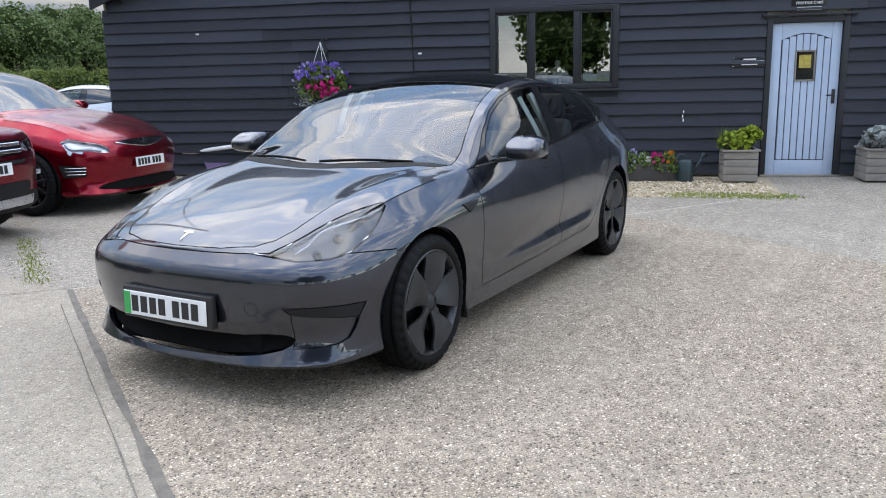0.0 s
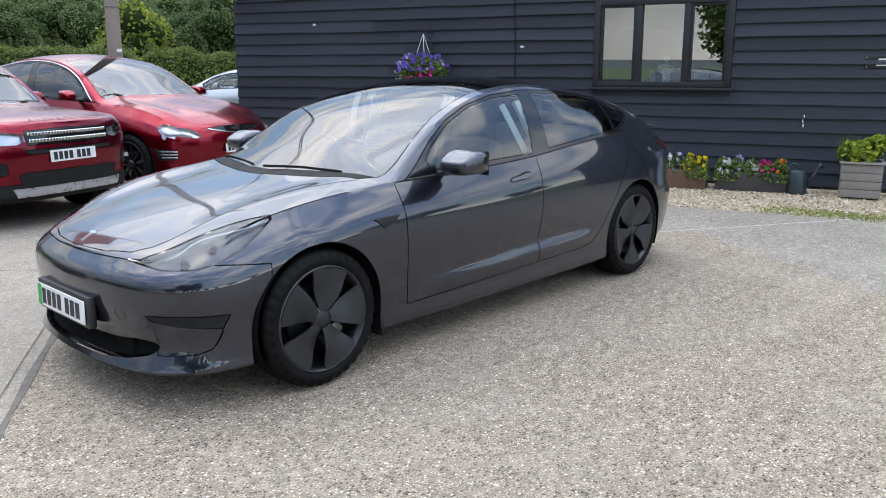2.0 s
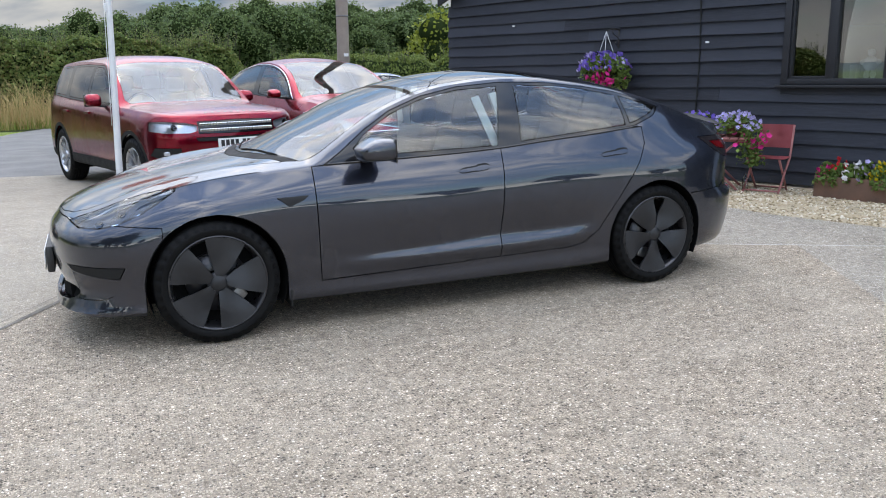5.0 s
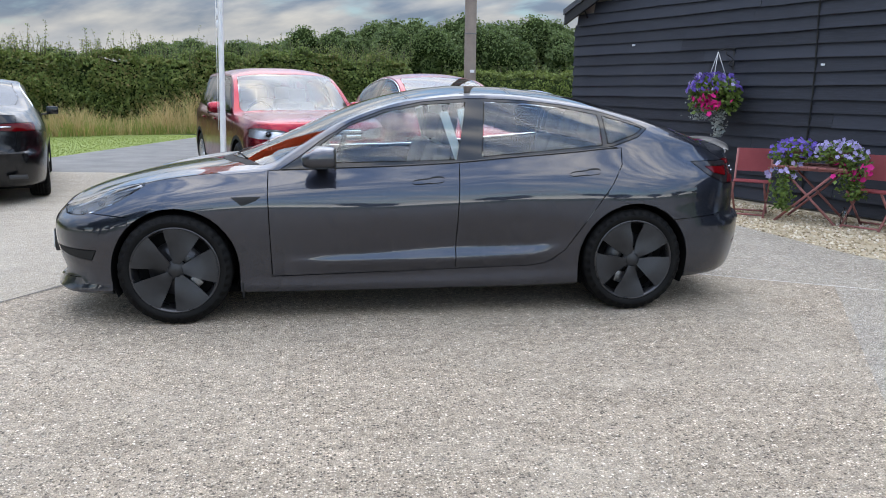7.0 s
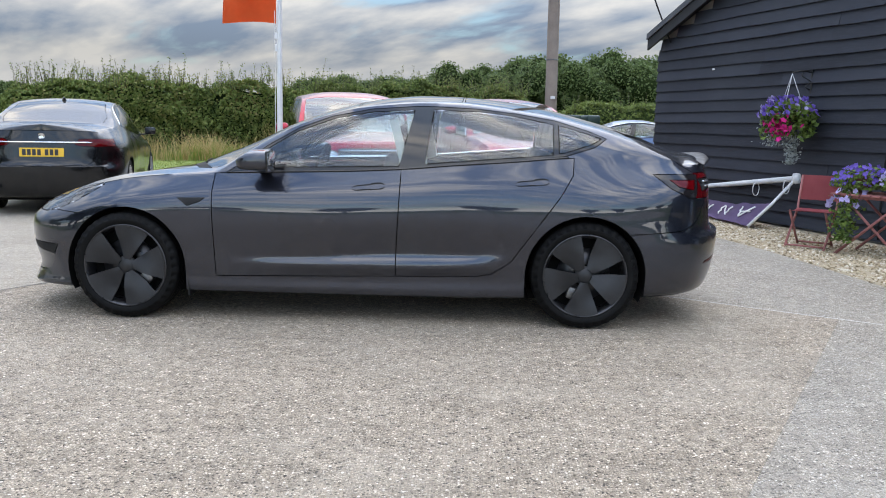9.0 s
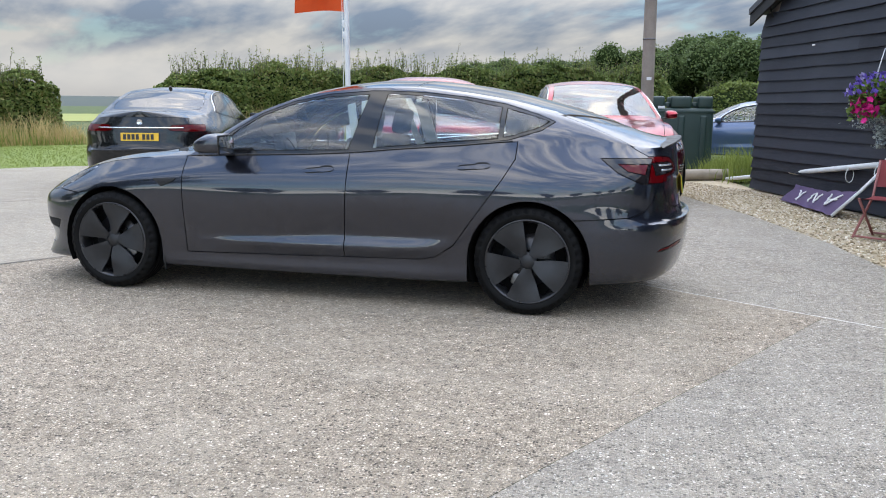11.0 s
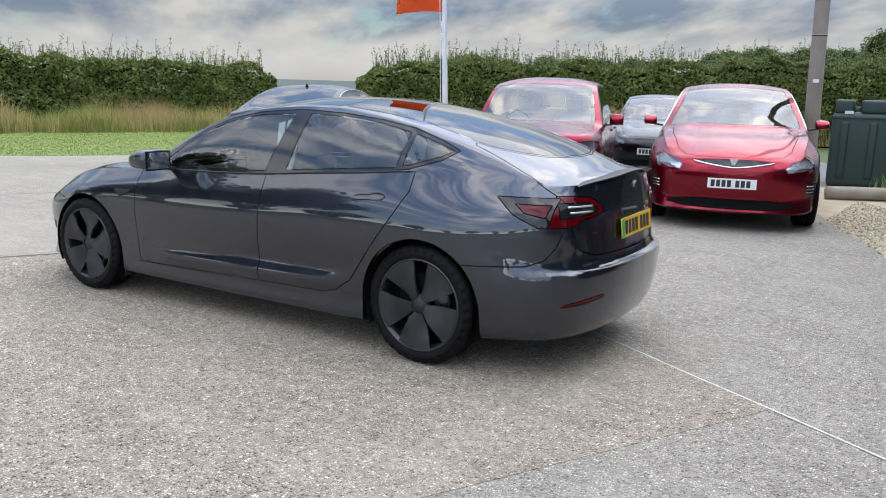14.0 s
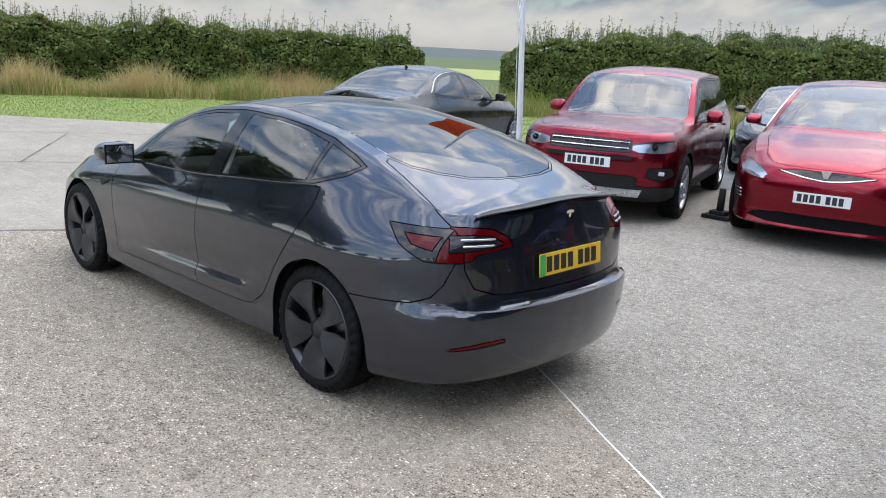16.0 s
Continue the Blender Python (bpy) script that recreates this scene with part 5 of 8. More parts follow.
    part("badge", prism(wedge, 0.005, plane="XZ", at=-0.002), "chrome", car, "small chrome badge", at=pose(-2.135, 0, p.z + 0.001, -65, 0, -90))
    # cover of the towing eye
    ring = []
    for k in range(24):
        a = 2 * math.pi * k / 24
        p, n = sh.at_end(0.445 + 0.030 * math.cos(a), 0.452 + 0.030 * math.sin(a))
        ring.append((p.x - 0.0002, -p.y, p.z))
    part("towing_eye_cover", tube(ring, 0.0016, 5, closed=True), "matt_black", car, "round seam of the towing-eye cover")
    # plates
    part("plate_holder", box((0.04, 0.56, 0.15), (-2.268, -0.0, 0.428), 0.012), "black_trim", car)
    number_plate(car, pose(-2.292, 0.0, 0.428, 88, 0, -90), "plate_white", True)
    number_plate(car, pose(2.345, 0.0, 0.777, 84, 0, 90), "plate_yellow", True)
    # wiper arms lying at the foot of the windscreen
    for y0, y1 in ((0.10, 0.62), (-0.55, 0.0)):
        pts = []
        for t in np.linspace(0, 1, 10):
            y = y0 + (y1 - y0) * t
            x = -1.125 + 0.13 * (abs(y) / 0.6) ** 2 + 0.02 * math.sin(math.pi * t)
            p, n = sh.at_top(x, abs(y))
            pts.append((x, y, p.z + 0.004))
        part("wiper", tube(pts, 0.0042, 6), "matt_black", car)
    hang = wheel_kit(0.337, 0.235, 0.257, "cover", "hero")
    for x in (-1.4375, 1.4375):
        for s in (-1, 1):
            hang(car, x, s * 0.79, 0.337, s, 21 if x < 0 else 49)
    sh.bm.free()
    return tagged(car, "dark graphite-grey electric saloon parked on the yard", "car")


grey_saloon()

# ---- the other parked cars ----
def tuned(base, **change):
    return {**base, **change}


SUV_TALL = tuned(HERO, rail=[(x, dy * 0.96, dz * 1.02) for x, dy, dz in HERO["rail"]])
DECK = tuned(
    HERO,
    belt=[(x, z if x < 1.0 else z - 0.01, i) for x, z, i in HERO["belt"]],
    rail=[(-2.279, 0, 0), (-0.80, 0, 0), (-0.62, 0.06, 0.10), (-0.4, 0.135, 0.25), (-0.2, 0.175, 0.335), (0.0, 0.200, 0.390), (0.3, 0.222, 0.420), (0.6, 0.228, 0.405), (0.9, 0.215, 0.350), (1.2, 0.170, 0.245), (1.45, 0.100, 0.125), (1.62, 0.04, 0.045), (1.75, 0, 0), (2.415, 0, 0)],
    centre=[(-2.25, 0.66), (-2.10, 0.745), (-1.9, 0.825), (-1.6, 0.895), (-1.3, 0.94), (-1.05, 0.965), (-0.9, 1.02), (-0.7, 1.135), (-0.45, 1.275), (-0.2, 1.375), (0.0, 1.425), (0.3, 1.455), (0.6, 1.450), (0.9, 1.405), (1.2, 1.30), (1.45, 1.19), (1.65, 1.115), (1.85, 1.10), (2.15, 1.105), (2.33, 1.10)],
)


def parked_saloon(name, spec, k, mat, at, label, wheel, wheel_r, deck=False, dark_glass=True, bright=False, plate=None):
    """A parked car cut from the same lines as the grey saloon, to its own size."""
    car = empty(name, at)
    sh = Shell(spec, 110, 20, 7, 10, k)
    kx, ky, kz = k
    front, rear = (lambda c: c.x < -1.6), (lambda c: c.x > 1.6)
    hub = wheel_r / kz
    for x in (-1.4375, 1.4375):
        pts = ring_arch(0, 0, wheel_r + 0.032, -1.0)
        sh.region("hole", (0,), "xz", [(x + a / kx, hub + b / kz) for a, b in pts])
    sh.region("front_door", (0,), "xz", [(-0.874, 1.1), (-0.868, 0.284), (0.262, 0.308), (0.279, 0.752), (0.293, 1.1)])
    sh.region("rear_door", (0,), "xz", [(0.293, 1.1), (0.279, 0.752), (0.262, 0.308), (0.80, 0.32), (0.975, 0.415), (1.116, 0.615), (1.273, 0.832), (1.36, 1.2)])
    if deck:
        sh.region("window_surround", (1,), "xz", [(-0.72, 0.932), (0.293, 0.970), (1.25, 1.055), (1.40, 1.095), (1.16, 1.255), (0.9, 1.345), (0.6, 1.382), (0.3, 1.375), (0.0, 1.325), (-0.2, 1.265), (-0.4, 1.165), (-0.58, 1.045)])
        sh.region("front_window", (1,), "xz", [(-0.58, 0.958), (0.28, 0.990), (0.34, 1.35), (0.0, 1.300), (-0.2, 1.24), (-0.4, 1.14)])
        sh.region("rear_window", (1,), "xz", [(0.38, 0.998), (1.20, 1.07), (1.32, 1.10), (1.14, 1.225), (0.9, 1.318), (0.6, 1.355), (0.44, 1.356)])
        sh.region("windscreen", (2,), "xy", [(-1.06, -0.1), (-1.06, 0.0), (-0.98, 0.4), (-0.84, 0.70), (-0.6, 0.69), (-0.4, 0.63), (-0.14, 0.58), (-0.17, 0.3), (-0.18, -0.1)])
        sh.region("rear_screen", (2,), "xy", [(0.92, -0.1), (0.91, 0.3), (0.88, 0.545), (1.15, 0.57), (1.42, 0.63), (1.58, 0.60), (1.66, 0.3), (1.68, -0.1)])
    else:
        sh.region("window_surround", (1,), "xz", [(-0.83, 0.915), (0.293, 0.967), (0.965, 1.027), (1.30, 1.068), (1.487, 1.125), (1.565, 1.178), (1.242, 1.285), (0.745, 1.350), (0.37, 1.360), (0.083, 1.338), (-0.165, 1.288), (-0.376, 1.210), (-0.552, 1.106), (-0.70, 0.998)])
        sh.region("front_window", (1,), "xz", [(-0.68, 0.945), (0.27, 0.988), (0.355, 1.335), (0.083, 1.319), (-0.165, 1.268), (-0.376, 1.190), (-0.552, 1.082)])
        sh.region("rear_window", (1,), "xz", [(0.435, 1.006), (1.30, 1.090), (1.47, 1.144), (1.53, 1.178), (1.44, 1.208), (1.228, 1.262), (0.745, 1.331), (0.478, 1.338)])
        sh.region("windscreen", (2,), "xy", [(-1.075, -0.1), (-1.05, 0.25), (-0.98, 0.50), (-0.88, 0.715), (-0.78, 0.715), (-0.6, 0.665), (-0.4, 0.620), (-0.01, 0.566), (-0.04, -0.1)])
        sh.region("rear_screen", (2,), "xy", [(0.92, -0.1), (0.90, 0.546), (1.3, 0.532), (1.52, 0.51), (1.66, 0.46), (1.81, 0.2), (1.825, -0.1)])
    sh.region("bonnet", (2,), "xy", [(-2.175, -0.1), (-2.165, 0.18), (-2.125, 0.36), (-2.05, 0.49), (-1.9, 0.575), (-1.5, 0.655), (-1.02, 0.69), (-1.00, 0.66), (-1.10, 0.25), (-1.12, -0.1)])
    lamp = [(-2.20, 0.50), (-2.19, 0.62), (-2.06, 0.745), (-1.93, 0.82), (-1.82, 0.80), (-1.86, 0.735), (-2.0, 0.66), (-2.10, 0.57)]
    sh.region("headlamp", (0, 2), "xy", lamp, lambda c: c.z > 0.60)
    sh.region("tail_lamp", (0,), "xz", [(1.98, 0.93), (2.6, 0.93), (2.6, 0.83), (2.05, 0.835)], lambda c: c.x > 1.8 and c.y > 0.60)
    sh.region("tail_lamp", (0,), "yz", [(0.66, 0.93), (0.42, 0.925), (0.36, 0.875), (0.40, 0.845), (0.66, 0.83)], lambda c: c.x > 1.95 and c.y <= 0.60)
    sh.region("lower_grille", (0,), "yz", [(-0.1, 0.215), (0.45, 0.222), (0.66, 0.25), (0.60, 0.285), (0.36, 0.310), (-0.1, 0.310)], front)
    sh.region("corner_intake", (0,), "yz", [(0.73, 0.375), (0.835, 0.365), (0.855, 0.485), (0.745, 0.465)], lambda c: c.x < -1.8)
    if bright:
        sh.region("nose_grille", (0, 2), "yz", [(-0.1, 0.615), (0.10, 0.622), (0.30, 0.645), (0.42, 0.672), (0.20, 0.690), (-0.1, 0.695)], lambda c: c.x < -2.0)
    sh.region("boot_lid", (0,), "yz", [(-0.1, 0.60), (0.50, 0.61), (0.58, 0.66), (0.61, 0.80), (0.61, 1.3), (-0.1, 1.3)], lambda c: c.x > 1.6, ("body",))
    glass = "glass_dark" if dark_glass else "glass_tint"
    for cls, m in (("body", mat), ("bonnet", mat), ("boot_lid", mat), ("windscreen", "glass_screen"), ("rear_screen", glass), ("lower_grille", "underbody")):
        ob = part({"body": "body_shell"}.get(cls, cls), sh.take(cls, both=True), m, car)
        if "glass" in m:
            ob.visible_shadow = False
    if bright:
        part("nose_grille", sh.take("nose_grille", both=True), "gloss_black", car, "black nose panel under the bonnet")
        pts = []
        for y in np.linspace(-0.40, 0.40, 25):
            p, n = sh.at_end(abs(float(y)), 0.617 + 0.052 * (abs(y) / 0.4) ** 1.5)
            pts.append((p.x - 0.006, y * ky, p.z))
        part("nose_strip", tube(pts, 0.008, 6), "chrome", car, "bright strip under the nose")
        p, n = sh.at_end(0.0, 0.655)
        part("badge", prism([(-0.045, 0.05), (0.045, 0.05), (0.0, -0.06)], 0.01, plane="YZ", at=p.x - 0.012), "chrome", car, "small bright badge").location.z = p.z
    for flip in (False, True):
        s = -1 if flip else 1
        for cls, m in (("front_door", mat), ("rear_door", mat), ("window_surround", "gloss_black"), ("front_window", "glass_tint"), ("rear_window", glass), ("corner_intake", "matt_black")):
            ob = part(cls, sh.take(cls, mirror=flip, lip=0.006 if "window" in cls else 0.014), m, car)
            if "glass" in m:
                ob.visible_shadow = False
        hl = part("headlamp", sh.take("headlamp", mirror=flip, lip=0.01), "glass_lamp", car, "clear headlamp with dark bowl")
        hl.visible_shadow = False
        inner = sh.take("headlamp", mirror=flip, lip=0.0, gap=0.0)
        for v in inner.verts:
            v.co += Vector((0.026, -0.016 * s, -0.020))
        part("lamp_bowl", inner, "lamp_white" if bright else "lamp_grey", hl)
        if bright:
            # bright fins in the corner of the bumper
            for z in (0.395, 0.425, 0.455):
                pts = [sh.at_end(float(y), z)[0] for y in np.linspace(0.74, 0.835, 5)]
                part("intake_fin", tube([(p.x - 0.006, s * p.y, p.z) for p in pts if p], 0.006, 6), "chrome", car, "bright fin in the corner intake")
        at_lamp = bmesh_middles(sh, "headlamp")
        line = []
        for t in np.linspace(0.08, 0.92, 10):
            p, n = at_lamp(t, 0.2)
            q = p - n * 0.012
            line.append((q.x, s * q.y, q.z))
        part("light_pipe", tube(settle(line), 0.013, 6), "lamp_white", hl, "pale daylight light pipe")
        tl = part("tail_lamp", sh.take("tail_lamp", mirror=flip), "lamp_red", car, "red tail lamp")
        mirror(car, -0.58 * kx, 0.985 * ky, 1.0 * kz, s, mat, (0.19, 0.17, 0.13))
        for x in (-1.4375, 1.4375):
            part("wheel_arch_liner", arch_liner(x * kx, wheel_r, wheel_r + 0.03, s * 0.55 * ky, s * 0.875 * ky), "underbody", car)
        # bright line round the side glass
        if bright or deck:
            pts = []
            poly = ([(-0.72, 0.932), (-0.4, 1.168), (-0.2, 1.268), (0.0, 1.328), (0.3, 1.378), (0.6, 1.385), (0.9, 1.348), (1.16, 1.258), (1.40, 1.095)] if deck else [(-0.78, 0.935), (-0.552, 1.108), (-0.376, 1.212), (-0.165, 1.290), (0.083, 1.340), (0.37, 1.362), (0.745, 1.352), (1.242, 1.287), (1.565, 1.178)])
            for x, z in smooth_line(poly, 30):
                p, n = sh.at_side(float(x), float(z))
                if p:
                    pts.append((p.x, s * (p.y + 0.002), p.z))
            part("window_brightwork", tube(pts, 0.007, 6), "chrome", car, "bright trim over the side windows")
    if plate:
        if "front" in plate:
            p, n = sh.at_end(0.0, 0.47)
            number_plate(car, pose(p.x - 0.012, 0, 0.465 * kz, 88, 0, -90), "plate_white", False)
        else:
            p, n = sh.at_end(0.0, 0.76, True)
            number_plate(car, pose(p.x + 0.010, 0, 0.765 * kz, 86, 0, 90), "plate_yellow", False)
            bm = tube([(sh.at_end(abs(float(y)), 0.885, True)[0].x + 0.004, y * ky, 0.885 * kz) for y in np.linspace(-0.56, 0.56, 15)], 0.011, 6)
            part("boot_brightwork", bm, "chrome", car, "bright bar between the tail lamps")
            p, n = sh.at_end(0.0, 0.98, True)
            part("badge", lathe([(0.0005, 0), (0.036, 0), (0.04, -0.006)], 20, axis="Y"), "chrome", car, "round badge", at=pose(p.x + 0.006, 0, 0.96 * kz, 0, 0, 90))
            for s in (-1, 1):
                part("exhaust_trim", box((0.03, 0.20, 0.055), (2.37 * kx, s * 0.60 * ky, 0.33 * kz), 0.02), "black_trim", car, "dark exhaust trim")
            bm = bmesh.new()
            bmesh.ops.create_cone(bm, segments=10, radius1=0.035, radius2=0.012, depth=0.06, cap_ends=True)
            p, n = sh.at_top(0.85, 0)
            part("roof_aerial", bm, "gloss_black", car, at=pose(0.85 * kx, 0, p.z + 0.02, 0, 25, 0))
    part("floor_pan", box((4.1 * kx, 1.42 * ky, 0.10), (0.02, 0, 0.21 * kz), 0.03), "underbody", car)
    part("bulkhead", box((0.9, 1.05, 0.42), (-1.62 * kx, 0, 0.48 * kz), 0.05), "underbody", car)
    part("luggage_well", box((0.85, 1.05, 0.50), (1.72 * kx, 0, 0.50 * kz), 0.05), "underbody", car)
    cabin(car, -1.05 * kx, 1.2 * kx, 0.93 * kz, 0.80 * ky, True, "seat_dark", 0.33 * kz, ((-0.12,), (0.85,)))
    hang = wheel_kit(wheel_r, 0.245, wheel_r - 0.10, wheel, name)
    for x in (-1.4375, 1.4375):
        for s in (-1, 1):
            hang(car, x * kx, s * 0.79 * ky, wheel_r, s, 20 * x)
    sh.bm.free()
    return tagged(car, label, "car")


def facing(x, y, along_x, along_y, nose):
    """A pose whose own -x axis points along the given way, with the car's nose at (x, y), nose metres ahead of its middle."""
    d = Vector((along_x, along_y)).normalized()
    mid = Vector((x, y)) - d * nose
    return pose(mid.x, mid.y, 0, 0, 0, math.degrees(math.atan2(-d.y, -d.x)))


parked_saloon("electric_suv", SUV_TALL, (1.075, 1.08, 1.165), "car_red", facing(1.885, 4.87, 0.22, -0.975, 2.45), "tall red electric car with black alloy wheels", "black", 0.365, bright=True, plate="front")
parked_saloon("executive_saloon", DECK, (1.086, 1.04, 1.05), "car_dark", facing(-4.70 - 0.28 * 5.09, 4.33 + 0.957 * 5.09, -0.28, 0.957, 2.55), "dark grey executive saloon seen from behind", "ten", 0.345, deck=True, plate="rear")
parked_saloon("small_hatchback", SUV_TALL, (0.90, 0.95, 1.04), "car_dark", facing(-0.55, 9.9, 0.25, -0.968, 2.05), "dark grey hatchback parked behind the red cars", "ten", 0.32, plate="front")
parked_saloon("blue_saloon", DECK, (1.0, 1.0, 1.0), "car_blue", facing(2.3, 15.6, -1.0, 0.12, 2.3), "blue saloon parked behind the barn", "ten", 0.33, deck=True, dark_glass=False)
parked_saloon("silver_estate", SUV_TALL, (1.0, 1.0, 1.0), "car_silver", facing(6.3, 16.2, -0.75, 0.66, 2.3), "silver car parked behind the barn", "ten", 0.33)

OFFROAD = dict(
    plan=[(-2.27, 0), (-2.262, 0.25), (-2.235, 0.50), (-2.17, 0.70), (-2.05, 0.83), (-1.88, 0.895), (-1.6, 0.925), (-1.0, 0.935), (0.0, 0.945), (1.0, 0.945), (1.6, 0.935), (2.0, 0.90), (2.2, 0.82), (2.30, 0.62), (2.325, 0.30), (2.33, 0)],
    profile=[
        (-2.27, [(0.26, 0.10), (0.32, 0.03), (0.40, 0.03), (0.52, 0.02), (0.62, 0.008), (0.74, 0.0), (0.90, 0.03)]),
        (-2.0, [(0.26, 0.10), (0.32, 0.03), (0.42, 0.02), (0.54, 0.012), (0.66, 0.004), (0.80, 0.005), (0.93, 0.03)]),
        (-1.37, [(0.26, 0.10), (0.30, 0.03), (0.42, 0.015), (0.56, 0.006), (0.70, 0.0), (0.84, 0.004), (0.97, 0.025)]),
        (0.0, [(0.27, 0.12), (0.31, 0.04), (0.42, 0.035), (0.50, 0.02), (0.66, 0.006), (0.84, 0.006), (1.0, 0.02)]),
        (1.37, [(0.27, 0.12), (0.31, 0.03), (0.42, 0.015), (0.56, 0.006), (0.72, 0.0), (0.90, 0.006), (1.05, 0.025)]),
        (2.33, [(0.30, 0.10), (0.36, 0.03), (0.46, 0.01), (0.60, 0.0), (0.75, 0.02), (0.90, 0.04), (1.05, 0.05)]),
    ],
    belt=[(-2.27, 0.985, 0.075), (-2.1, 1.0, 0.085), (-1.8, 1.025, 0.085), (-1.2, 1.06, 0.08), (-0.8, 1.075, 0.075), (0.0, 1.10, 0.07), (1.0, 1.14, 0.075), (1.8, 1.17, 0.085), (2.2, 1.18, 0.09), (2.33, 1.18, 0.10)],
    rail=[(-2.27, 0, 0), (-0.95, 0, 0), (-0.75, 0.05, 0.14), (-0.5, 0.11, 0.33), (-0.25, 0.155, 0.46), (0.0, 0.175, 0.505), (0.6, 0.185, 0.51), (1.2, 0.185, 0.485), (1.7, 0.18, 0.45), (1.95, 0.165, 0.38), (2.12, 0.09, 0.18), (2.22, 0.02, 0.03), (2.26, 0, 0), (2.33, 0, 0)],
    centre=[(-2.22, 0.98), (-2.1, 1.03), (-1.8, 1.075), (-1.3, 1.105), (-1.02, 1.12), (-0.9, 1.19), (-0.6, 1.40), (-0.35, 1.57), (-0.15, 1.655), (0.1, 1.70), (0.6, 1.715), (1.2, 1.705), (1.8, 1.67), (2.0, 1.62), (2.12, 1.42), (2.24, 1.20), (2.3, 1.18)],
    crown=3.0, tumble=0.012,
)


def offroader():
    car = empty("offroad_car", facing(-0.43, 4.22, 0.288, -0.957, 2.29))
    sh = Shell(OFFROAD, 120, 22, 8, 12)
    for x in (-1.37, 1.37):
        sh.region("front_arch" if x < 0 else "rear_arch", (0,), "xz", ring_arch(x, 0.37, 0.455, 0.2))
        sh.region("hole", (0,), "xz", ring_arch(x, 0.37, 0.405))
    sh.region("sill_cladding", (0,), "xz", [(-2.6, 0.1), (2.6, 0.1), (2.6, 0.44), (-1.0, 0.42), (-1.75, 0.42), (-2.6, 0.46)], None, ("body",))
    sh.region("front_door", (0,), "xz", [(-0.86, 1.3), (-0.87, 0.8), (-0.84, 0.44), (0.20, 0.44), (0.22, 0.8), (0.24, 1.3)], None, ("body",))
    sh.region("rear_door", (0,), "xz", [(0.24, 1.3), (0.22, 0.8), (0.20, 0.44), (0.85, 0.46), (0.98, 0.7), (1.12, 0.9), (1.14, 1.3)], None, ("body",))
    sh.region("window_surround", (1,), "xz", [(-0.86, 1.08), (0.0, 1.11), (1.1, 1.155), (1.95, 1.20), (1.90, 1.42), (1.75, 1.58), (0.6, 1.60), (-0.1, 1.575), (-0.35, 1.46), (-0.62, 1.27)])
    sh.region("front_window", (1,), "xz", [(-0.66, 1.12), (0.19, 1.145), (0.19, 1.565), (-0.08, 1.545), (-0.32, 1.43)])
    sh.region("rear_window", (1,), "xz", [(0.29, 1.15), (1.06, 1.18), (1.06, 1.57), (0.29, 1.57)])
    sh.region("quarter_window", (1,), "xz", [(1.20, 1.195), (1.84, 1.225), (1.80, 1.42), (1.68, 1.55), (1.20, 1.57)])
    sh.region("bonnet", (2,), "xy", [(-2.16, -0.1), (-2.14, 0.40), (-2.05, 0.62), (-1.8, 0.745), (-1.05, 0.775), (-1.0, 0.70), (-1.06, 0.3), (-1.07, -0.1)])
    sh.region("windscreen", (2,), "xy", [(-1.02, -0.1), (-1.0, 0.3), (-0.94, 0.72), (-0.84, 0.76), (-0.55, 0.705), (-0.24, 0.655), (-0.26, 0.3), (-0.27, -0.1)])
    sh.region("headlamp", (0,), "yz", [(0.475, 0.835), (0.55, 0.812), (0.80, 0.815), (1.0, 0.86), (1.0, 0.918), (0.80, 0.938), (0.60, 0.922), (0.475, 0.895)], lambda c: c.x < -1.86)
    sh.region("radiator_grille", (0,), "yz", [(-0.1, 0.79), (0.46, 0.80), (0.465, 0.93), (-0.1, 0.945)], lambda c: c.x < -1.9)
    sh.region("bumper_slot", (0,), "yz", [(-0.1, 0.70), (0.47, 0.715), (0.50, 0.755), (-0.1, 0.755)], lambda c: c.x < -1.9)
    sh.region("lower_grille", (0,), "yz", [(-0.1, 0.40), (0.52, 0.40), (0.56, 0.52), (0.50, 0.545), (-0.1, 0.545)], lambda c: c.x < -1.9)
    sh.region("skid_plate", (0,), "yz", [(-0.1, 0.31), (0.58, 0.31), (0.62, 0.40), (-0.1, 0.40)], lambda c: c.x < -1.9)
    sh.region("fog_lamp_bezel", (0,), "yz", [(0.64, 0.54), (0.80, 0.50), (0.89, 0.56), (0.87, 0.65), (0.66, 0.645)], lambda c: c.x < -1.7)
    sh.region("tail_lamp", (0,), "xz", [(2.0, 0.86), (2.6, 0.86), (2.6, 1.10), (2.05, 1.10)], lambda c: c.y > 0.6)
    for cls, m in (("body", "car_red2"), ("bonnet", "car_red2"), ("windscreen", "glass_screen"), ("radiator_grille", "gloss_black"), ("bumper_slot", "matt_black"), ("lower_grille", "matt_black"), ("skid_plate", "rim_silver"), ("sill_cladding", "matt_black")):
        ob = part({"body": "body_shell"}.get(cls, cls), sh.take(cls, both=True), m, car)
        if "glass" in m:
            ob.visible_shadow = False
    for flip in (False, True):
        s = -1 if flip else 1
        for cls, m in (("front_door", "car_red2"), ("rear_door", "car_red2"), ("window_surround", "gloss_black"), ("front_window", "glass_tint"), ("rear_window", "glass_dark"), ("quarter_window", "glass_dark"), ("front_arch", "matt_black"), ("rear_arch", "matt_black"), ("fog_lamp_bezel", "matt_black"), ("tail_lamp", "lamp_red")):
            ob = part("arch_trim" if "arch" in cls else cls, sh.take(cls, mirror=flip, lip=0.006 if "window" in cls else 0.014), m, car)
            if "glass" in m:
                ob.visible_shadow = False
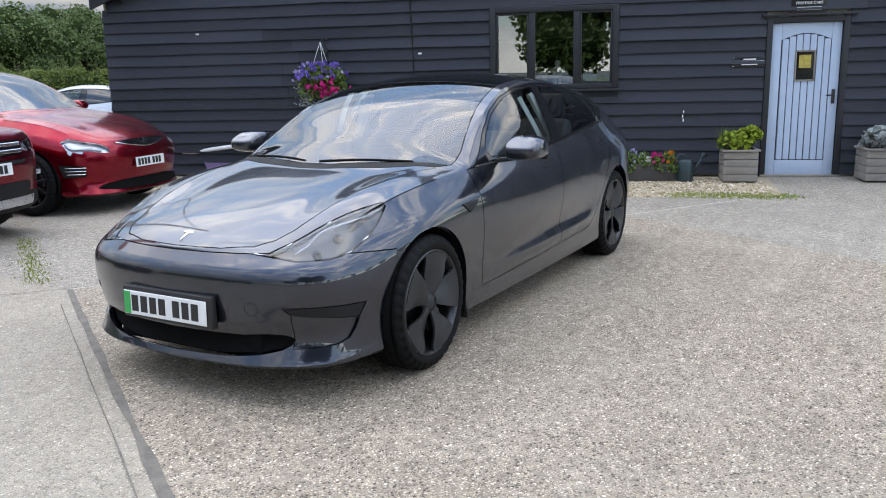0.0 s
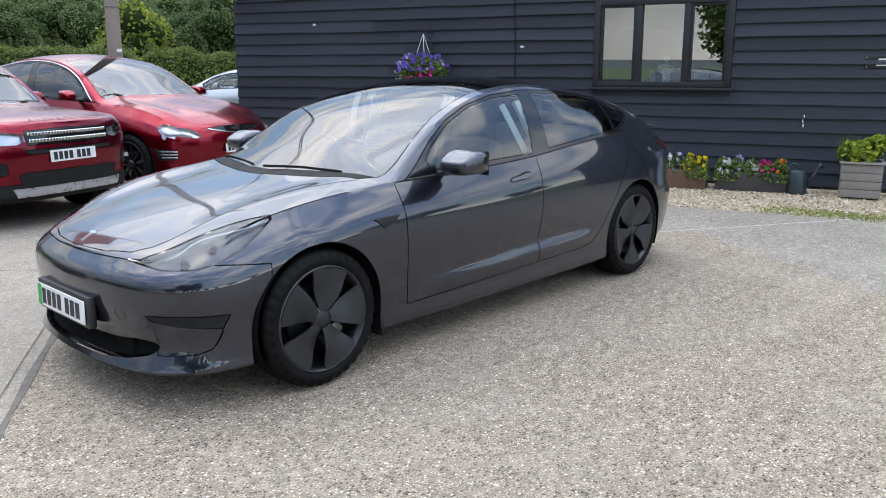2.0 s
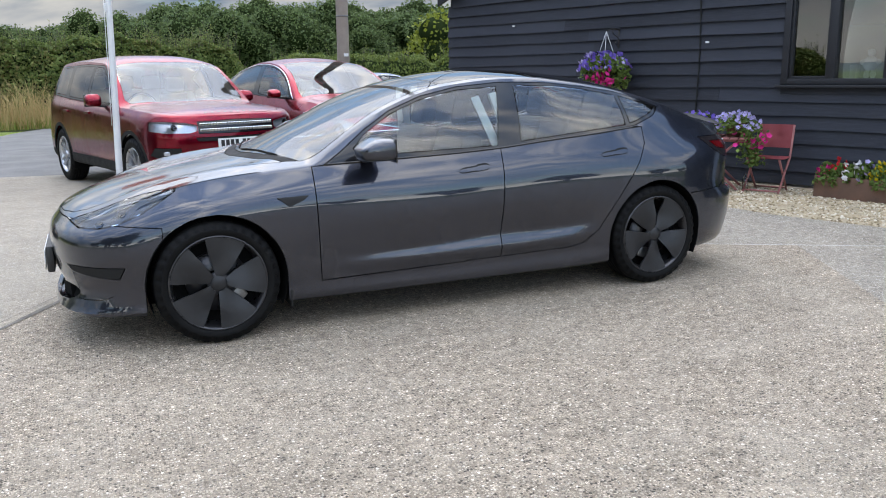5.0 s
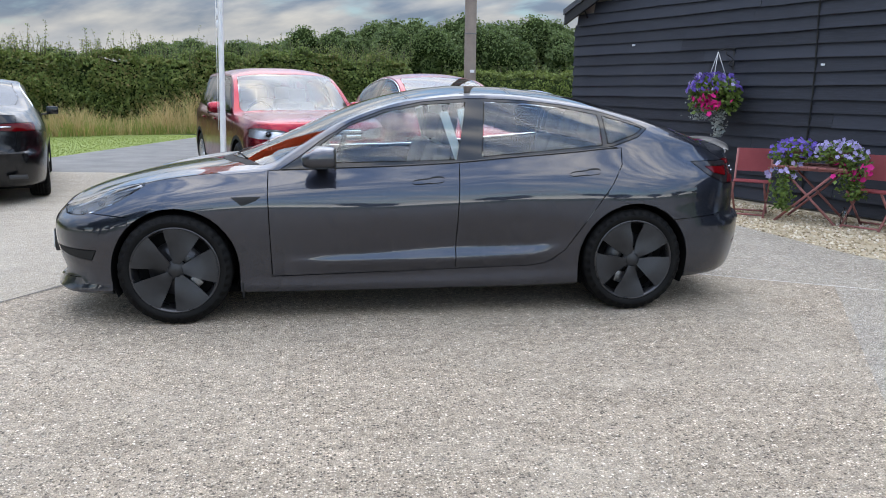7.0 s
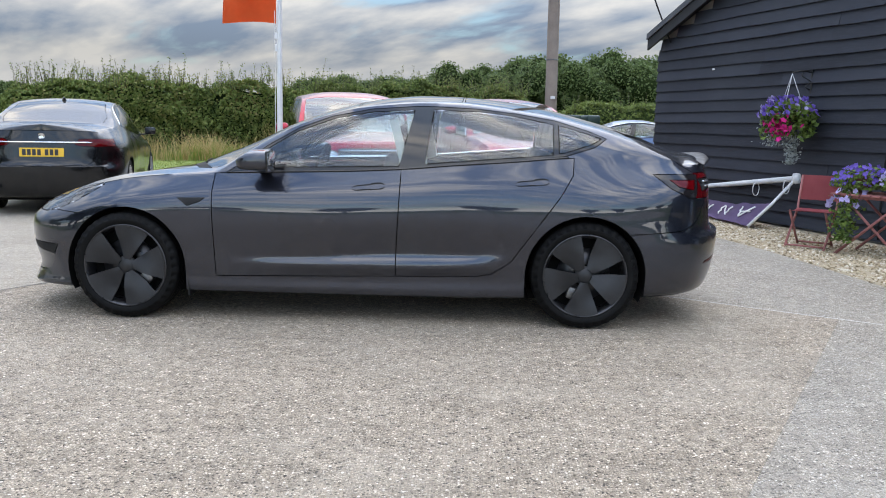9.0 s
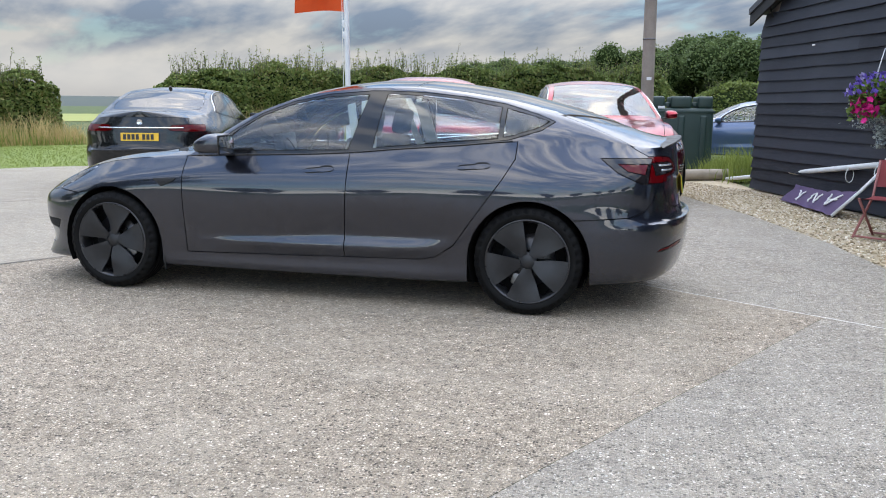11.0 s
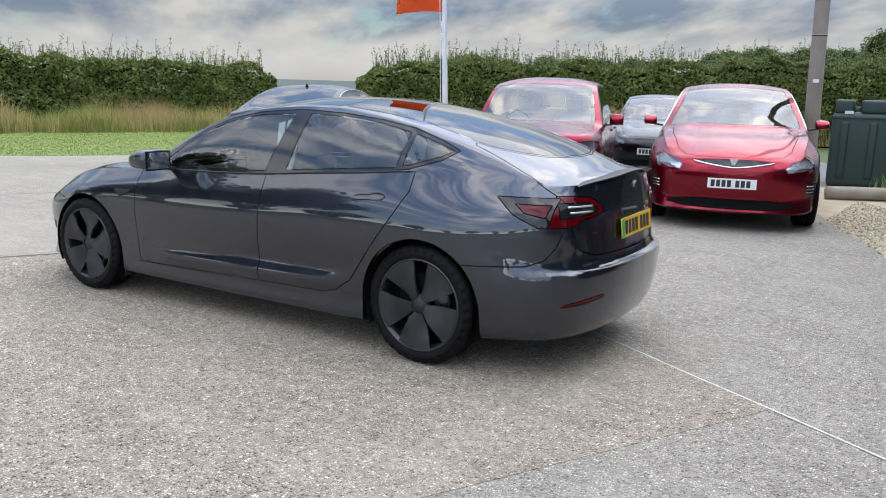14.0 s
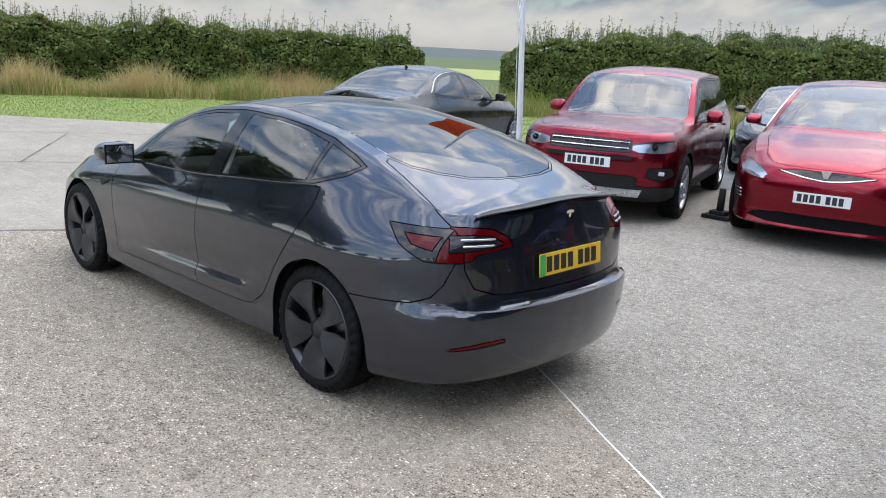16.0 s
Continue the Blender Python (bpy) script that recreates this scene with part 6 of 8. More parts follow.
        hl = part("headlamp", sh.take("headlamp", mirror=flip, lip=0.01), "glass_lamp", car, "clear headlamp with round projector")
        hl.visible_shadow = False
        inner = sh.take("headlamp", mirror=flip, lip=0.0, gap=0.0)
        for v in inner.verts:
            v.co += Vector((0.05, -0.03 * s, -0.01))
        part("lamp_bowl", inner, "lamp_white", hl, "silvery lamp bowl")
        for y in (0.69,):
            p, n = sh.at_end(y, 0.868)
            bm = bmesh.new()
            bmesh.ops.create_uvsphere(bm, u_segments=18, v_segments=10, radius=0.036)
            part("projector", bm, "lamp_black", hl, "dark round projector", at=Matrix.Translation((p.x + 0.055, s * y, 0.868)))
        p, n = sh.at_end(0.775, 0.585)
        part("fog_lamp", box((0.03, 0.12, 0.045), (p.x + 0.002, s * 0.765, 0.59), 0.012), "lamp_white", car, "slim fog lamp")
        mirror(car, -0.46, 1.02, 1.15, s, "car_red2", (0.16, 0.19, 0.165))
        for x in (-1.37, 1.37):
            part("wheel_arch_liner", arch_liner(x, 0.37, 0.404, s * 0.55, s * 0.90), "underbody", car)
        for x in (0.08, 0.98):
            p, n = sh.at_side(x, 0.99)
            part("door_handle", box((0.19, 0.03, 0.03), (x, s * (p.y + 0.012), 0.99), 0.012), "car_red2", car)
    # two bright slatted bars in the grille
    for z in (0.835, 0.898):
        for k in range(-13, 14):
            y = k * 0.033
            p, n = sh.at_end(abs(y), z)
            part("grille_slat", box((0.02, 0.030, 0.034), (p.x - 0.004, y, z), 0.006, 1), "chrome", car, smooth=False)
    # raised characters over the grille, as bars
    for k in range(9):
        y = (k - 4) * 0.078
        p, n = sh.at_top(-2.115, abs(y))
        part("character_bar", box((0.022, 0.030, 0.004), (-2.115, y, p.z + 0.001), 0.0, rot=pose(0, 0, 0, 0, -30, 0)), "steel", car, smooth=False)
    p, n = sh.at_end(0.0, 0.63)
    number_plate(car, pose(p.x - 0.010, 0, 0.68 - 0.0, 88, 0, -90), "plate_white", False)
    part("floor_pan", box((4.1, 1.5, 0.12), (0.02, 0, 0.30), 0.03), "underbody", car)
    part("bulkhead", box((0.8, 1.05, 0.5), (-1.6, 0, 0.62), 0.05), "underbody", car)
    part("luggage_well", box((0.6, 1.2, 0.5), (1.85, 0, 0.62), 0.05), "underbody", car)
    part("tailgate_glass", box((0.02, 1.1, 0.30), (2.08, 0, 1.42), 0.008, rot=pose(0, 0, 0, 0, -28, 0)), "glass_dark", car)
    cabin(car, -0.98, 1.2, 1.08, 0.84, True, "seat_pale", 0.50, ((-0.05,), (0.90,)))
    hang = wheel_kit(0.37, 0.245, 0.25, "five", "offroad")
    for x in (-1.37, 1.37):
        for s in (-1, 1):
            hang(car, x, s * 0.80, 0.37, s, 17 * x)
    sh.bm.free()
    return tagged(car, "red family off-roader with bright slatted grille", "car")


offroader()

# ---- hedges, grass, trees and the far land ----
RNG = np.random.default_rng(7)


def leafy(name, lush, dark, gloss=0.45, dry=None):
    m = material(name, lush, max(gloss, 0.6), 0.0, Specular_IOR_Level=0.2)
    n = Nodes(m)
    geo = n.add("NewGeometry")
    r = geo.outputs["Random Per Island"]
    big = n.noise(n.coords(own=False), 0.9, 4)
    c = n.mix(r, dark, lush)
    c = n.mix(n.span(big, 0.38, 0.66, 0, 0.6), c, lush)
    if dry:
        c = n.mix(n.math("MULTIPLY", n.span(r, 0.55, 0.95), n.span(big, 0.4, 0.6)), c, dry)
    n.color(c)
    tr = n.add("BsdfTranslucent")
    n.link(c, tr.inputs[0])
    mx = n.add("MixShader")
    mx.inputs[0].default_value = 0.28
    out = next(k for k in n.t.nodes if k.bl_idname == "ShaderNodeOutputMaterial")
    n.link(n.bsdf.outputs[0], mx.inputs[1]), n.link(tr.outputs[0], mx.inputs[2]), n.link(mx.outputs[0], out.inputs[0])
    return m


M["hedge"] = leafy("hedge_leaves", (0.21, 0.27, 0.078), (0.055, 0.088, 0.026), 0.5, (0.24, 0.20, 0.085))
M["hedge_pale"] = leafy("bramble_leaves", (0.19, 0.235, 0.065), (0.06, 0.09, 0.025))
M["wood"] = leafy("oak_leaves", (0.13, 0.18, 0.066), (0.048, 0.076, 0.032))
M["bright_tree"] = leafy("lime_leaves", (0.24, 0.27, 0.04), (0.11, 0.14, 0.025))
M["dry_grass"] = leafy("dry_grass_stems", (0.62, 0.46, 0.23), (0.30, 0.26, 0.10), 0.7, (0.50, 0.32, 0.16))
M["grass"] = leafy("grass_blades", (0.25, 0.30, 0.075), (0.18, 0.23, 0.055), 0.7)
M["lawn_blade"] = leafy("mown_blades", (0.23, 0.285, 0.075), (0.19, 0.24, 0.060), 0.7)
M["bark"] = mottled("bark", (0.09, 0.075, 0.06), (0.05, 0.042, 0.035), 6, (0.85, 1.0), 0.5, 40)
M["hill"] = mottled("hazy_fields", (0.05, 0.065, 0.055), (0.07, 0.085, 0.07), 0.02, (0.9, 1.0), 0, own=False)
M["field"] = mottled("stubble_field", (0.30, 0.30, 0.09), (0.22, 0.26, 0.07), 0.05, (0.9, 1.0), 0.2, 3, own=False)
# near-black green for added cores that stand in for shade between leaves
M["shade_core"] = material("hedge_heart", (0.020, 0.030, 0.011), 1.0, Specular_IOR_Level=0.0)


def leaf_mesh(name, places, size, mat, up=0.3, long=1.0, seed=0):
    """Bent leaves at places, each turned its own way. size: (least, most) length."""
    rng = np.random.default_rng(seed + 11)
    n = len(places)
    a = rng.normal(size=(n, 3))
    a[:, 2] = a[:, 2] * 0.6 + up
    a /= np.linalg.norm(a, axis=1)[:, None]
    b = np.cross(a, rng.normal(size=(n, 3)))
    b /= np.linalg.norm(b, axis=1)[:, None] + 1e-9
    c = np.cross(a, b)
    L = rng.uniform(*size, size=(n, 1))
    w = L * 0.36 / long
    p = np.asarray(places)
    v = np.stack([p - a * L / 2, p + b * w + c * L * 0.10, p + a * L / 2, p - b * w + c * L * 0.10], 1).reshape(-1, 3)
    me = bpy.data.meshes.new(name)
    f = np.arange(n * 4).reshape(-1, 4)
    tri = np.concatenate([f[:, [0, 1, 2]], f[:, [0, 2, 3]]], 1).reshape(-1, 3)
    me.vertices.add(n * 4), me.vertices.foreach_set("co", v.ravel())
    me.loops.add(n * 6), me.loops.foreach_set("vertex_index", tri.ravel().astype(np.int32))
    me.polygons.add(n * 2), me.polygons.foreach_set("loop_start", np.arange(0, n * 6, 3, dtype=np.int32))
    me.update(), me.validate()
    me.materials.append(M[mat])
    return me


def blades(name, places, height, mat, width=0.006, lean=0.25, seed=0):
    """Grass: a thin bent blade of two faces at each place."""
    rng = np.random.default_rng(seed + 5)
    n = len(places)
    p = np.asarray(places, float)
    ang = rng.uniform(0, 2 * np.pi, n)
    side = np.stack([np.cos(ang), np.sin(ang), 0 * ang], 1) * rng.uniform(0.6, 1.4, (n, 1)) * width
    h = rng.uniform(*height, size=(n, 1))
    if height[1] > 0.5:
        h *= np.array([[0.72 + 0.9 * max(-0.3, noise.noise(Vector((q[0] * 0.5, q[1] * 0.5, seed))))] for q in p])
    tip = np.concatenate([rng.normal(0, lean, (n, 2)) * h, h], 1)
    mid = tip * 0.55
    mid[:, :2] *= 0.5
    v = np.stack([p - side, p + side, p + mid + side * 0.7, p + mid - side * 0.7, p + tip], 1).reshape(-1, 3)
    f = np.arange(n)[:, None] * 5
    tri = np.concatenate([f + [0, 1, 2], f + [0, 2, 3], f + [3, 2, 4]], 1).reshape(-1, 3)
    me = bpy.data.meshes.new(name)
    me.vertices.add(n * 5), me.vertices.foreach_set("co", v.ravel())
    me.loops.add(n * 9), me.loops.foreach_set("vertex_index", tri.ravel().astype(np.int32))
    me.polygons.add(n * 3), me.polygons.foreach_set("loop_start", np.arange(0, n * 9, 3, dtype=np.int32))
    me.update(), me.validate()
    me.materials.append(M[mat])
    return me


def lumps(x, y, z, f=1.0):
    return noise.noise(Vector((x * f, y * f, z * f)))


def hedge(name, line, height, depth, count, mat, label, seed, sprays=60):
    """A clipped-once hedge along a line: a dark core painted as inner shade, a thick coat of leaves with an uneven top,
    and long shoots.
    """
    rng = np.random.default_rng(seed)
    pts = smooth_line(line, 200)
    seg = np.linalg.norm(np.diff(pts, axis=0), axis=1)
    s = np.r_[0, np.cumsum(seg)]
    tang = np.gradient(pts, axis=0)
    tang /= np.linalg.norm(tang, axis=1)[:, None]
    root = empty(name)

    def spot(t):
        p = np.array([np.interp(t, s, pts[:, 0]), np.interp(t, s, pts[:, 1])])
        i = min(int(np.searchsorted(s, t)), 199)
        return p, np.array([-tang[i, 1], tang[i, 0]])

    def top(x, y):
        return height * (1 + 0.15 * lumps(x, y, 3, 0.55) + 0.13 * lumps(x, y, 9, 1.6))

    # added core sheet, coloured dark as the shade behind the leaf coat
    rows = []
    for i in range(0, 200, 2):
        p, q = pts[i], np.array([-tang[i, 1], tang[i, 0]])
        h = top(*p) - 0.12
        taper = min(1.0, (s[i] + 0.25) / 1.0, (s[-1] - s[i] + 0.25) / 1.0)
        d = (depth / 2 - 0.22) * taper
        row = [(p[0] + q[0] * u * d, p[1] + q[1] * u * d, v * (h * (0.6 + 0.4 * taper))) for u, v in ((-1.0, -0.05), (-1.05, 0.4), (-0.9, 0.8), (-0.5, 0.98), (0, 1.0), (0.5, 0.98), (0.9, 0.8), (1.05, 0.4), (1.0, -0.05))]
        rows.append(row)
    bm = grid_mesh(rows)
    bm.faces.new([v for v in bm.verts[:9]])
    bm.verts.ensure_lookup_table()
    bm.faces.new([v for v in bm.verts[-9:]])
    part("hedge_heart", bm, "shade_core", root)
    places = []
    for _ in range(count):
        t = rng.uniform(0, s[-1])
        p, q = spot(t)
        h = top(*p)
        a = rng.uniform(-1, 1)
        # on the coat: a rounded section, thicker and thinner in clumps
        th = rng.uniform(0, 1)
        if th < 0.36:
            u, z = -1, rng.uniform(0.02, 0.95)
        elif th < 0.72:
            u, z = 1, rng.uniform(0.02, 0.95)
        else:
            u, z = rng.uniform(-0.9, 0.9), 1.0
        clump = lumps(p[0] + q[0] * u, p[1] + q[1] * u, z * h, 1.5) * 0.28 + lumps(p[0], p[1] + u, z * h, 4.0) * 0.13
        taper = min(1.0, (t + 0.25) / 1.0, (s[-1] - t + 0.25) / 1.0)
        r = 1 + clump * 1.3 - 0.16 * rng.random() ** 2
        off = u * (depth / 2) * r * taper * (1.05 - 0.35 * max(0, z - 0.6))
        zz = z * h * (0.62 + 0.38 * taper) + (clump * 0.7 + 0.05 if z > 0.9 else 0) + rng.normal(0, 0.03)
        places.append((p[0] + q[0] * off + tang[0, 0] * 0, p[1] + q[1] * off, max(zz, 0.03)))
    share("leaves", leaf_mesh(name, places, (0.055, 0.135), mat, 0.25, 1.0, seed), root)
    # long unclipped shoots
    places = []
    bm = bmesh.new()
    for _ in range(sprays):
        t = rng.uniform(0.5, s[-1] - 0.5)
        p, q = spot(t)
        x, y = p + q * rng.uniform(-0.5, 0.3) * depth
        h, ln = top(x, y) - 0.1, rng.uniform(0.2, 0.7) * (1.5 if rng.random() < 0.12 else 1)
        dx, dy = rng.normal(0, 0.16, 2)
        tube([(x, y, h), (x + dx * ln * 0.5, y + dy * ln * 0.5, h + ln * 0.55), (x + dx * ln, y + dy * ln, h + ln)], [0.007, 0.005, 0.003], 4, bm)
        for _ in range(int(ln * 34)):
            k = rng.uniform(0, 1)
            places.append((x + dx * ln * k + rng.normal(0, 0.035), y + dy * ln * k + rng.normal(0, 0.035), h + ln * k))
    part("shoots", bm, "bark", root)
    share("shoot_leaves", leaf_mesh(name, places, (0.035, 0.075), mat, 0.5, 1.2, seed + 1), root)
    return tagged(root, label, "hedge", kind="stuff")


hedge("hedge", [(-23.6, 3.8), (-22.6, 6.0), (-19.4, 13.3), (-16.4, 17.3)], 1.98, 1.9, 80000, "hedge", "tall green field hedge with shaggy shoots along the lawn", 3, 620)
hedge("hedge", [(-13.3, 17.9), (-8.6, 21.4), (-3.2, 24.0), (3.5, 25.2)], 2.35, 1.9, 105000, "hedge", "tall green field hedge with shaggy shoots beyond the cars", 5, 850)
hedge("hedge", [(3.5, 25.2), (10, 25.0), (18, 21.5), (26, 15)], 1.9, 2.2, 50000, "hedge_pale", "yellow-green bramble hedge behind the barn", 8, 330)


def strip_places(line, width, count, seed, offset=0.0, z=0.0):
    rng = np.random.default_rng(seed)
    pts = smooth_line(line, 120)
    tang = np.gradient(pts, axis=0)
    tang /= np.linalg.norm(tang, axis=1)[:, None]
    out = []
    while len(out) < count:
        i = rng.integers(0, 120)
        q = np.array([-tang[i, 1], tang[i, 0]])
        p = pts[i] + tang[i] * rng.uniform(-0.25, 0.25) + q * (offset + rng.uniform(-0.5, 0.5) * width)
        if lumps(p[0], p[1], 2, 0.5) + 0.45 > rng.random() * 0.9:
            out.append((p[0], p[1], z))
    return out


FOOT_W = [(-22.3, 3.4), (-21.0, 6.2), (-17.9, 13.0), (-15.4, 16.6)]
FOOT_E = [(-12.6, 16.9), (-7.9, 20.2), (-2.7, 22.7), (3.6, 23.9)]
for line, n, k in ((FOOT_W, 14000, 21), (FOOT_E, 13000, 22)):
    tagged(share("long_grass", blades("long_grass", strip_places(line, 2.8, n, k), (0.3, 1.25), "dry_grass", 0.009, 0.34, k)), "tall straw-coloured dry grass at the hedge foot", "grass", kind="stuff")
    tagged(share("rough_grass", blades("rough_grass", strip_places(line, 3.0, n * 2 // 3, k + 4), (0.25, 0.85), "grass", 0.012, 0.4, k + 4)), "rough green grass at the hedge foot", "grass", kind="stuff")


def lawn_places(poly, count, seed):
    rng = np.random.default_rng(seed)
    xs, ys = [p[0] for p in poly], [p[1] for p in poly]
    out = []
    while len(out) < count:
        x, y = rng.uniform(min(xs), max(xs)), rng.uniform(min(ys), max(ys))
        if inside(poly, x, y):
            out.append((x, y, -0.008))
    return out


LAWN = [(-14.3, 2.3), (-11.4, 5.2), (-9.4, 8.1), (-7.4, 9.6), (-5.9, 11.5), (-3.7, 20), (-12, 17), (-17.2, 12.5), (-20, 5), (-22, -4), (-18, -6)]
tagged(share("lawn_grass", blades("lawn_grass", lawn_places(LAWN, 42000, 31), (0.012, 0.032), "lawn_blade", 0.010, 0.4, 31)), "short mown green grass of the lawn", "grass", kind="stuff")


def crown_places(rng, radius, height, base, count, lobes=9):
    """Places on the outside of several overlapping boughs, so that the outline is uneven and has gaps."""
    mids = [(0, 0, base + height * 0.55, 0.62)]
    for k in range(lobes):
        a = 2 * math.pi * k / lobes + rng.uniform(-0.4, 0.4)
        r = radius * rng.uniform(0.45, 0.72)
        mids.append((r * math.cos(a), r * math.sin(a), base + height * rng.uniform(0.22, 0.80), rng.uniform(0.34, 0.55)))
    out = []
    for _ in range(count):
        x, y, z, k = mids[rng.integers(0, len(mids))]
        d = rng.normal(size=3)
        d /= np.linalg.norm(d)
        q = k * radius * (0.72 + 0.35 * rng.random())
        out.append((x + d[0] * q, y + d[1] * q, max(z + d[2] * q * 0.9, base * 0.7)))
    return out, mids


def tree_kind(seed, radius, height, base, mat, count=7500, leaf=(0.18, 0.36)):
    rng = np.random.default_rng(seed)
    places, mids = crown_places(rng, radius, height, base, count)
    crown = leaf_mesh("crown", places, leaf, mat, 0.2, 0.8, seed)
    bm = bmesh.new()
    tube([(0, 0, -0.2), (0.05, 0.02, base * 0.6), (0, 0.05, base + height * 0.35)], [radius * 0.085, radius * 0.06, radius * 0.03], 8, bm)
    for x, y, z, k in mids[1:]:
        tube([(0, 0, base * 0.8), (x * 0.5, y * 0.5, (z + base) * 0.5), (x, y, z)], [radius * 0.04, radius * 0.025, radius * 0.01], 5, bm)
    trunk = to_mesh(bm, "trunk")
    trunk.materials.append(M["bark"])
    # dark balls added inside the boughs, their colour standing for the crown's shade
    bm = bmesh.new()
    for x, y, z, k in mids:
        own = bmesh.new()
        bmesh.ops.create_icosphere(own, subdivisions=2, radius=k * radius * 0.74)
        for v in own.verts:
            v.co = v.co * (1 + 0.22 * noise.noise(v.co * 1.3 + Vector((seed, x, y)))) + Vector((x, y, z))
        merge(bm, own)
    shade_balls = to_mesh(bm, "crown_inner_shade")
    shade_balls.materials.append(M["shade_core"])
    return crown, trunk, shade_balls


def plant_tree(kind, x, y, size, turn, label, group=""):
    root = empty("tree", Matrix.Translation((x, y, -0.1)) @ Matrix.Rotation(turn, 4, "Z") @ Matrix.Diagonal((size, size, size, 1)))
    crown, trunk, shade_balls = kind
    share("crown", crown, root), share("trunk", trunk, root), share("crown_shade", shade_balls, root)
    return tagged(root, label, "tree", group)


OAKS = [tree_kind(40 + k, 3.4 + 0.3 * k, 6.2 + 0.5 * k, 1.6, "wood") for k in range(4)]
_rng = np.random.default_rng(77)
# the wood on the rise behind the barn
for k in range(230):
    az = radians(_rng.uniform(36, 102))
    far = _rng.uniform(92, 128)
    size = _rng.uniform(0.86, 1.10) * (1.12 if az < radians(86) else 0.95 if az < radians(91) else 0.78) * (far / 105)
    plant_tree(OAKS[k % 4], far * math.cos(az), far * math.sin(az), size, _rng.uniform(0, 6.28), "broad dark green oak in a distant wood", "trees of the far wood")
# scattered hedgerow trees, smaller and further
for k in range(30):
    az = radians(_rng.uniform(99, 122))
    far = _rng.uniform(120, 165)
    plant_tree(OAKS[k % 4], far * math.cos(az), far * math.sin(az), _rng.uniform(0.62, 0.9), _rng.uniform(0, 6.28), "small dark hedgerow tree far off", "far hedgerow trees")
# behind the camera: trees that the cars' flanks mirror
for k in range(16):
    az = radians(205 + 9.5 * k + _rng.uniform(-3, 3))
    far = _rng.uniform(58, 84)
    plant_tree(OAKS[k % 4], far * math.cos(az), far * math.sin(az), _rng.uniform(0.6, 0.95), _rng.uniform(0, 6.28), "broad dark green tree beyond the yard", "trees round the yard")
for x, y, size in ((-17.4, -14.0, 1.3), (-20.0, -20.5, 1.15), (-22.0, -15.5, 1.1), (-24.5, -8.5, 0.85)):
    plant_tree(OAKS[int(size * 100) % 4], x, y, size, x, "tall dark green tree beyond the open yard", "trees round the yard")
plant_tree(tree_kind(61, 2.3, 4.6, 0.7, "bright_tree", 2600, (0.14, 0.30)), 13.1, 30.2, 0.82, 0.4, "bright yellow-green young tree behind the barn")


def hills():
    bm = bmesh.new()
    rows = []
    for k in range(121):
        a = 2 * math.pi * k / 120
        row = []
        for r, h in ((330, 0.0), (420, 2 + 2.5 * lumps(math.cos(a) * 3, math.sin(a) * 3, 1)), (560, 4.5 + 4 * lumps(math.cos(a) * 2, math.sin(a) * 2, 5))):
            row.append((r * math.cos(a), r * math.sin(a), h - 0.1))
        rows.append(row)
    grid_mesh(rows, bm)
    return tagged(part("backdrop_hills", bm, "hill"), "low hazy hills on the horizon", "hills", kind="structure")


hills()
bm = bmesh.new()
bm.faces.new([bm.verts.new(p) for p in ((-80, 60, -0.03), (-30, 110, -0.03), (-20, 60, -0.03), (-40, 40, -0.03))])
for f in bm.faces:
    if f.normal.z < 0:
        f.normal_flip()
tagged(part("ground_field", bm, "field", smooth=False, sharp=0), "pale yellow-green field beyond the hedge gap", "field", kind="structure")


# ---- poles, tank, log ----
M["pole_wood"] = mottled("weathered_pole", (0.20, 0.16, 0.135), (0.29, 0.245, 0.21), 2.5, (0.8, 0.95), 0.4, 30)
M["white_metal"] = mottled("white_coated_metal", (0.72, 0.73, 0.74), (0.62, 0.63, 0.64), 5, (0.35, 0.5), 0.03, 100)
M["orange_cloth"] = mottled("orange_flag_cloth", (0.72, 0.13, 0.03), (0.60, 0.10, 0.025), 3, (0.75, 0.9), 0.1, 200)
M["green_tank"] = mottled("dark_green_plastic", (0.010, 0.030, 0.026), (0.016, 0.040, 0.035), 2, (0.4, 0.55), 0.08, 40)
M["pale_log"] = mottled("bleached_log", (0.36, 0.31, 0.25), (0.26, 0.22, 0.17), 3, (0.85, 1.0), 0.4, 30)


def utility_pole():
    root = empty("utility_pole", pose(2.19, 8.77, 0))
    n = 14
    pts = [(-0.011 * z, -0.057 * z, z) for z in np.linspace(-0.1, 8.6, n)]
    part("pole", tube(pts, [0.112 - 0.030 * k / (n - 1) for k in range(n)], 18), "pole_wood", root)
    for z in (2.4, 5.2):
        part("pole_band", lathe([(0.100, -0.012), (0.107, -0.012), (0.107, 0.012), (0.100, 0.012)], 18, close=True), "steel", root, at=pose(-0.011 * z, -0.057 * z, z))
    part("tag", box((0.08, 0.01, 0.05), (0.0, -0.108 - 0.057 * 1.75, 1.75), 0.003), "white_metal", root, "small pale tag on the pole")
    for y, z in ((0.12, 8.2), (-0.12, 8.0)):
        a, b = Vector((-0.09, -0.45 + y, z)), Vector((1.75, -1.2, 2.62))
        pts = []
        for t in np.linspace(0, 1, 12):
            p = a.lerp(b, t)
            p.z -= 0.5 * math.sin(math.pi * t) * 0.5
            pts.append(p)
        part("cable", tube(pts, 0.012, 6), "matt_black", root, "black overhead cable")
    return tagged(root, "weathered wooden utility pole beside the oil tank", "pole")


utility_pole()


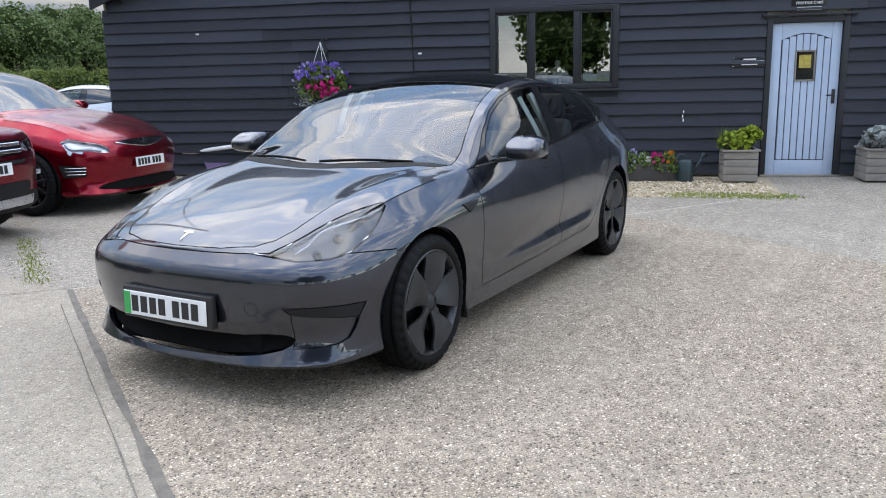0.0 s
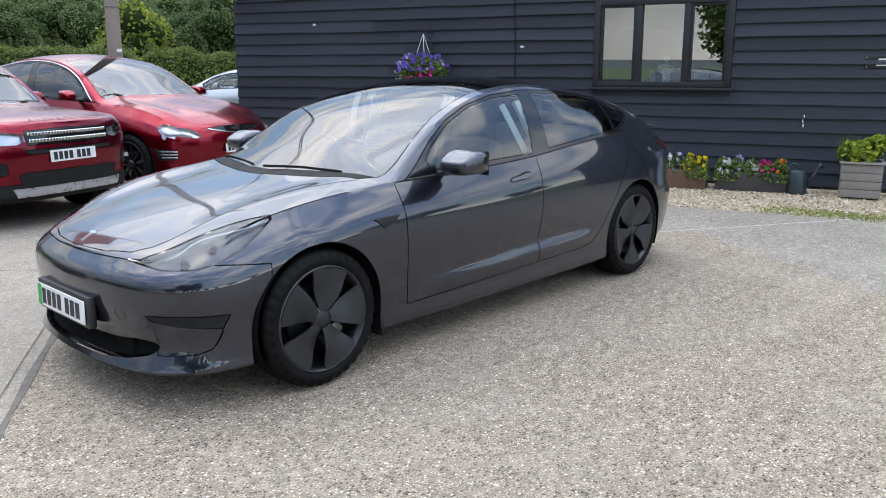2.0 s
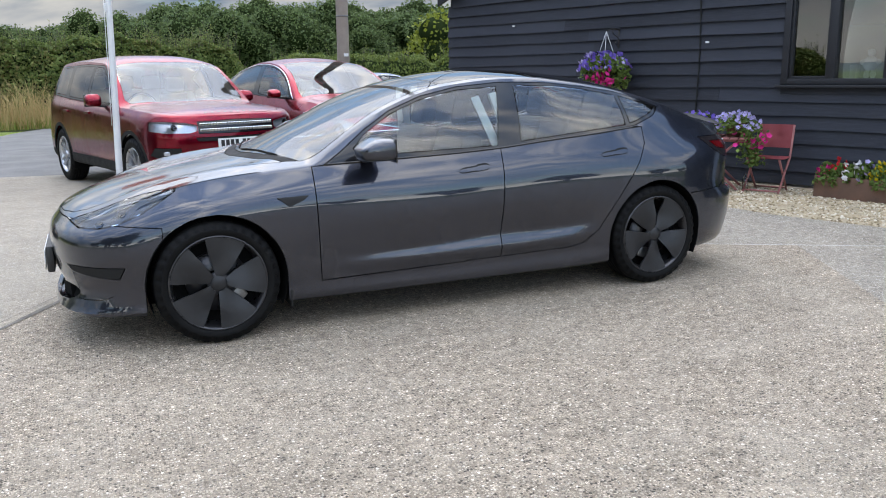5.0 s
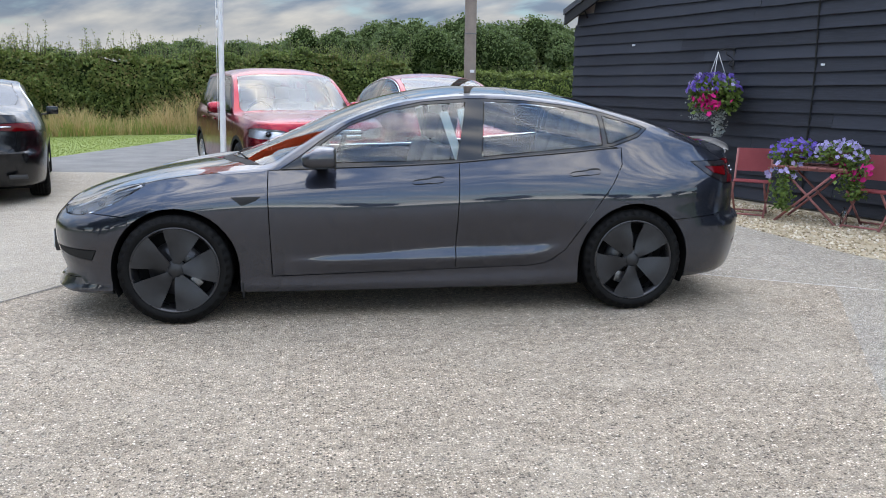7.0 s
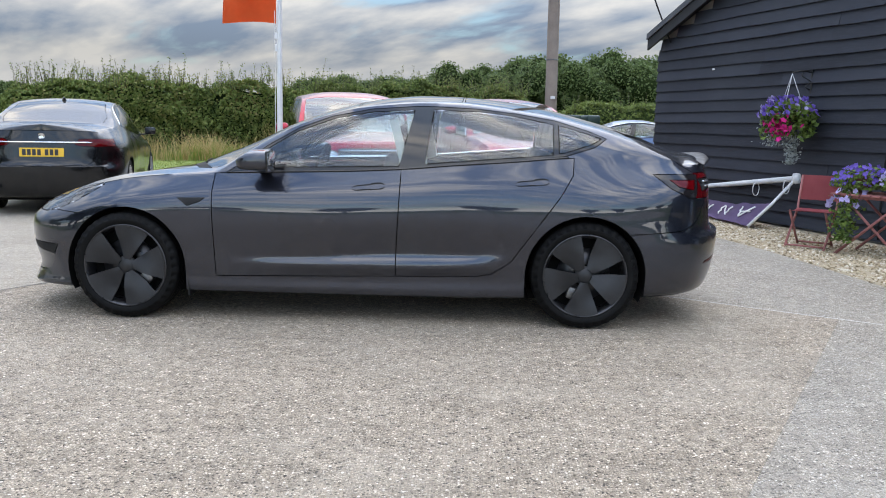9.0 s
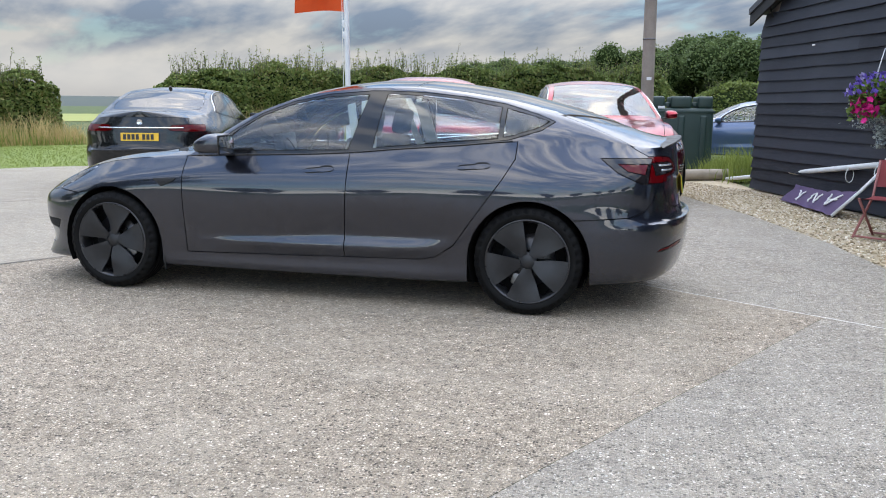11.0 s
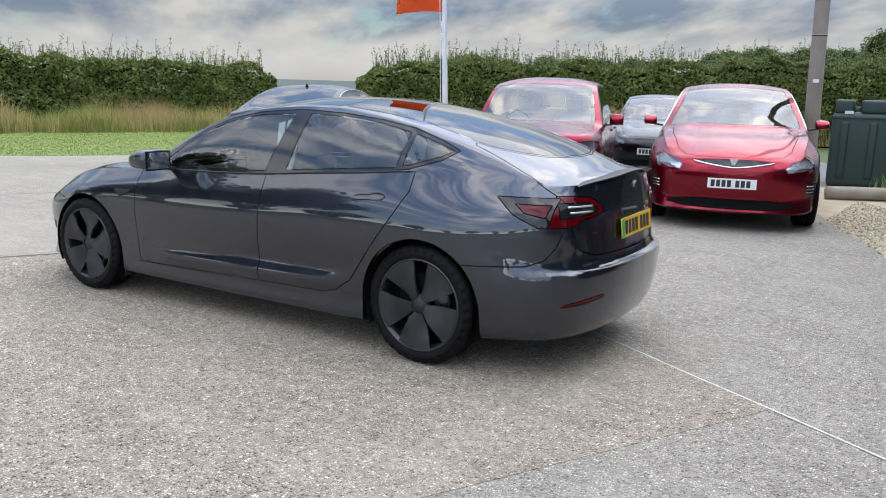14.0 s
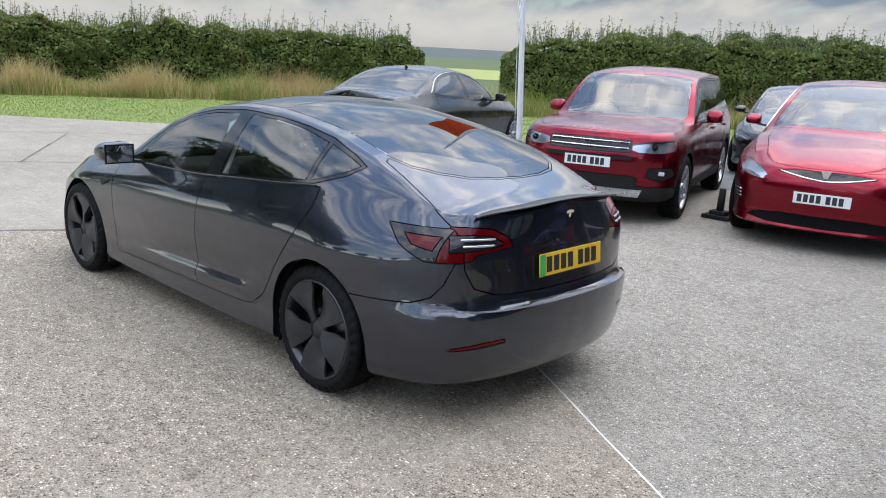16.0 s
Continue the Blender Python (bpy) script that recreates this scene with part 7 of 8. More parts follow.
def flagpole():
    root = empty("flagpole", pose(-1.745, 4.70, 0))
    lean = (0.030, -0.105)
    part("foot", lathe([(0.0005, 0.0), (0.17, 0.0), (0.17, 0.03), (0.06, 0.05), (0.05, 0.16), (0.0005, 0.16)], 24), "matt_black", root, "black round base")
    pts = [(lean[0] * z, lean[1] * z, z) for z in np.linspace(0.05, 4.9, 16)]
    part("pole", tube(pts, [0.040 - 0.0012 * k for k in range(16)], 14), "white_metal", root)
    for z in (2.16, 2.30):
        part("cleat", box((0.05, 0.03, 0.09), (lean[0] * z - 0.03, lean[1] * z, z), 0.01), "white_metal", root)
    rows = []
    for i, z in enumerate(np.linspace(2.45, 3.75, 12)):
        row = []
        for j in range(13):
            u = j / 12
            row.append((lean[0] * z - 0.04 - 0.66 * u, lean[1] * z + 0.05 * math.sin(5 * u + 0.6 * i) * u, z + 0.02 * math.sin(4 * u)))
        rows.append(row)
    bm = grid_mesh(rows)
    r = bmesh.ops.solidify(bm, geom=bm.faces[:], thickness=0.003)
    part("flag", bm, "orange_cloth", root, "plain orange banner")
    part("rope", tube([(lean[0] * z - 0.05, lean[1] * z - 0.03, z) for z in np.linspace(0.9, 2.6, 6)], 0.004, 5), "white_metal", root)
    return tagged(root, "slim white flagpole with an orange banner", "flagpole")


flagpole()


def oil_tank():
    root = empty("oil_tank", pose(2.83, 11.52, 0, 0, 0, 3) @ Matrix.Diagonal((0.84, 1.0, 0.97, 1)))
    part("tank_body", box((1.50, 1.05, 1.30), (0, 0, 0.66), 0.09, 3), "green_tank", root)
    for x, w in ((-0.545, 0.34), (0.0, 0.48), (0.545, 0.34)):
        part("tank_top", box((w, 0.98, 0.24), (x, 0, 1.42), 0.05, 3), "green_tank", root)
    for x in (-0.5, 0.02, 0.52):
        part("tank_rib", box((0.16, 0.10, 1.0), (x, -0.50, 0.66), 0.04, 3), "green_tank", root)
    for x in (-0.31, 0.31):
        part("lid", lathe([(0.0005, 0.06), (0.10, 0.06), (0.115, 0.04), (0.115, -0.02)], 20), "green_tank", root, at=Matrix.Translation((x, -0.3, 1.36)))
    part("band", box((1.53, 1.08, 0.05), (0, 0, 1.23), 0.015), "green_tank", root)
    part("label_plate", box((0.16, 0.006, 0.05), (-0.45, -0.53, 1.32), 0.002), "white_metal", root, "small pale label")
    return tagged(root, "dark green plastic oil tank behind the red cars", "tank")


oil_tank()
bm = bmesh.new()
pts = [(2.45, 9.0, 0.09), (3.0, 9.22, 0.10), (3.6, 9.55, 0.10), (4.15, 9.95, 0.09)]
tube(smooth_line(pts, 14).tolist(), [0.10 + 0.01 * lumps(k, 2, 1, 0.7) for k in range(14)], 12, bm)
tagged(part("log", bm, "pale_log"), "bleached wooden log edging the gravel bed", "log")
tagged(share("tuft_grass", blades("tuft", [(3.85 + RNG.normal(0, 0.26), 10.6 + RNG.normal(0, 0.6), 0) for _ in range(3200)], (0.25, 0.80), "grass", 0.008, 0.25, 51)), "tall green grass tuft beside the barn corner", "grass", kind="stuff")


def lamp_socket():
    root = empty("post_socket", pose(0.45, 5.80, 0))
    part("foot", prism([(-0.17, -0.12), (0.17, -0.12), (0.17, 0.12), (-0.17, 0.12)], 0.05, plane="XY", bevel=0.015), "matt_black", root)
    part("rubber_collar", box((0.20, 0.16, 0.06), (0, 0, 0.07), 0.02), "matt_black", root)
    part("socket", tube([(0, 0, 0.05), (0.01, 0, 0.36)], [0.045, 0.038], 14), "matt_black", root)
    return tagged(root, "black rubber banner foot with an empty socket", "foot")


lamp_socket()

# ---- on and in front of the barn wall ----
M["door_blue"] = mottled("pale_blue_painted_wood", (0.38, 0.47, 0.60), (0.43, 0.52, 0.64), 4, (0.45, 0.6), 0.15, 60)
M["groove"] = material("dark_groove", (0.03, 0.04, 0.05), 0.8)
M["iron"] = mottled("black_iron", (0.012, 0.012, 0.013), (0.03, 0.028, 0.026), 15, (0.5, 0.7), 0.2, 80)
M["grey_timber"] = mottled("silvered_timber", (0.27, 0.245, 0.215), (0.19, 0.17, 0.15), 3, (0.85, 0.95), 0.4, 30)
M["terracotta"] = mottled("brown_plastic_trough", (0.17, 0.085, 0.055), (0.12, 0.07, 0.05), 4, (0.6, 0.8), 0.2, 50)
M["black_trough"] = mottled("dark_sleepers", (0.035, 0.033, 0.033), (0.07, 0.06, 0.055), 4, (0.7, 0.9), 0.3, 40)
M["soil"] = mottled("potting_soil", (0.03, 0.022, 0.016), (0.05, 0.038, 0.028), 20, (0.9, 1.0), 0.6, 80)
M["zinc"] = mottled("dark_green_can", (0.02, 0.04, 0.045), (0.035, 0.055, 0.06), 8, (0.35, 0.5), 0.1, 80, 0.3)
M["figure_white"] = mottled("white_glazed_figure", (0.72, 0.76, 0.76), (0.62, 0.67, 0.68), 9, (0.3, 0.45), 0.05, 60)
M["card_blue"] = material("pale_blue_card", (0.30, 0.50, 0.66), 0.6)
M["sign_black"] = material("black_sign_board", (0.012, 0.012, 0.014), 0.25)
M["sign_white"] = material("white_print", (0.75, 0.75, 0.74), 0.6)
M["notice"] = mottled("yellow_notice", (0.55, 0.42, 0.08), (0.30, 0.24, 0.05), 30, (0.5, 0.6), 0)
M["canvas_red"] = mottled("faded_red_canvas", (0.36, 0.075, 0.085), (0.44, 0.11, 0.12), 4, (0.8, 0.95), 0.15, 200)
M["frame_red"] = mottled("faded_red_wood", (0.24, 0.085, 0.08), (0.32, 0.12, 0.11), 6, (0.6, 0.8), 0.2, 60)
M["purple_cloth"] = mottled("purple_banner_cloth", (0.16, 0.11, 0.22), (0.21, 0.15, 0.27), 4, (0.8, 0.95), 0.1, 120)
M["bottle"] = pane("clear_bottle", (0.85, 0.9, 0.92), 1.4)
for key, c in (("petal_violet", (0.20, 0.13, 0.55)), ("petal_pink", (0.72, 0.03, 0.25)), ("petal_white", (0.80, 0.78, 0.80)), ("petal_yellow", (0.80, 0.58, 0.03)), ("petal_red", (0.62, 0.03, 0.04)), ("petal_lilac", (0.48, 0.42, 0.72)), ("petal_orange", (0.75, 0.22, 0.03))):
    M[key] = leafy(key, c, tuple(v * 0.72 for v in c), 0.6)
M["leaf"] = leafy("bedding_leaves", (0.16, 0.24, 0.06), (0.05, 0.09, 0.025))
M["leaf_lime"] = leafy("lime_shrub_leaves", (0.33, 0.40, 0.05), (0.16, 0.22, 0.03))
M["leaf_grey"] = leafy("silver_leaves", (0.42, 0.46, 0.45), (0.25, 0.29, 0.28))


def on_wall(s, out, z, turn=0.0):
    return WALL @ pose(s, out, z, 0, 0, turn)


def barn_door():
    root = empty("door_1", WALL)
    s0, s1, _, h = DOOR
    for a, b, z0, z1 in ((s0 - 0.075, s0 - 0.002, 0, h + 0.075), (s1 + 0.002, s1 + 0.075, 0, h + 0.075), (s0 - 0.002, s1 + 0.002, h + 0.002, h + 0.075)):
        part("door_frame", box((b - a, 0.12, z1 - z0), ((a + b) / 2, -0.01, (z0 + z1) / 2), 0.006), "black_wood", root, "black door frame")
    part("drip_board", box((1.16, 0.05, 0.03), ((s0 + s1) / 2, 0.06, h + 0.095), 0.006), "black_wood", root)
    # leaf: stiles and rails, with boards set back under an arched head
    mid, w = (s0 + s1) / 2, s1 - s0
    leaf = part("leaf_backing", box((w - 0.008, 0.03, h - 0.012), (mid, -0.045, h / 2), 0.002), "groove", root, smooth=False)
    for a, b in ((s0 + 0.004, s0 + 0.12), (s1 - 0.12, s1 - 0.004)):
        part("stile", box((b - a, 0.05, h - 0.012), ((a + b) / 2, -0.03, h / 2), 0.004), "door_blue", leaf)
    part("bottom_rail", box((w - 0.244, 0.05, 0.21), (mid, -0.03, 0.111), 0.004), "door_blue", leaf)
    pts = [(s0 + 0.122, h - 0.006), (s0 + 0.122, 1.80)]
    for k in range(15):
        u = k / 14
        pts.append((s0 + 0.122 + (w - 0.244) * u, 1.80 + 0.085 * math.sin(math.pi * u)))
    pts.append((s1 - 0.122, h - 0.006))
    part("arched_head", prism(pts, 0.05, plane="XZ", at=-0.055), "door_blue", leaf, smooth=False)
    n = 7
    for k in range(n):
        a = s0 + 0.13 + (w - 0.26) * k / n
        b = a + (w - 0.26) / n - 0.010
        c = (a + b) / 2
        lo, hi = 0.226, 1.80 + 0.085 * math.sin(math.pi * (c - s0 - 0.122) / (w - 0.244)) - 0.012
        if abs(c - (mid + 0.0)) < 0.10:
            part("board", box((b - a, 0.022, 1.27 - lo), (c, -0.022, (1.27 + lo) / 2), 0.004, 1), "door_blue", leaf)
            part("board", box((b - a, 0.022, hi - 1.66), (c, -0.022, (hi + 1.66) / 2), 0.004, 1), "door_blue", leaf)
        else:
            part("board", box((b - a, 0.022, hi - lo), (c, -0.022, (hi + lo) / 2), 0.004, 1), "door_blue", leaf)
    for x, z, sx, sz in ((mid - 0.118, 1.465, 0.02, 0.40), (mid + 0.118, 1.465, 0.02, 0.40), (mid, 1.275, 0.256, 0.02), (mid, 1.655, 0.256, 0.02)):
        part("light_bead", box((sx, 0.03, sz), (x, -0.014, z), 0.003), "grey_timber", leaf)
    part("door_light", box((0.22, 0.008, 0.37), (mid, -0.026, 1.465)), "gloss_black", leaf, "small dark door pane", smooth=False)
    part("notice", box((0.15, 0.003, 0.17), (mid, -0.019, 1.52)), "notice", leaf, "yellow notice behind the pane", smooth=False)
    for z in (1.06,):
        part("handle_plate", box((0.045, 0.012, 0.19), (s0 + 0.06, 0.002, z), 0.006), "iron", leaf)
        part("door_handle", tube([(s0 + 0.06, 0.0, z + 0.02), (s0 + 0.06, 0.05, z + 0.02), (s0 + 0.16, 0.055, z + 0.015)], 0.009, 8), "iron", leaf, "black lever handle")
    part("threshold", box((w + 0.14, 0.16, 0.03), (mid, 0.02, 0.012), 0.006), "grey_timber", root)
    return tagged(root, "closed pale blue boarded door with arched head", "door", kind="structure")


barn_door()


def barn_window():
    root = empty("window_1", WALL)
    a, b, z0, z1 = WIN
    f = 0.07
    for x0, x1, y0, y1 in ((a - 0.012, a + f, z0, z1), (b - f, b + 0.012, z0, z1), (a + f, b - f, z0, z0 + f), (a + f, b - f, z1 - f, z1)):
        part("window_frame", box((x1 - x0, 0.12, y1 - y0), ((x0 + x1) / 2, 0.0, (y0 + y1) / 2), 0.006), "black_wood", root)
    m1, m2 = a + (b - a) * 0.32, a + (b - a) * 0.67
    for m in (m1, m2):
        part("mullion", box((0.085, 0.11, z1 - z0 - 2 * f), (m, -0.002, (z0 + z1) / 2), 0.006), "black_wood", root)
    for x0, x1, inset in ((a + f, m1 - 0.042, 0.03), (m1 + 0.042, m2 - 0.042, 0.0), (m2 + 0.042, b - f, 0.03)):
        if inset:
            for u0, u1, v0, v1 in ((x0, x0 + inset, z0 + f, z1 - f), (x1 - inset, x1, z0 + f, z1 - f), (x0 + inset, x1 - inset, z0 + f, z0 + f + inset), (x0 + inset, x1 - inset, z1 - f - inset, z1 - f)):
                part("casement", box((u1 - u0, 0.05, v1 - v0), ((u0 + u1) / 2, 0.01, (v0 + v1) / 2), 0.004), "black_wood", root)
        g = part("pane", box((x1 - x0, 0.006, z1 - z0 - 2 * f), ((x0 + x1) / 2, -0.012, (z0 + z1) / 2)), "glass_window", root, smooth=False)
        g.visible_shadow = False
    part("window_sill", box((b - a + 0.10, 0.13, 0.035), ((a + b) / 2, 0.055, z0 - 0.02), 0.008), "black_wood", root)
    part("apron_board", box((b - a + 0.03, 0.03, 0.17), ((a + b) / 2, 0.016, z0 - 0.124), 0.003), "board", root, smooth=False)
    part("inner_sill", box((b - a, 0.22, 0.03), ((a + b) / 2, -0.20, z0 + 0.045), 0.004), "white_metal", root, "pale inside window board")
    return tagged(root, "three-light dark-framed window with mirroring panes", "window", kind="structure")


barn_window()
for _z in (0.775, 0.83, 0.885):
    ob = part("scrape_mark", box((0.012, 0.004, 0.04), (1.155 + 0.006 * math.sin(40 * _z), 0.044, _z)), "sign_white", smooth=False)
    ob.matrix_basis = WALL
    tagged(ob, "small pale scrape on the black boards", "mark", kind="structure")


def figure():
    """A plain pale ornament of stacked rounds."""
    bm = bmesh.new()
    for x, z, r, q in ((-0.035, 0.05, 0.032, 1.6), (0.035, 0.05, 0.032, 1.6), (0, 0.15, 0.075, 0.8), (0, 0.215, 0.062, 0.7), (-0.085, 0.19, 0.03, 1.2), (0.085, 0.19, 0.03, 1.2), (0, 0.295, 0.042, 1.0)):
        own = bmesh.new()
        bmesh.ops.create_uvsphere(own, u_segments=16, v_segments=10, radius=r)
        for v in own.verts:
            v.co = Vector((v.co.x + x, v.co.y, v.co.z * q + z))
        merge(bm, own)
    ob = part("ornament", bm, "figure_white")
    ob.matrix_basis = on_wall(2.87, -0.17, WIN[2] + 0.06)
    return tagged(ob, "small plain white ornament on the window board", "ornament")


figure()
ob = part("card", box((0.19, 0.004, 0.13), (0, 0, 0.065), rot=pose(0, 0, 0, 8, 0, 0)), "card_blue", smooth=False)
ob.matrix_basis = on_wall(2.42, -0.15, WIN[2] + 0.062)
tagged(ob, "pale blue card propped on the window board", "card")
ob = part("box_file", box((0.07, 0.10, 0.16), (0, 0, 0.08), 0.004), "grey_timber")
ob.matrix_basis = on_wall(3.05, -0.20, WIN[2] + 0.062)
tagged(ob, "small brown box on the window board", "box")


def wall_sign(s, z, w, h, rows, label, words=""):
    root = empty("wall_sign", on_wall(s, 0.035, z))
    board = part("sign_board", box((w, 0.012, h), (0, 0, 0), 0.003), "sign_black", root)
    for dz, bw, bh in rows:
        part("character_bar", box((bw, 0.002, bh), (0, 0.0075, dz)), "sign_white", board, smooth=False)
    if words:
        text = bpy.data.curves.new("print", "FONT")
        text.body, text.size, text.align_x, text.extrude = words, 0.048, "CENTER", 0.001
        text.materials.append(M["sign_white"])
        ob = new("print", text)
        ob.parent = board
        ob.matrix_basis = pose(0, 0.0075, -0.036, 90, 0, 180)
    for x in (-1, 1):
        for y in (-1, 1):
            part("screw", lathe([(0.0005, 0.004), (0.006, 0.003), (0.007, 0)], 8), "chrome", board, at=pose(x * (w / 2 - 0.015), 0.006, y * (h / 2 - 0.015), -90))
    return tagged(root, label, "sign")


wall_sign(0.33, 1.53, 0.44, 0.135, ((0.035, 0.16, 0.016), (0.004, 0.36, 0.022), (-0.034, 0.20, 0.014)), "narrow black sign with white lines of print")
wall_sign(-0.37, 2.28, 0.44, 0.40, ((0.09, 0.38, 0.11), (-0.09, 0.30, 0.040)), "black sign with white print over the door", "PRESTIGE CARS")


def wall_cable():
    pts = [(4.92 + 0.012 * math.sin(3 * z), 0.045 + 0.004 * math.sin(17 * z), z) for z in np.linspace(0.05, 3.6, 30)]
    ob = part("wall_cable", tube(pts, 0.011, 6), "matt_black")
    ob.matrix_basis = WALL
    return tagged(ob, "thin black cable clipped down the wall", "cable")


wall_cable()
for s, z in ((4.81, 1.76), (8.2, 2.13)):
    ob = part("cable_clip", box((0.05, 0.02, 0.025), (0, 0, 0), 0.006), "white_metal")
    ob.matrix_basis = on_wall(s, 0.04, z)
    tagged(ob, "small white clip on the boards", "clip")


def blooms(places, size, mat, seed):
    """Five-petalled open flowers, each a small bent star."""
    rng = np.random.default_rng(seed)
    bm = bmesh.new()
    for p in places:
        n = Vector(rng.normal(size=3) * 0.55) + Vector((-0.5, -0.6, 0.55))
        rot = n.to_track_quat("Z", "Y").to_matrix()
        r = rng.uniform(*size)
        mid = bm.verts.new(Vector(p) - n.normalized() * r * 0.25)
        ring = []
        for k in range(10):
            a = 2 * math.pi * k / 10
            q = r * (1.0 if k % 2 == 0 else 0.72)
            ring.append(bm.verts.new(Vector(p) + rot @ Vector((q * math.cos(a), q * math.sin(a), r * 0.12))))
        for k in range(10):
            bm.faces.new((mid, ring[k], ring[(k + 1) % 10]))
    me = to_mesh(bm, "blooms", True, 0)
    me.materials.append(M[mat])
    return me


def joined(name, me, parent):
    """Many small pieces of a plant, as one part."""
    return tagged(share(name, me, parent), kind="stuff")


def mound(rng, n, cx, cy, cz, rx, ry, rz):
    d = rng.normal(size=(n, 3))
    d /= np.linalg.norm(d, axis=1)[:, None]
    d[:, 2] = np.abs(d[:, 2])
    q = 0.6 + 0.42 * rng.random((n, 1)) ** 0.5
    return (d * q * (rx, ry, rz) + (cx, cy, cz)).tolist()


def trough(s, out, turn, length, depth, height, mat, colours, label, seed):
    rng = np.random.default_rng(seed)
    root = empty("planter", on_wall(s, out, 0.0, turn))
    t = 0.025
    for y in (-1, 1):
        part("side_board", box((length, t, height), (0, y * (depth / 2 - t / 2), height / 2), 0.006), mat, root)
    for x in (-1, 1):
        part("end_board", box((t, depth - 2 * t, height), (x * (length / 2 - t / 2), 0, height / 2), 0.006), mat, root)
    part("soil", box((length - 2 * t, depth - 2 * t, 0.04), (0, 0, height - 0.05)), "soil", root, smooth=False)
    leaves, step = [], length / len(colours)
    for k, c in enumerate(colours):
        x = -length / 2 + step * (k + 0.5)
        leaves += mound(rng, 260, x, 0, height - 0.06, step * 0.62, depth * 0.62, rng.uniform(0.16, 0.24))
        fl = [p for p in mound(rng, 26, x, 0.03, height - 0.03, step * 0.55, depth * 0.60, rng.uniform(0.17, 0.25))]
        joined("blossom", blooms(fl, (0.022, 0.036), c, seed + k), root)
    for x in (-0.4, 0.35):
        leaves += mound(rng, 90, x * length, depth * 0.5, height - 0.10, 0.14, 0.09, 0.12)
    share("foliage", leaf_mesh("foliage", leaves, (0.03, 0.07), "leaf", 0.4, 1.0, seed), root)
    return tagged(root, label, "planter")


trough(1.64 + 0.04, 0.62 - 0.18, 4, 0.82, 0.30, 0.23, "black_trough", ["petal_orange", "petal_pink", "petal_white", "petal_lilac", "petal_white"], "dark timber trough full of mixed bedding flowers", 101)
trough(2.62, 0.50, -2, 0.86, 0.30, 0.24, "terracotta", ["petal_yellow", "petal_yellow", "petal_lilac", "petal_white", "petal_red", "petal_pink"], "brown trough full of yellow and lilac bedding flowers", 102)


def box_planter(s, out, w, h, mat_leaf, label, seed, spread=1.0):
    rng = np.random.default_rng(seed)
    root = empty("box_planter", on_wall(s, out, 0.0))
    n = 4
    for k in range(n):
        z = 0.02 + (k + 0.5) * (h - 0.04) / n
        for y in (-1, 1):
            part("board", box((w, 0.022, (h - 0.04) / n - 0.006), (0, y * (w / 2 - 0.011), z), 0.004), "grey_timber", root)
        for x in (-1, 1):
            part("board", box((0.022, w - 0.046, (h - 0.04) / n - 0.006), (x * (w / 2 - 0.011), 0, z), 0.004), "grey_timber", root)
    for x in (-1, 1):
        part("rim", box((0.05, w + 0.03, 0.025), (x * (w / 2), 0, h - 0.004), 0.005), "grey_timber", root)
    for y in (-1, 1):
        part("rim", box((w - 0.05, 0.05, 0.025), (0, y * (w / 2), h - 0.004), 0.005), "grey_timber", root)
    part("soil", box((w - 0.05, w - 0.05, 0.03), (0, 0, h - 0.05)), "soil", root, smooth=False)
    pts = []
    for _ in range(16):
        a, r = rng.uniform(0, 6.28), rng.uniform(0, 0.2) * spread
        pts += mound(rng, 60, r * math.cos(a) - 0.03, r * math.sin(a), h + rng.uniform(0.0, 0.16), 0.13 * spread, 0.13 * spread, 0.15)
    share("shrub", leaf_mesh("shrub", pts, (0.05, 0.10), mat_leaf, 0.4, 0.8, seed), root)
    bm = bmesh.new()
    for _ in range(14):
        x, y = rng.uniform(-0.15, 0.2, 2)
        tube([(x, y, h - 0.05), (x * 1.3, y * 1.3, h + rng.uniform(0.1, 0.28))], [0.005, 0.002], 4, bm)
    part("stems", bm, "bark", root)
    if mat_leaf == "leaf_lime":
        pts = [(rng.uniform(0.10, 0.24), rng.uniform(-0.15, 0.15), h - 0.02) for _ in range(160)]
        share("lavender_stems", blades("lavender", pts, (0.15, 0.38), "leaf", 0.004, 0.3, seed), root)
    return tagged(root, label, "planter")


box_planter(0.49, 0.54, 0.42, 0.42, "leaf_lime", "silvered timber planter with lime-green shrub by the door", 111)
box_planter(-1.25, 0.46, 0.46, 0.42, "leaf_grey", "silvered timber planter with silver-leaved shrub beside the door", 112, 1.1)


def watering_can():
    root = empty("watering_can", on_wall(1.16, 0.55, 0.0, 20))
    part("can_body", lathe([(0.0005, 0), (0.11, 0), (0.115, 0.02), (0.10, 0.26), (0.085, 0.29), (0.0005, 0.29)], 24), "zinc", root)
    part("spout", tube([(-0.09, 0, 0.06), (-0.19, 0, 0.22), (-0.24, 0, 0.31)], [0.026, 0.017, 0.014], 10), "zinc", root)
    part("rose", lathe([(0.0005, 0.03), (0.045, 0.03), (0.014, -0.03)], 16), "zinc", root, at=pose(-0.25, 0, 0.325, 0, -50, 0))
    part("handle", tube([(0.08 * math.cos(a) + 0.05, 0, 0.24 + 0.12 * math.sin(a)) for a in np.linspace(-0.6, 2.9, 12)], 0.010, 8), "zinc", root)
    return tagged(root, "dark green watering can on the gravel", "watering can")


watering_can()


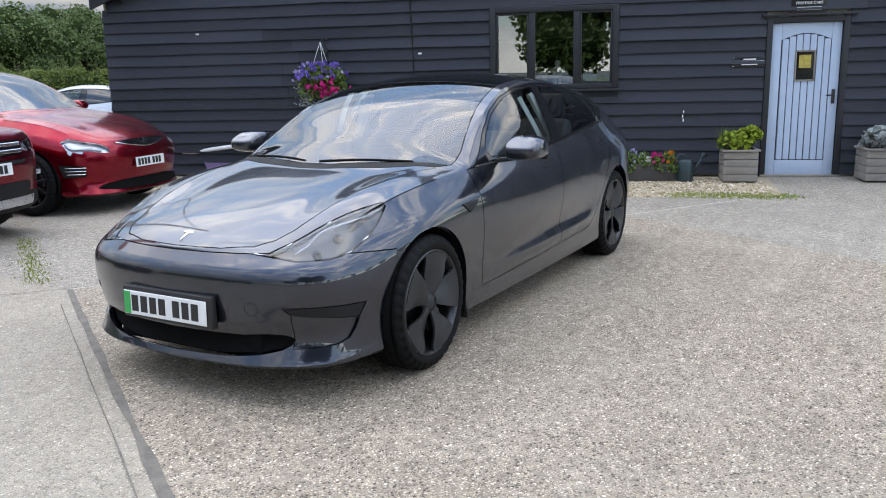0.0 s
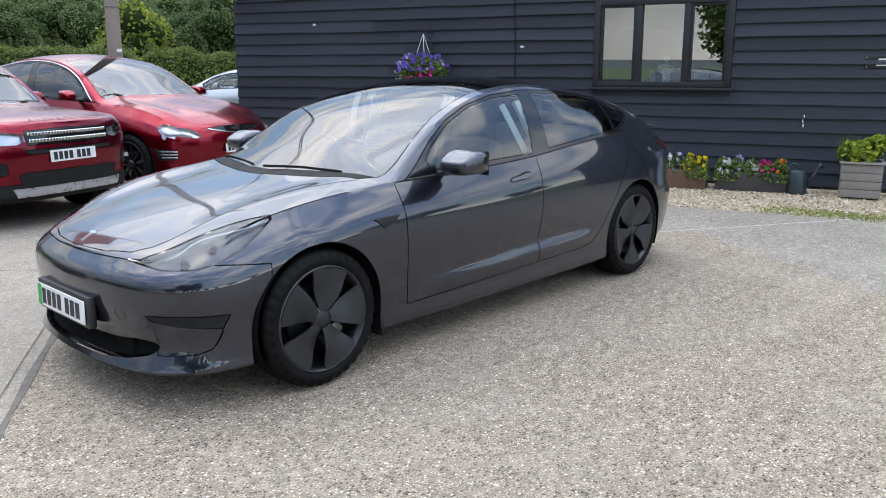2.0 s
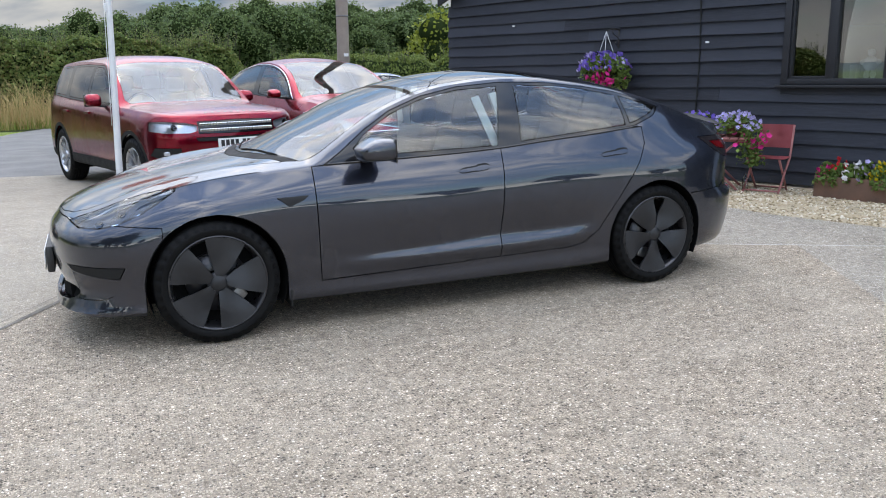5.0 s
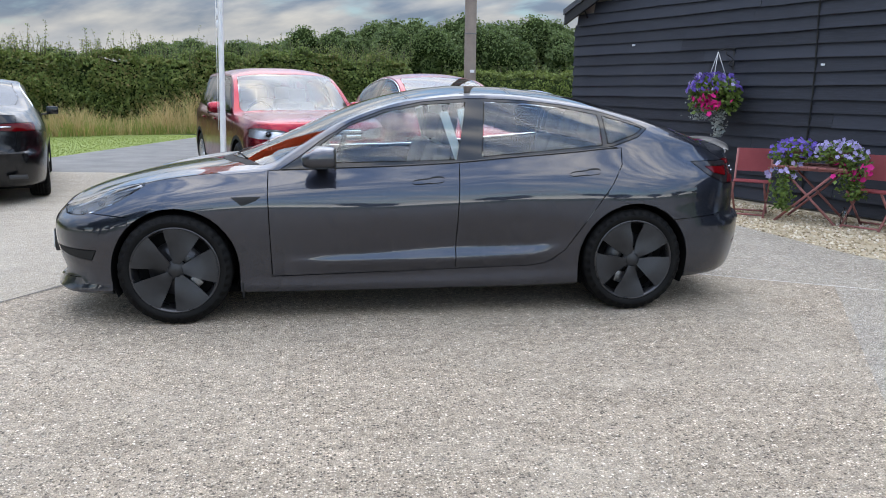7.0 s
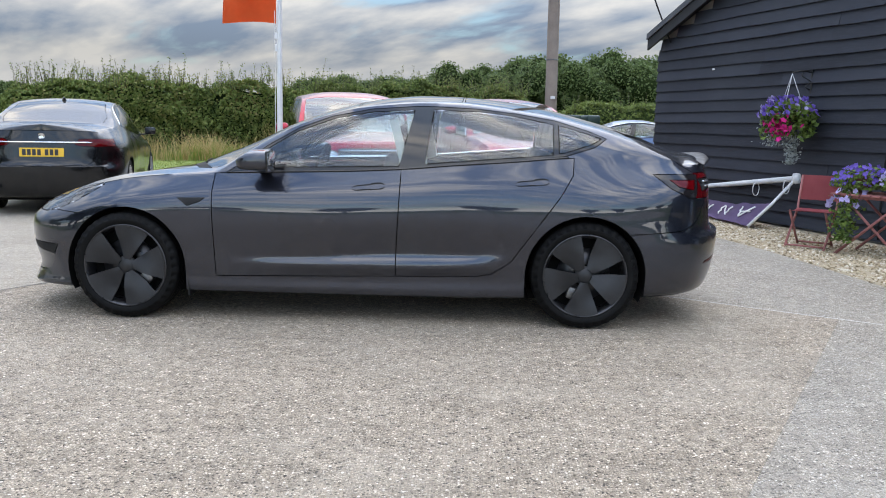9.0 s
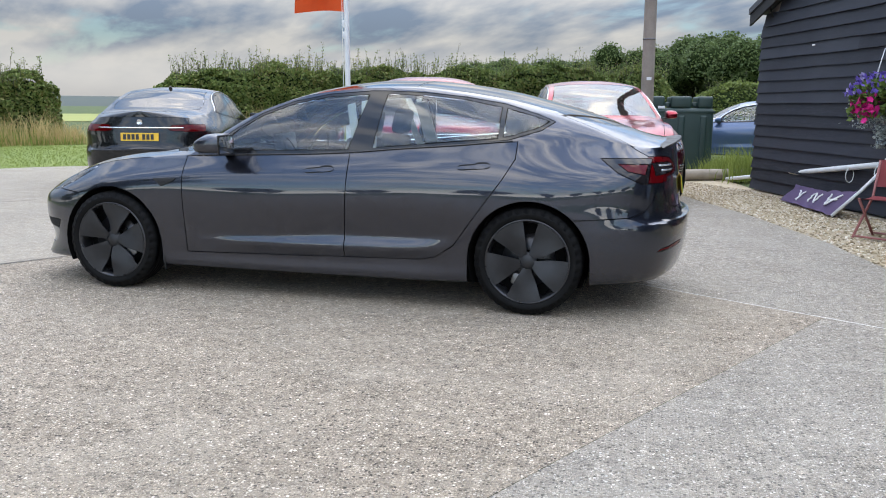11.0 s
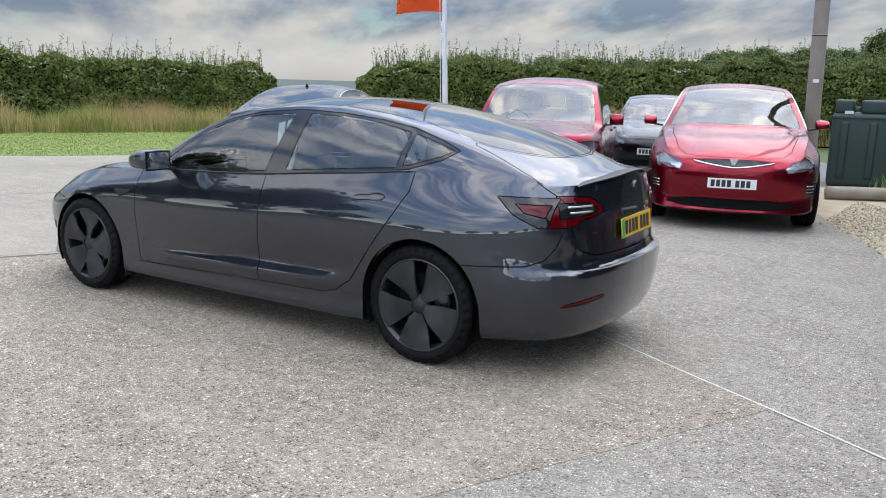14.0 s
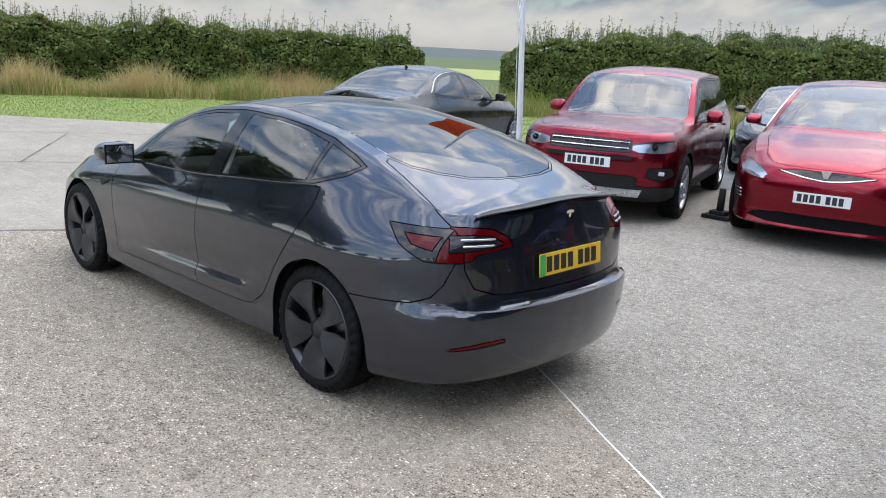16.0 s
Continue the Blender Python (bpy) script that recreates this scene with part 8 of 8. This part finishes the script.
def hanging_basket():
    rng = np.random.default_rng(5)
    root = empty("hanging_basket", on_wall(6.21, 0.0, 0.10))
    part("bracket_plate", box((0.03, 0.012, 0.30), (-0.02, 0.035, 1.76), 0.004), "iron", root)
    part("bracket_arm", tube([(-0.02, 0.04, 1.88), (-0.02, 0.20, 1.89), (-0.02, 0.33, 1.86)], 0.009, 8), "iron", root)
    part("bracket_scroll", tube([(-0.02, 0.05 + 0.10 * t + 0.05 * math.sin(9 * t), 1.66 + 0.2 * t) for t in np.linspace(0, 1, 14)], 0.007, 6), "iron", root)
    for a in (0, 2.1, 4.2):
        part("chain", tube([(-0.02, 0.33, 1.85), (-0.02 + 0.17 * math.cos(a), 0.33 + 0.17 * math.sin(a), 1.42)], 0.004, 5), "white_metal", root)
    part("basket_bowl", lathe([(0.0005, 1.18), (0.10, 1.20), (0.17, 1.30), (0.19, 1.42), (0.17, 1.42), (0.0005, 1.38)], 24), "soil", root, at=Matrix.Translation((-0.02, 0.33, 0)))
    c = (-0.02, 0.33)
    leaf, trail = mound(rng, 700, *c, 1.30, 0.36, 0.30, 0.24), []
    for _ in range(700):
        a, r = rng.uniform(0, 6.28), rng.uniform(0.18, 0.36)
        leaf.append((c[0] + r * math.cos(a), c[1] + r * 0.85 * math.sin(a), 1.38 - rng.uniform(0, 0.34) * (1 - 0.3 * rng.random())))
    for _ in range(420):
        t = rng.random()
        trail.append((c[0] - 0.10 + rng.normal(0, 0.045) * (1 - 0.5 * t), c[1] + rng.normal(0, 0.045), 1.10 - 0.36 * t))
    for _ in range(320):
        t = rng.random()
        trail.append((c[0] + 0.26 + rng.normal(0, 0.05), c[1] + rng.normal(0, 0.08), 1.25 - 0.30 * t))
    share("foliage", leaf_mesh("foliage", leaf, (0.04, 0.08), "leaf", 0.3, 1.0, 9), root)
    joined("trailing_stem", leaf_mesh("trail", trail, (0.02, 0.045), "leaf_grey", -0.2, 1.0, 10), root)
    joined("blossom", blooms(mound(rng, 95, c[0], c[1] + 0.02, 1.34, 0.38, 0.32, 0.26), (0.030, 0.046), "petal_violet", 12), root)
    joined("blossom", blooms(mound(rng, 45, c[0] + 0.05, c[1] + 0.02, 1.32, 0.40, 0.33, 0.27), (0.026, 0.04), "petal_lilac", 13), root)
    pk = [(c[0] - 0.12 + rng.normal(0, 0.12), c[1] + 0.24 + rng.normal(0, 0.04), 1.19 + rng.normal(0, 0.075)) for _ in range(48)]
    joined("blossom", blooms(pk, (0.034, 0.05), "petal_pink", 14), root)
    return tagged(root, "hanging basket of violet and pink petunias on an iron bracket", "hanging basket")


hanging_basket()


def folding_chair(x, y, turn, label):
    root = empty("folding_chair", pose(x, y, 0, 0, 0, turn))
    for s in (-0.20, 0.20):
        part("leg", tube([(0.22, s, 0.0), (-0.16, s, 0.40), (-0.25, s, 0.76)], 0.013, 8), "frame_red", root)
        part("leg", tube([(-0.20, s * 0.9, 0.0), (0.19, s * 0.9, 0.40)], 0.013, 8), "frame_red", root)
    part("crossbar", tube([(0.20, -0.19, 0.03), (0.20, 0.19, 0.03)], 0.010, 8), "frame_red", root)
    part("crossbar", tube([(-0.19, -0.17, 0.03), (-0.19, 0.17, 0.03)], 0.010, 8), "frame_red", root)
    rows = [[(-0.17 + 0.38 * t, y, 0.405 - 0.018 * math.sin(math.pi * t)) for y in np.linspace(-0.20, 0.20, 6)] for t in np.linspace(0, 1, 8)]
    bm = grid_mesh(rows)
    bmesh.ops.solidify(bm, geom=bm.faces[:], thickness=0.006)
    part("seat", bm, "canvas_red", root, "sagging red canvas seat")
    rows = [[(-0.19 - 0.06 * t - 0.02 * math.sin(math.pi * (y + 0.2) / 0.4), y, 0.50 + 0.27 * t) for y in np.linspace(-0.21, 0.21, 8)] for t in np.linspace(0, 1, 6)]
    bm = grid_mesh(rows)
    bmesh.ops.solidify(bm, geom=bm.faces[:], thickness=0.006)
    part("backrest", bm, "canvas_red", root, "red canvas backrest")
    return tagged(root, label, "chair", "folding chairs at the wall")


folding_chair(4.47, 3.00, -128, "folding chair with faded red canvas beside the small table")
folding_chair(5.27, 1.93, -152, "folding chair with faded red canvas near the flower troughs")


def bistro_table():
    rng = np.random.default_rng(8)
    root = empty("folding_table", pose(4.94, 2.48, 0, 0, 0, -48))
    n = 8
    for k in range(n):
        part("slat", box((0.085, 0.62, 0.018), (-0.35 + 0.1 * k, 0, 0.62), 0.004), "frame_red", root)
    for y in (-0.24, 0.24):
        part("batten", box((0.78, 0.03, 0.03), (0, y, 0.598), 0.004), "frame_red", root)
        part("leg", tube([(-0.32, y * 1.05, 0), (0.30, y * 1.05, 0.60)], 0.014, 8), "frame_red", root)
        part("leg", tube([(0.32, y * 0.93, 0), (-0.30, y * 0.93, 0.60)], 0.014, 8), "frame_red", root)
    return tagged(root, "faded red slatted folding table with crossed legs", "table")


bistro_table()


def table_pot(x, y, c1, c2, label, seed, fall):
    rng = np.random.default_rng(seed)
    root = empty("flower_pot", pose(x, y, 0.632))
    part("pot", lathe([(0.0005, 0), (0.09, 0), (0.13, 0.16), (0.14, 0.17), (0.12, 0.17), (0.0005, 0.15)], 20), "terracotta", root)
    leaf = mound(rng, 520, 0, 0, 0.05, 0.30, 0.30, 0.22)
    for _ in range(500):
        t = rng.random()
        leaf.append((fall[0] * (0.7 + 0.3 * t) + rng.normal(0, 0.06), fall[1] * (0.7 + 0.3 * t) + rng.normal(0, 0.06), 0.10 - fall[2] * t))
    share("foliage", leaf_mesh("pot_leaf", leaf, (0.03, 0.065), "leaf", 0.2, 1.0, seed), root)
    joined("blossom", blooms(mound(rng, 150, 0, 0, 0.08, 0.30, 0.30, 0.22), (0.020, 0.032), c1, seed + 1), root)
    joined("blossom", blooms([(fall[0] * 0.8 + rng.normal(0, 0.09), fall[1] * 0.8 + rng.normal(0, 0.09), 0.05 - 0.18 * rng.random()) for _ in range(26)], (0.03, 0.045), c2, seed + 2), root)
    return tagged(root, label, "flower pot")


table_pot(4.80, 2.64, "petal_violet", "petal_lilac", "pot of violet petunias trailing over the table edge", 21, (-0.24, -0.16, 0.60))
table_pot(5.10, 2.30, "petal_lilac", "petal_pink", "pot of lilac and pink petunias on the table", 22, (-0.02, -0.33, 0.42))
bt = part("bottle", lathe([(0.0005, 0), (0.035, 0), (0.036, 0.14), (0.014, 0.19), (0.013, 0.22), (0.0005, 0.22)], 18), "bottle")
bt.matrix_basis = pose(5.03, 2.02, 0)
tagged(bt, "clear plastic bottle standing on the gravel", "bottle")


def fallen_banner():
    root = empty("banner_stand", Matrix())
    tip, foot = Vector((4.86, 4.46, 0.66)), Vector((3.62, 9.25, 0.045))
    low = Vector((4.32, 4.52, 0.03))
    pts = [tip.lerp(foot, t) for t in np.linspace(0, 1, 12)]
    part("pole", tube(pts, [0.036 - 0.0005 * k for k in range(12)], 12), "white_metal", root)
    part("rod", tube([tip, tip.lerp(low, 0.5) + Vector((0, 0, -0.02)), low], 0.020, 10), "white_metal", root)
    part("joint_cap", lathe([(0.0005, -0.07), (0.045, -0.06), (0.055, 0.0), (0.045, 0.06), (0.0005, 0.07)], 16), "white_metal", root, at=Matrix.Translation(tip))
    for t in (0.03, 0.16):
        c = tip.lerp(foot, t) + Vector((-0.02, 0, -0.10))
        part("tie_loop", tube([c + Vector((0.05 * math.cos(a), 0.02 * math.cos(a), 0.09 * math.sin(a))) for a in np.linspace(0, 6.28, 18, endpoint=False)], 0.006, 6, closed=True), "white_metal", root)
    rows = []
    far = Vector((3.95, 7.1, 0.03))
    for i in range(19):
        u = i / 18
        row = []
        a = tip.lerp(low, 0.52 + 0.48 * u)
        end = Vector((4.25, 6.45, 0.22)).lerp(Vector((4.02, 6.15, 0.02)), u)
        for j in range(25):
            v = j / 24
            p = a.lerp(end, v)
            p.z = max(0.02, p.z - 0.05 * math.sin(math.pi * v) * (1 - u) + 0.025 * lumps(p.x * 4, p.y * 4, 1)) + 0.012
            p.x += 0.05 * lumps(p.x * 3, p.y * 5, 7)
            row.append(p)
        rows.append(row)
    bm = grid_mesh(rows)
    bmesh.ops.solidify(bm, geom=bm.faces[:], thickness=0.003)
    part("cloth", bm, "purple_cloth", root, "rumpled purple banner cloth")
    # pale printed strokes on the cloth
    tree = [r for r in rows]
    for (i0, j0), (i1, j1) in (((4, 3), (13, 5)), ((4, 7), (13, 5)), ((8, 3), (8, 6)), ((4, 10), (13, 10)), ((4, 13), (13, 13)), ((13, 10), (4, 13)), ((5, 17), (14, 18)), ((5, 19), (14, 17))):
        pts = []
        for t in np.linspace(0, 1, 8):
            a, b = i0 + (i1 - i0) * t, j0 + (j1 - j0) * t
            p = rows[int(a)][int(b)].lerp(rows[min(int(a) + 1, 18)][min(int(b) + 1, 24)], (a % 1 + b % 1) / 2)
            pts.append(p + Vector((-0.012, -0.008, 0.010)))
        part("print_stroke", tube(pts, 0.011, 5), "sign_white", root, smooth=True)
    return tagged(root, "fallen banner stand, white poles with a purple cloth", "banner")


fallen_banner()

# ---- pieces: the weatherboards of the gable wall ----
def boards():
    rng = np.random.default_rng(17)
    pitch, count = 0.165, 0
    z = 0.03
    while z < roof_z(RIDGE_S) - 0.15:
        half = (roof_z(RIDGE_S) - 0.06 - (z + pitch)) / PITCH
        lo, hi = max(END_S, RIDGE_S - half), min(EAVE_S, RIDGE_S + half)
        cuts = [(lo, hi)]
        for a, b, z0, z1 in (WIN, DOOR):
            pad = 0.078 if (a, b) == DOOR[:2] else 0.014
            top = z1 + (0.08 if (a, b) == DOOR[:2] else 0.0)
            if z + pitch > z0 - 0.02 and z < top:
                cuts = [q for c in cuts for q in (((c[0], min(c[1], a - pad)), (max(c[0], b + pad), c[1])) if c[0] < b and c[1] > a else (c,)) if q[1] - q[0] > 0.05]
        for a, b in cuts:
            n = max(1, math.ceil((b - a) / 4.9))
            edges = [a] + [a + (b - a) * (k + rng.uniform(-0.18, 0.18)) / n for k in range(1, n)] + [b]
            for s0, s1 in zip(edges, edges[1:]):
                rows = []
                m = max(3, int((s1 - s0) / 0.22))
                sag, thick = rng.normal(0, 0.004), rng.uniform(0.030, 0.041)
                for k in range(m + 1):
                    s = s0 + 0.0015 + (s1 - s0 - 0.003) * k / m
                    w = 0.010 * lumps(s * 1.1, z * 9, 3) + 0.003 * lumps(s * 4, z * 9, 7) + sag * (2 * k / m - 1)
                    rows.append([(s, 0.004, z + pitch + 0.022), (s, 0.013, z + pitch + 0.022), (s, thick + 0.012, z + w), (s, 0.004, z + w)])
                bm = bmesh.new()
                vs = [[bm.verts.new(p) for p in r] for r in rows]
                for r, q in zip(vs, vs[1:]):
                    for k in range(4):
                        bm.faces.new((r[k], r[(k + 1) % 4], q[(k + 1) % 4], q[k]))
                bm.faces.new(vs[0][::-1]), bm.faces.new(vs[-1])
                bmesh.ops.recalc_face_normals(bm, faces=bm.faces[:])
                part("weatherboard", bm, "board", wall_gable, smooth=False)
                count += 1
        z += pitch
    return count


boards()


def gravel():
    """Loose stones on the bed along the wall: three shared shapes; the nearest to the yard are pieces, the rest one mesh."""
    rng = np.random.default_rng(23)
    poly = [(2.72, 6.6), (3.4, 4.6), (3.9, 2.6), (4.15, 0.7), (4.75, -0.95), (5.05, -1.75), (6.7, -1.2), (3.8, 7.7), (2.9, 9)]
    verts, faces = [], []
    base = bmesh.new()
    bmesh.ops.create_icosphere(base, subdivisions=1, radius=1.0)
    bv = np.array([v.co for v in base.verts])
    bf = np.array([[v.index for v in f.verts] for f in base.faces])
    base.free()
    places = lawn_places(poly, 9000, 29)
    for k, (x, y, _) in enumerate(places):
        sc = rng.uniform(0.008, 0.019) * np.array([1, rng.uniform(0.6, 1), rng.uniform(0.45, 0.8)])
        a = rng.uniform(0, 6.28)
        v = bv * sc * (1 + 0.2 * rng.normal(size=(len(bv), 1)))
        v = np.stack([v[:, 0] * np.cos(a) - v[:, 1] * np.sin(a) + x, v[:, 0] * np.sin(a) + v[:, 1] * np.cos(a) + y, v[:, 2] + 0.004], 1)
        verts.append(v), faces.append(bf + k * len(bv))
    me = bpy.data.meshes.new("gravel")
    v, f = np.concatenate(verts), np.concatenate(faces)
    me.vertices.add(len(v)), me.vertices.foreach_set("co", v.ravel())
    me.loops.add(len(f) * 3), me.loops.foreach_set("vertex_index", f.ravel().astype(np.int32))
    me.polygons.add(len(f)), me.polygons.foreach_set("loop_start", np.arange(0, len(f) * 3, 3, dtype=np.int32))
    me.update(), me.validate()
    m = material("golden_gravel", (0.5, 0.4, 0.26), 0.85)
    n = Nodes(m)
    n.color(n.ramp(n.add("NewGeometry").outputs["Random Per Island"], [(0.0, (0.20, 0.15, 0.09)), (0.35, (0.42, 0.33, 0.21)), (0.7, (0.55, 0.46, 0.33)), (1.0, (0.74, 0.68, 0.58))]))
    me.materials.append(m)
    return tagged(share("gravel", me), "loose golden pea gravel along the barn wall", "gravel", kind="stuff")


gravel()
# moss and grass creeping between bed and slab
tagged(share("verge_grass", blades("verge", [(4.80 + 0.30 * t + RNG.normal(0, 0.12), -0.55 - 1.25 * t + RNG.normal(0, 0.10), 0.0) for t in RNG.random(1500)], (0.008, 0.03), "grass", 0.006, 0.5, 61)), "short green grass creeping along the slab edge", "grass", kind="stuff")
tagged(share("joint_weeds", blades("weeds", [(J0.x - 0.15 + JD.x * t + RNG.normal(0, 0.05), J0.y + 0.1 + JD.y * t + RNG.normal(0, 0.05), 0.0) for t in RNG.uniform(-1.6, 0.5, 700)], (0.005, 0.022), "grass", 0.005, 0.5, 62)), "green weeds growing in the yard joint", "weeds", kind="stuff")
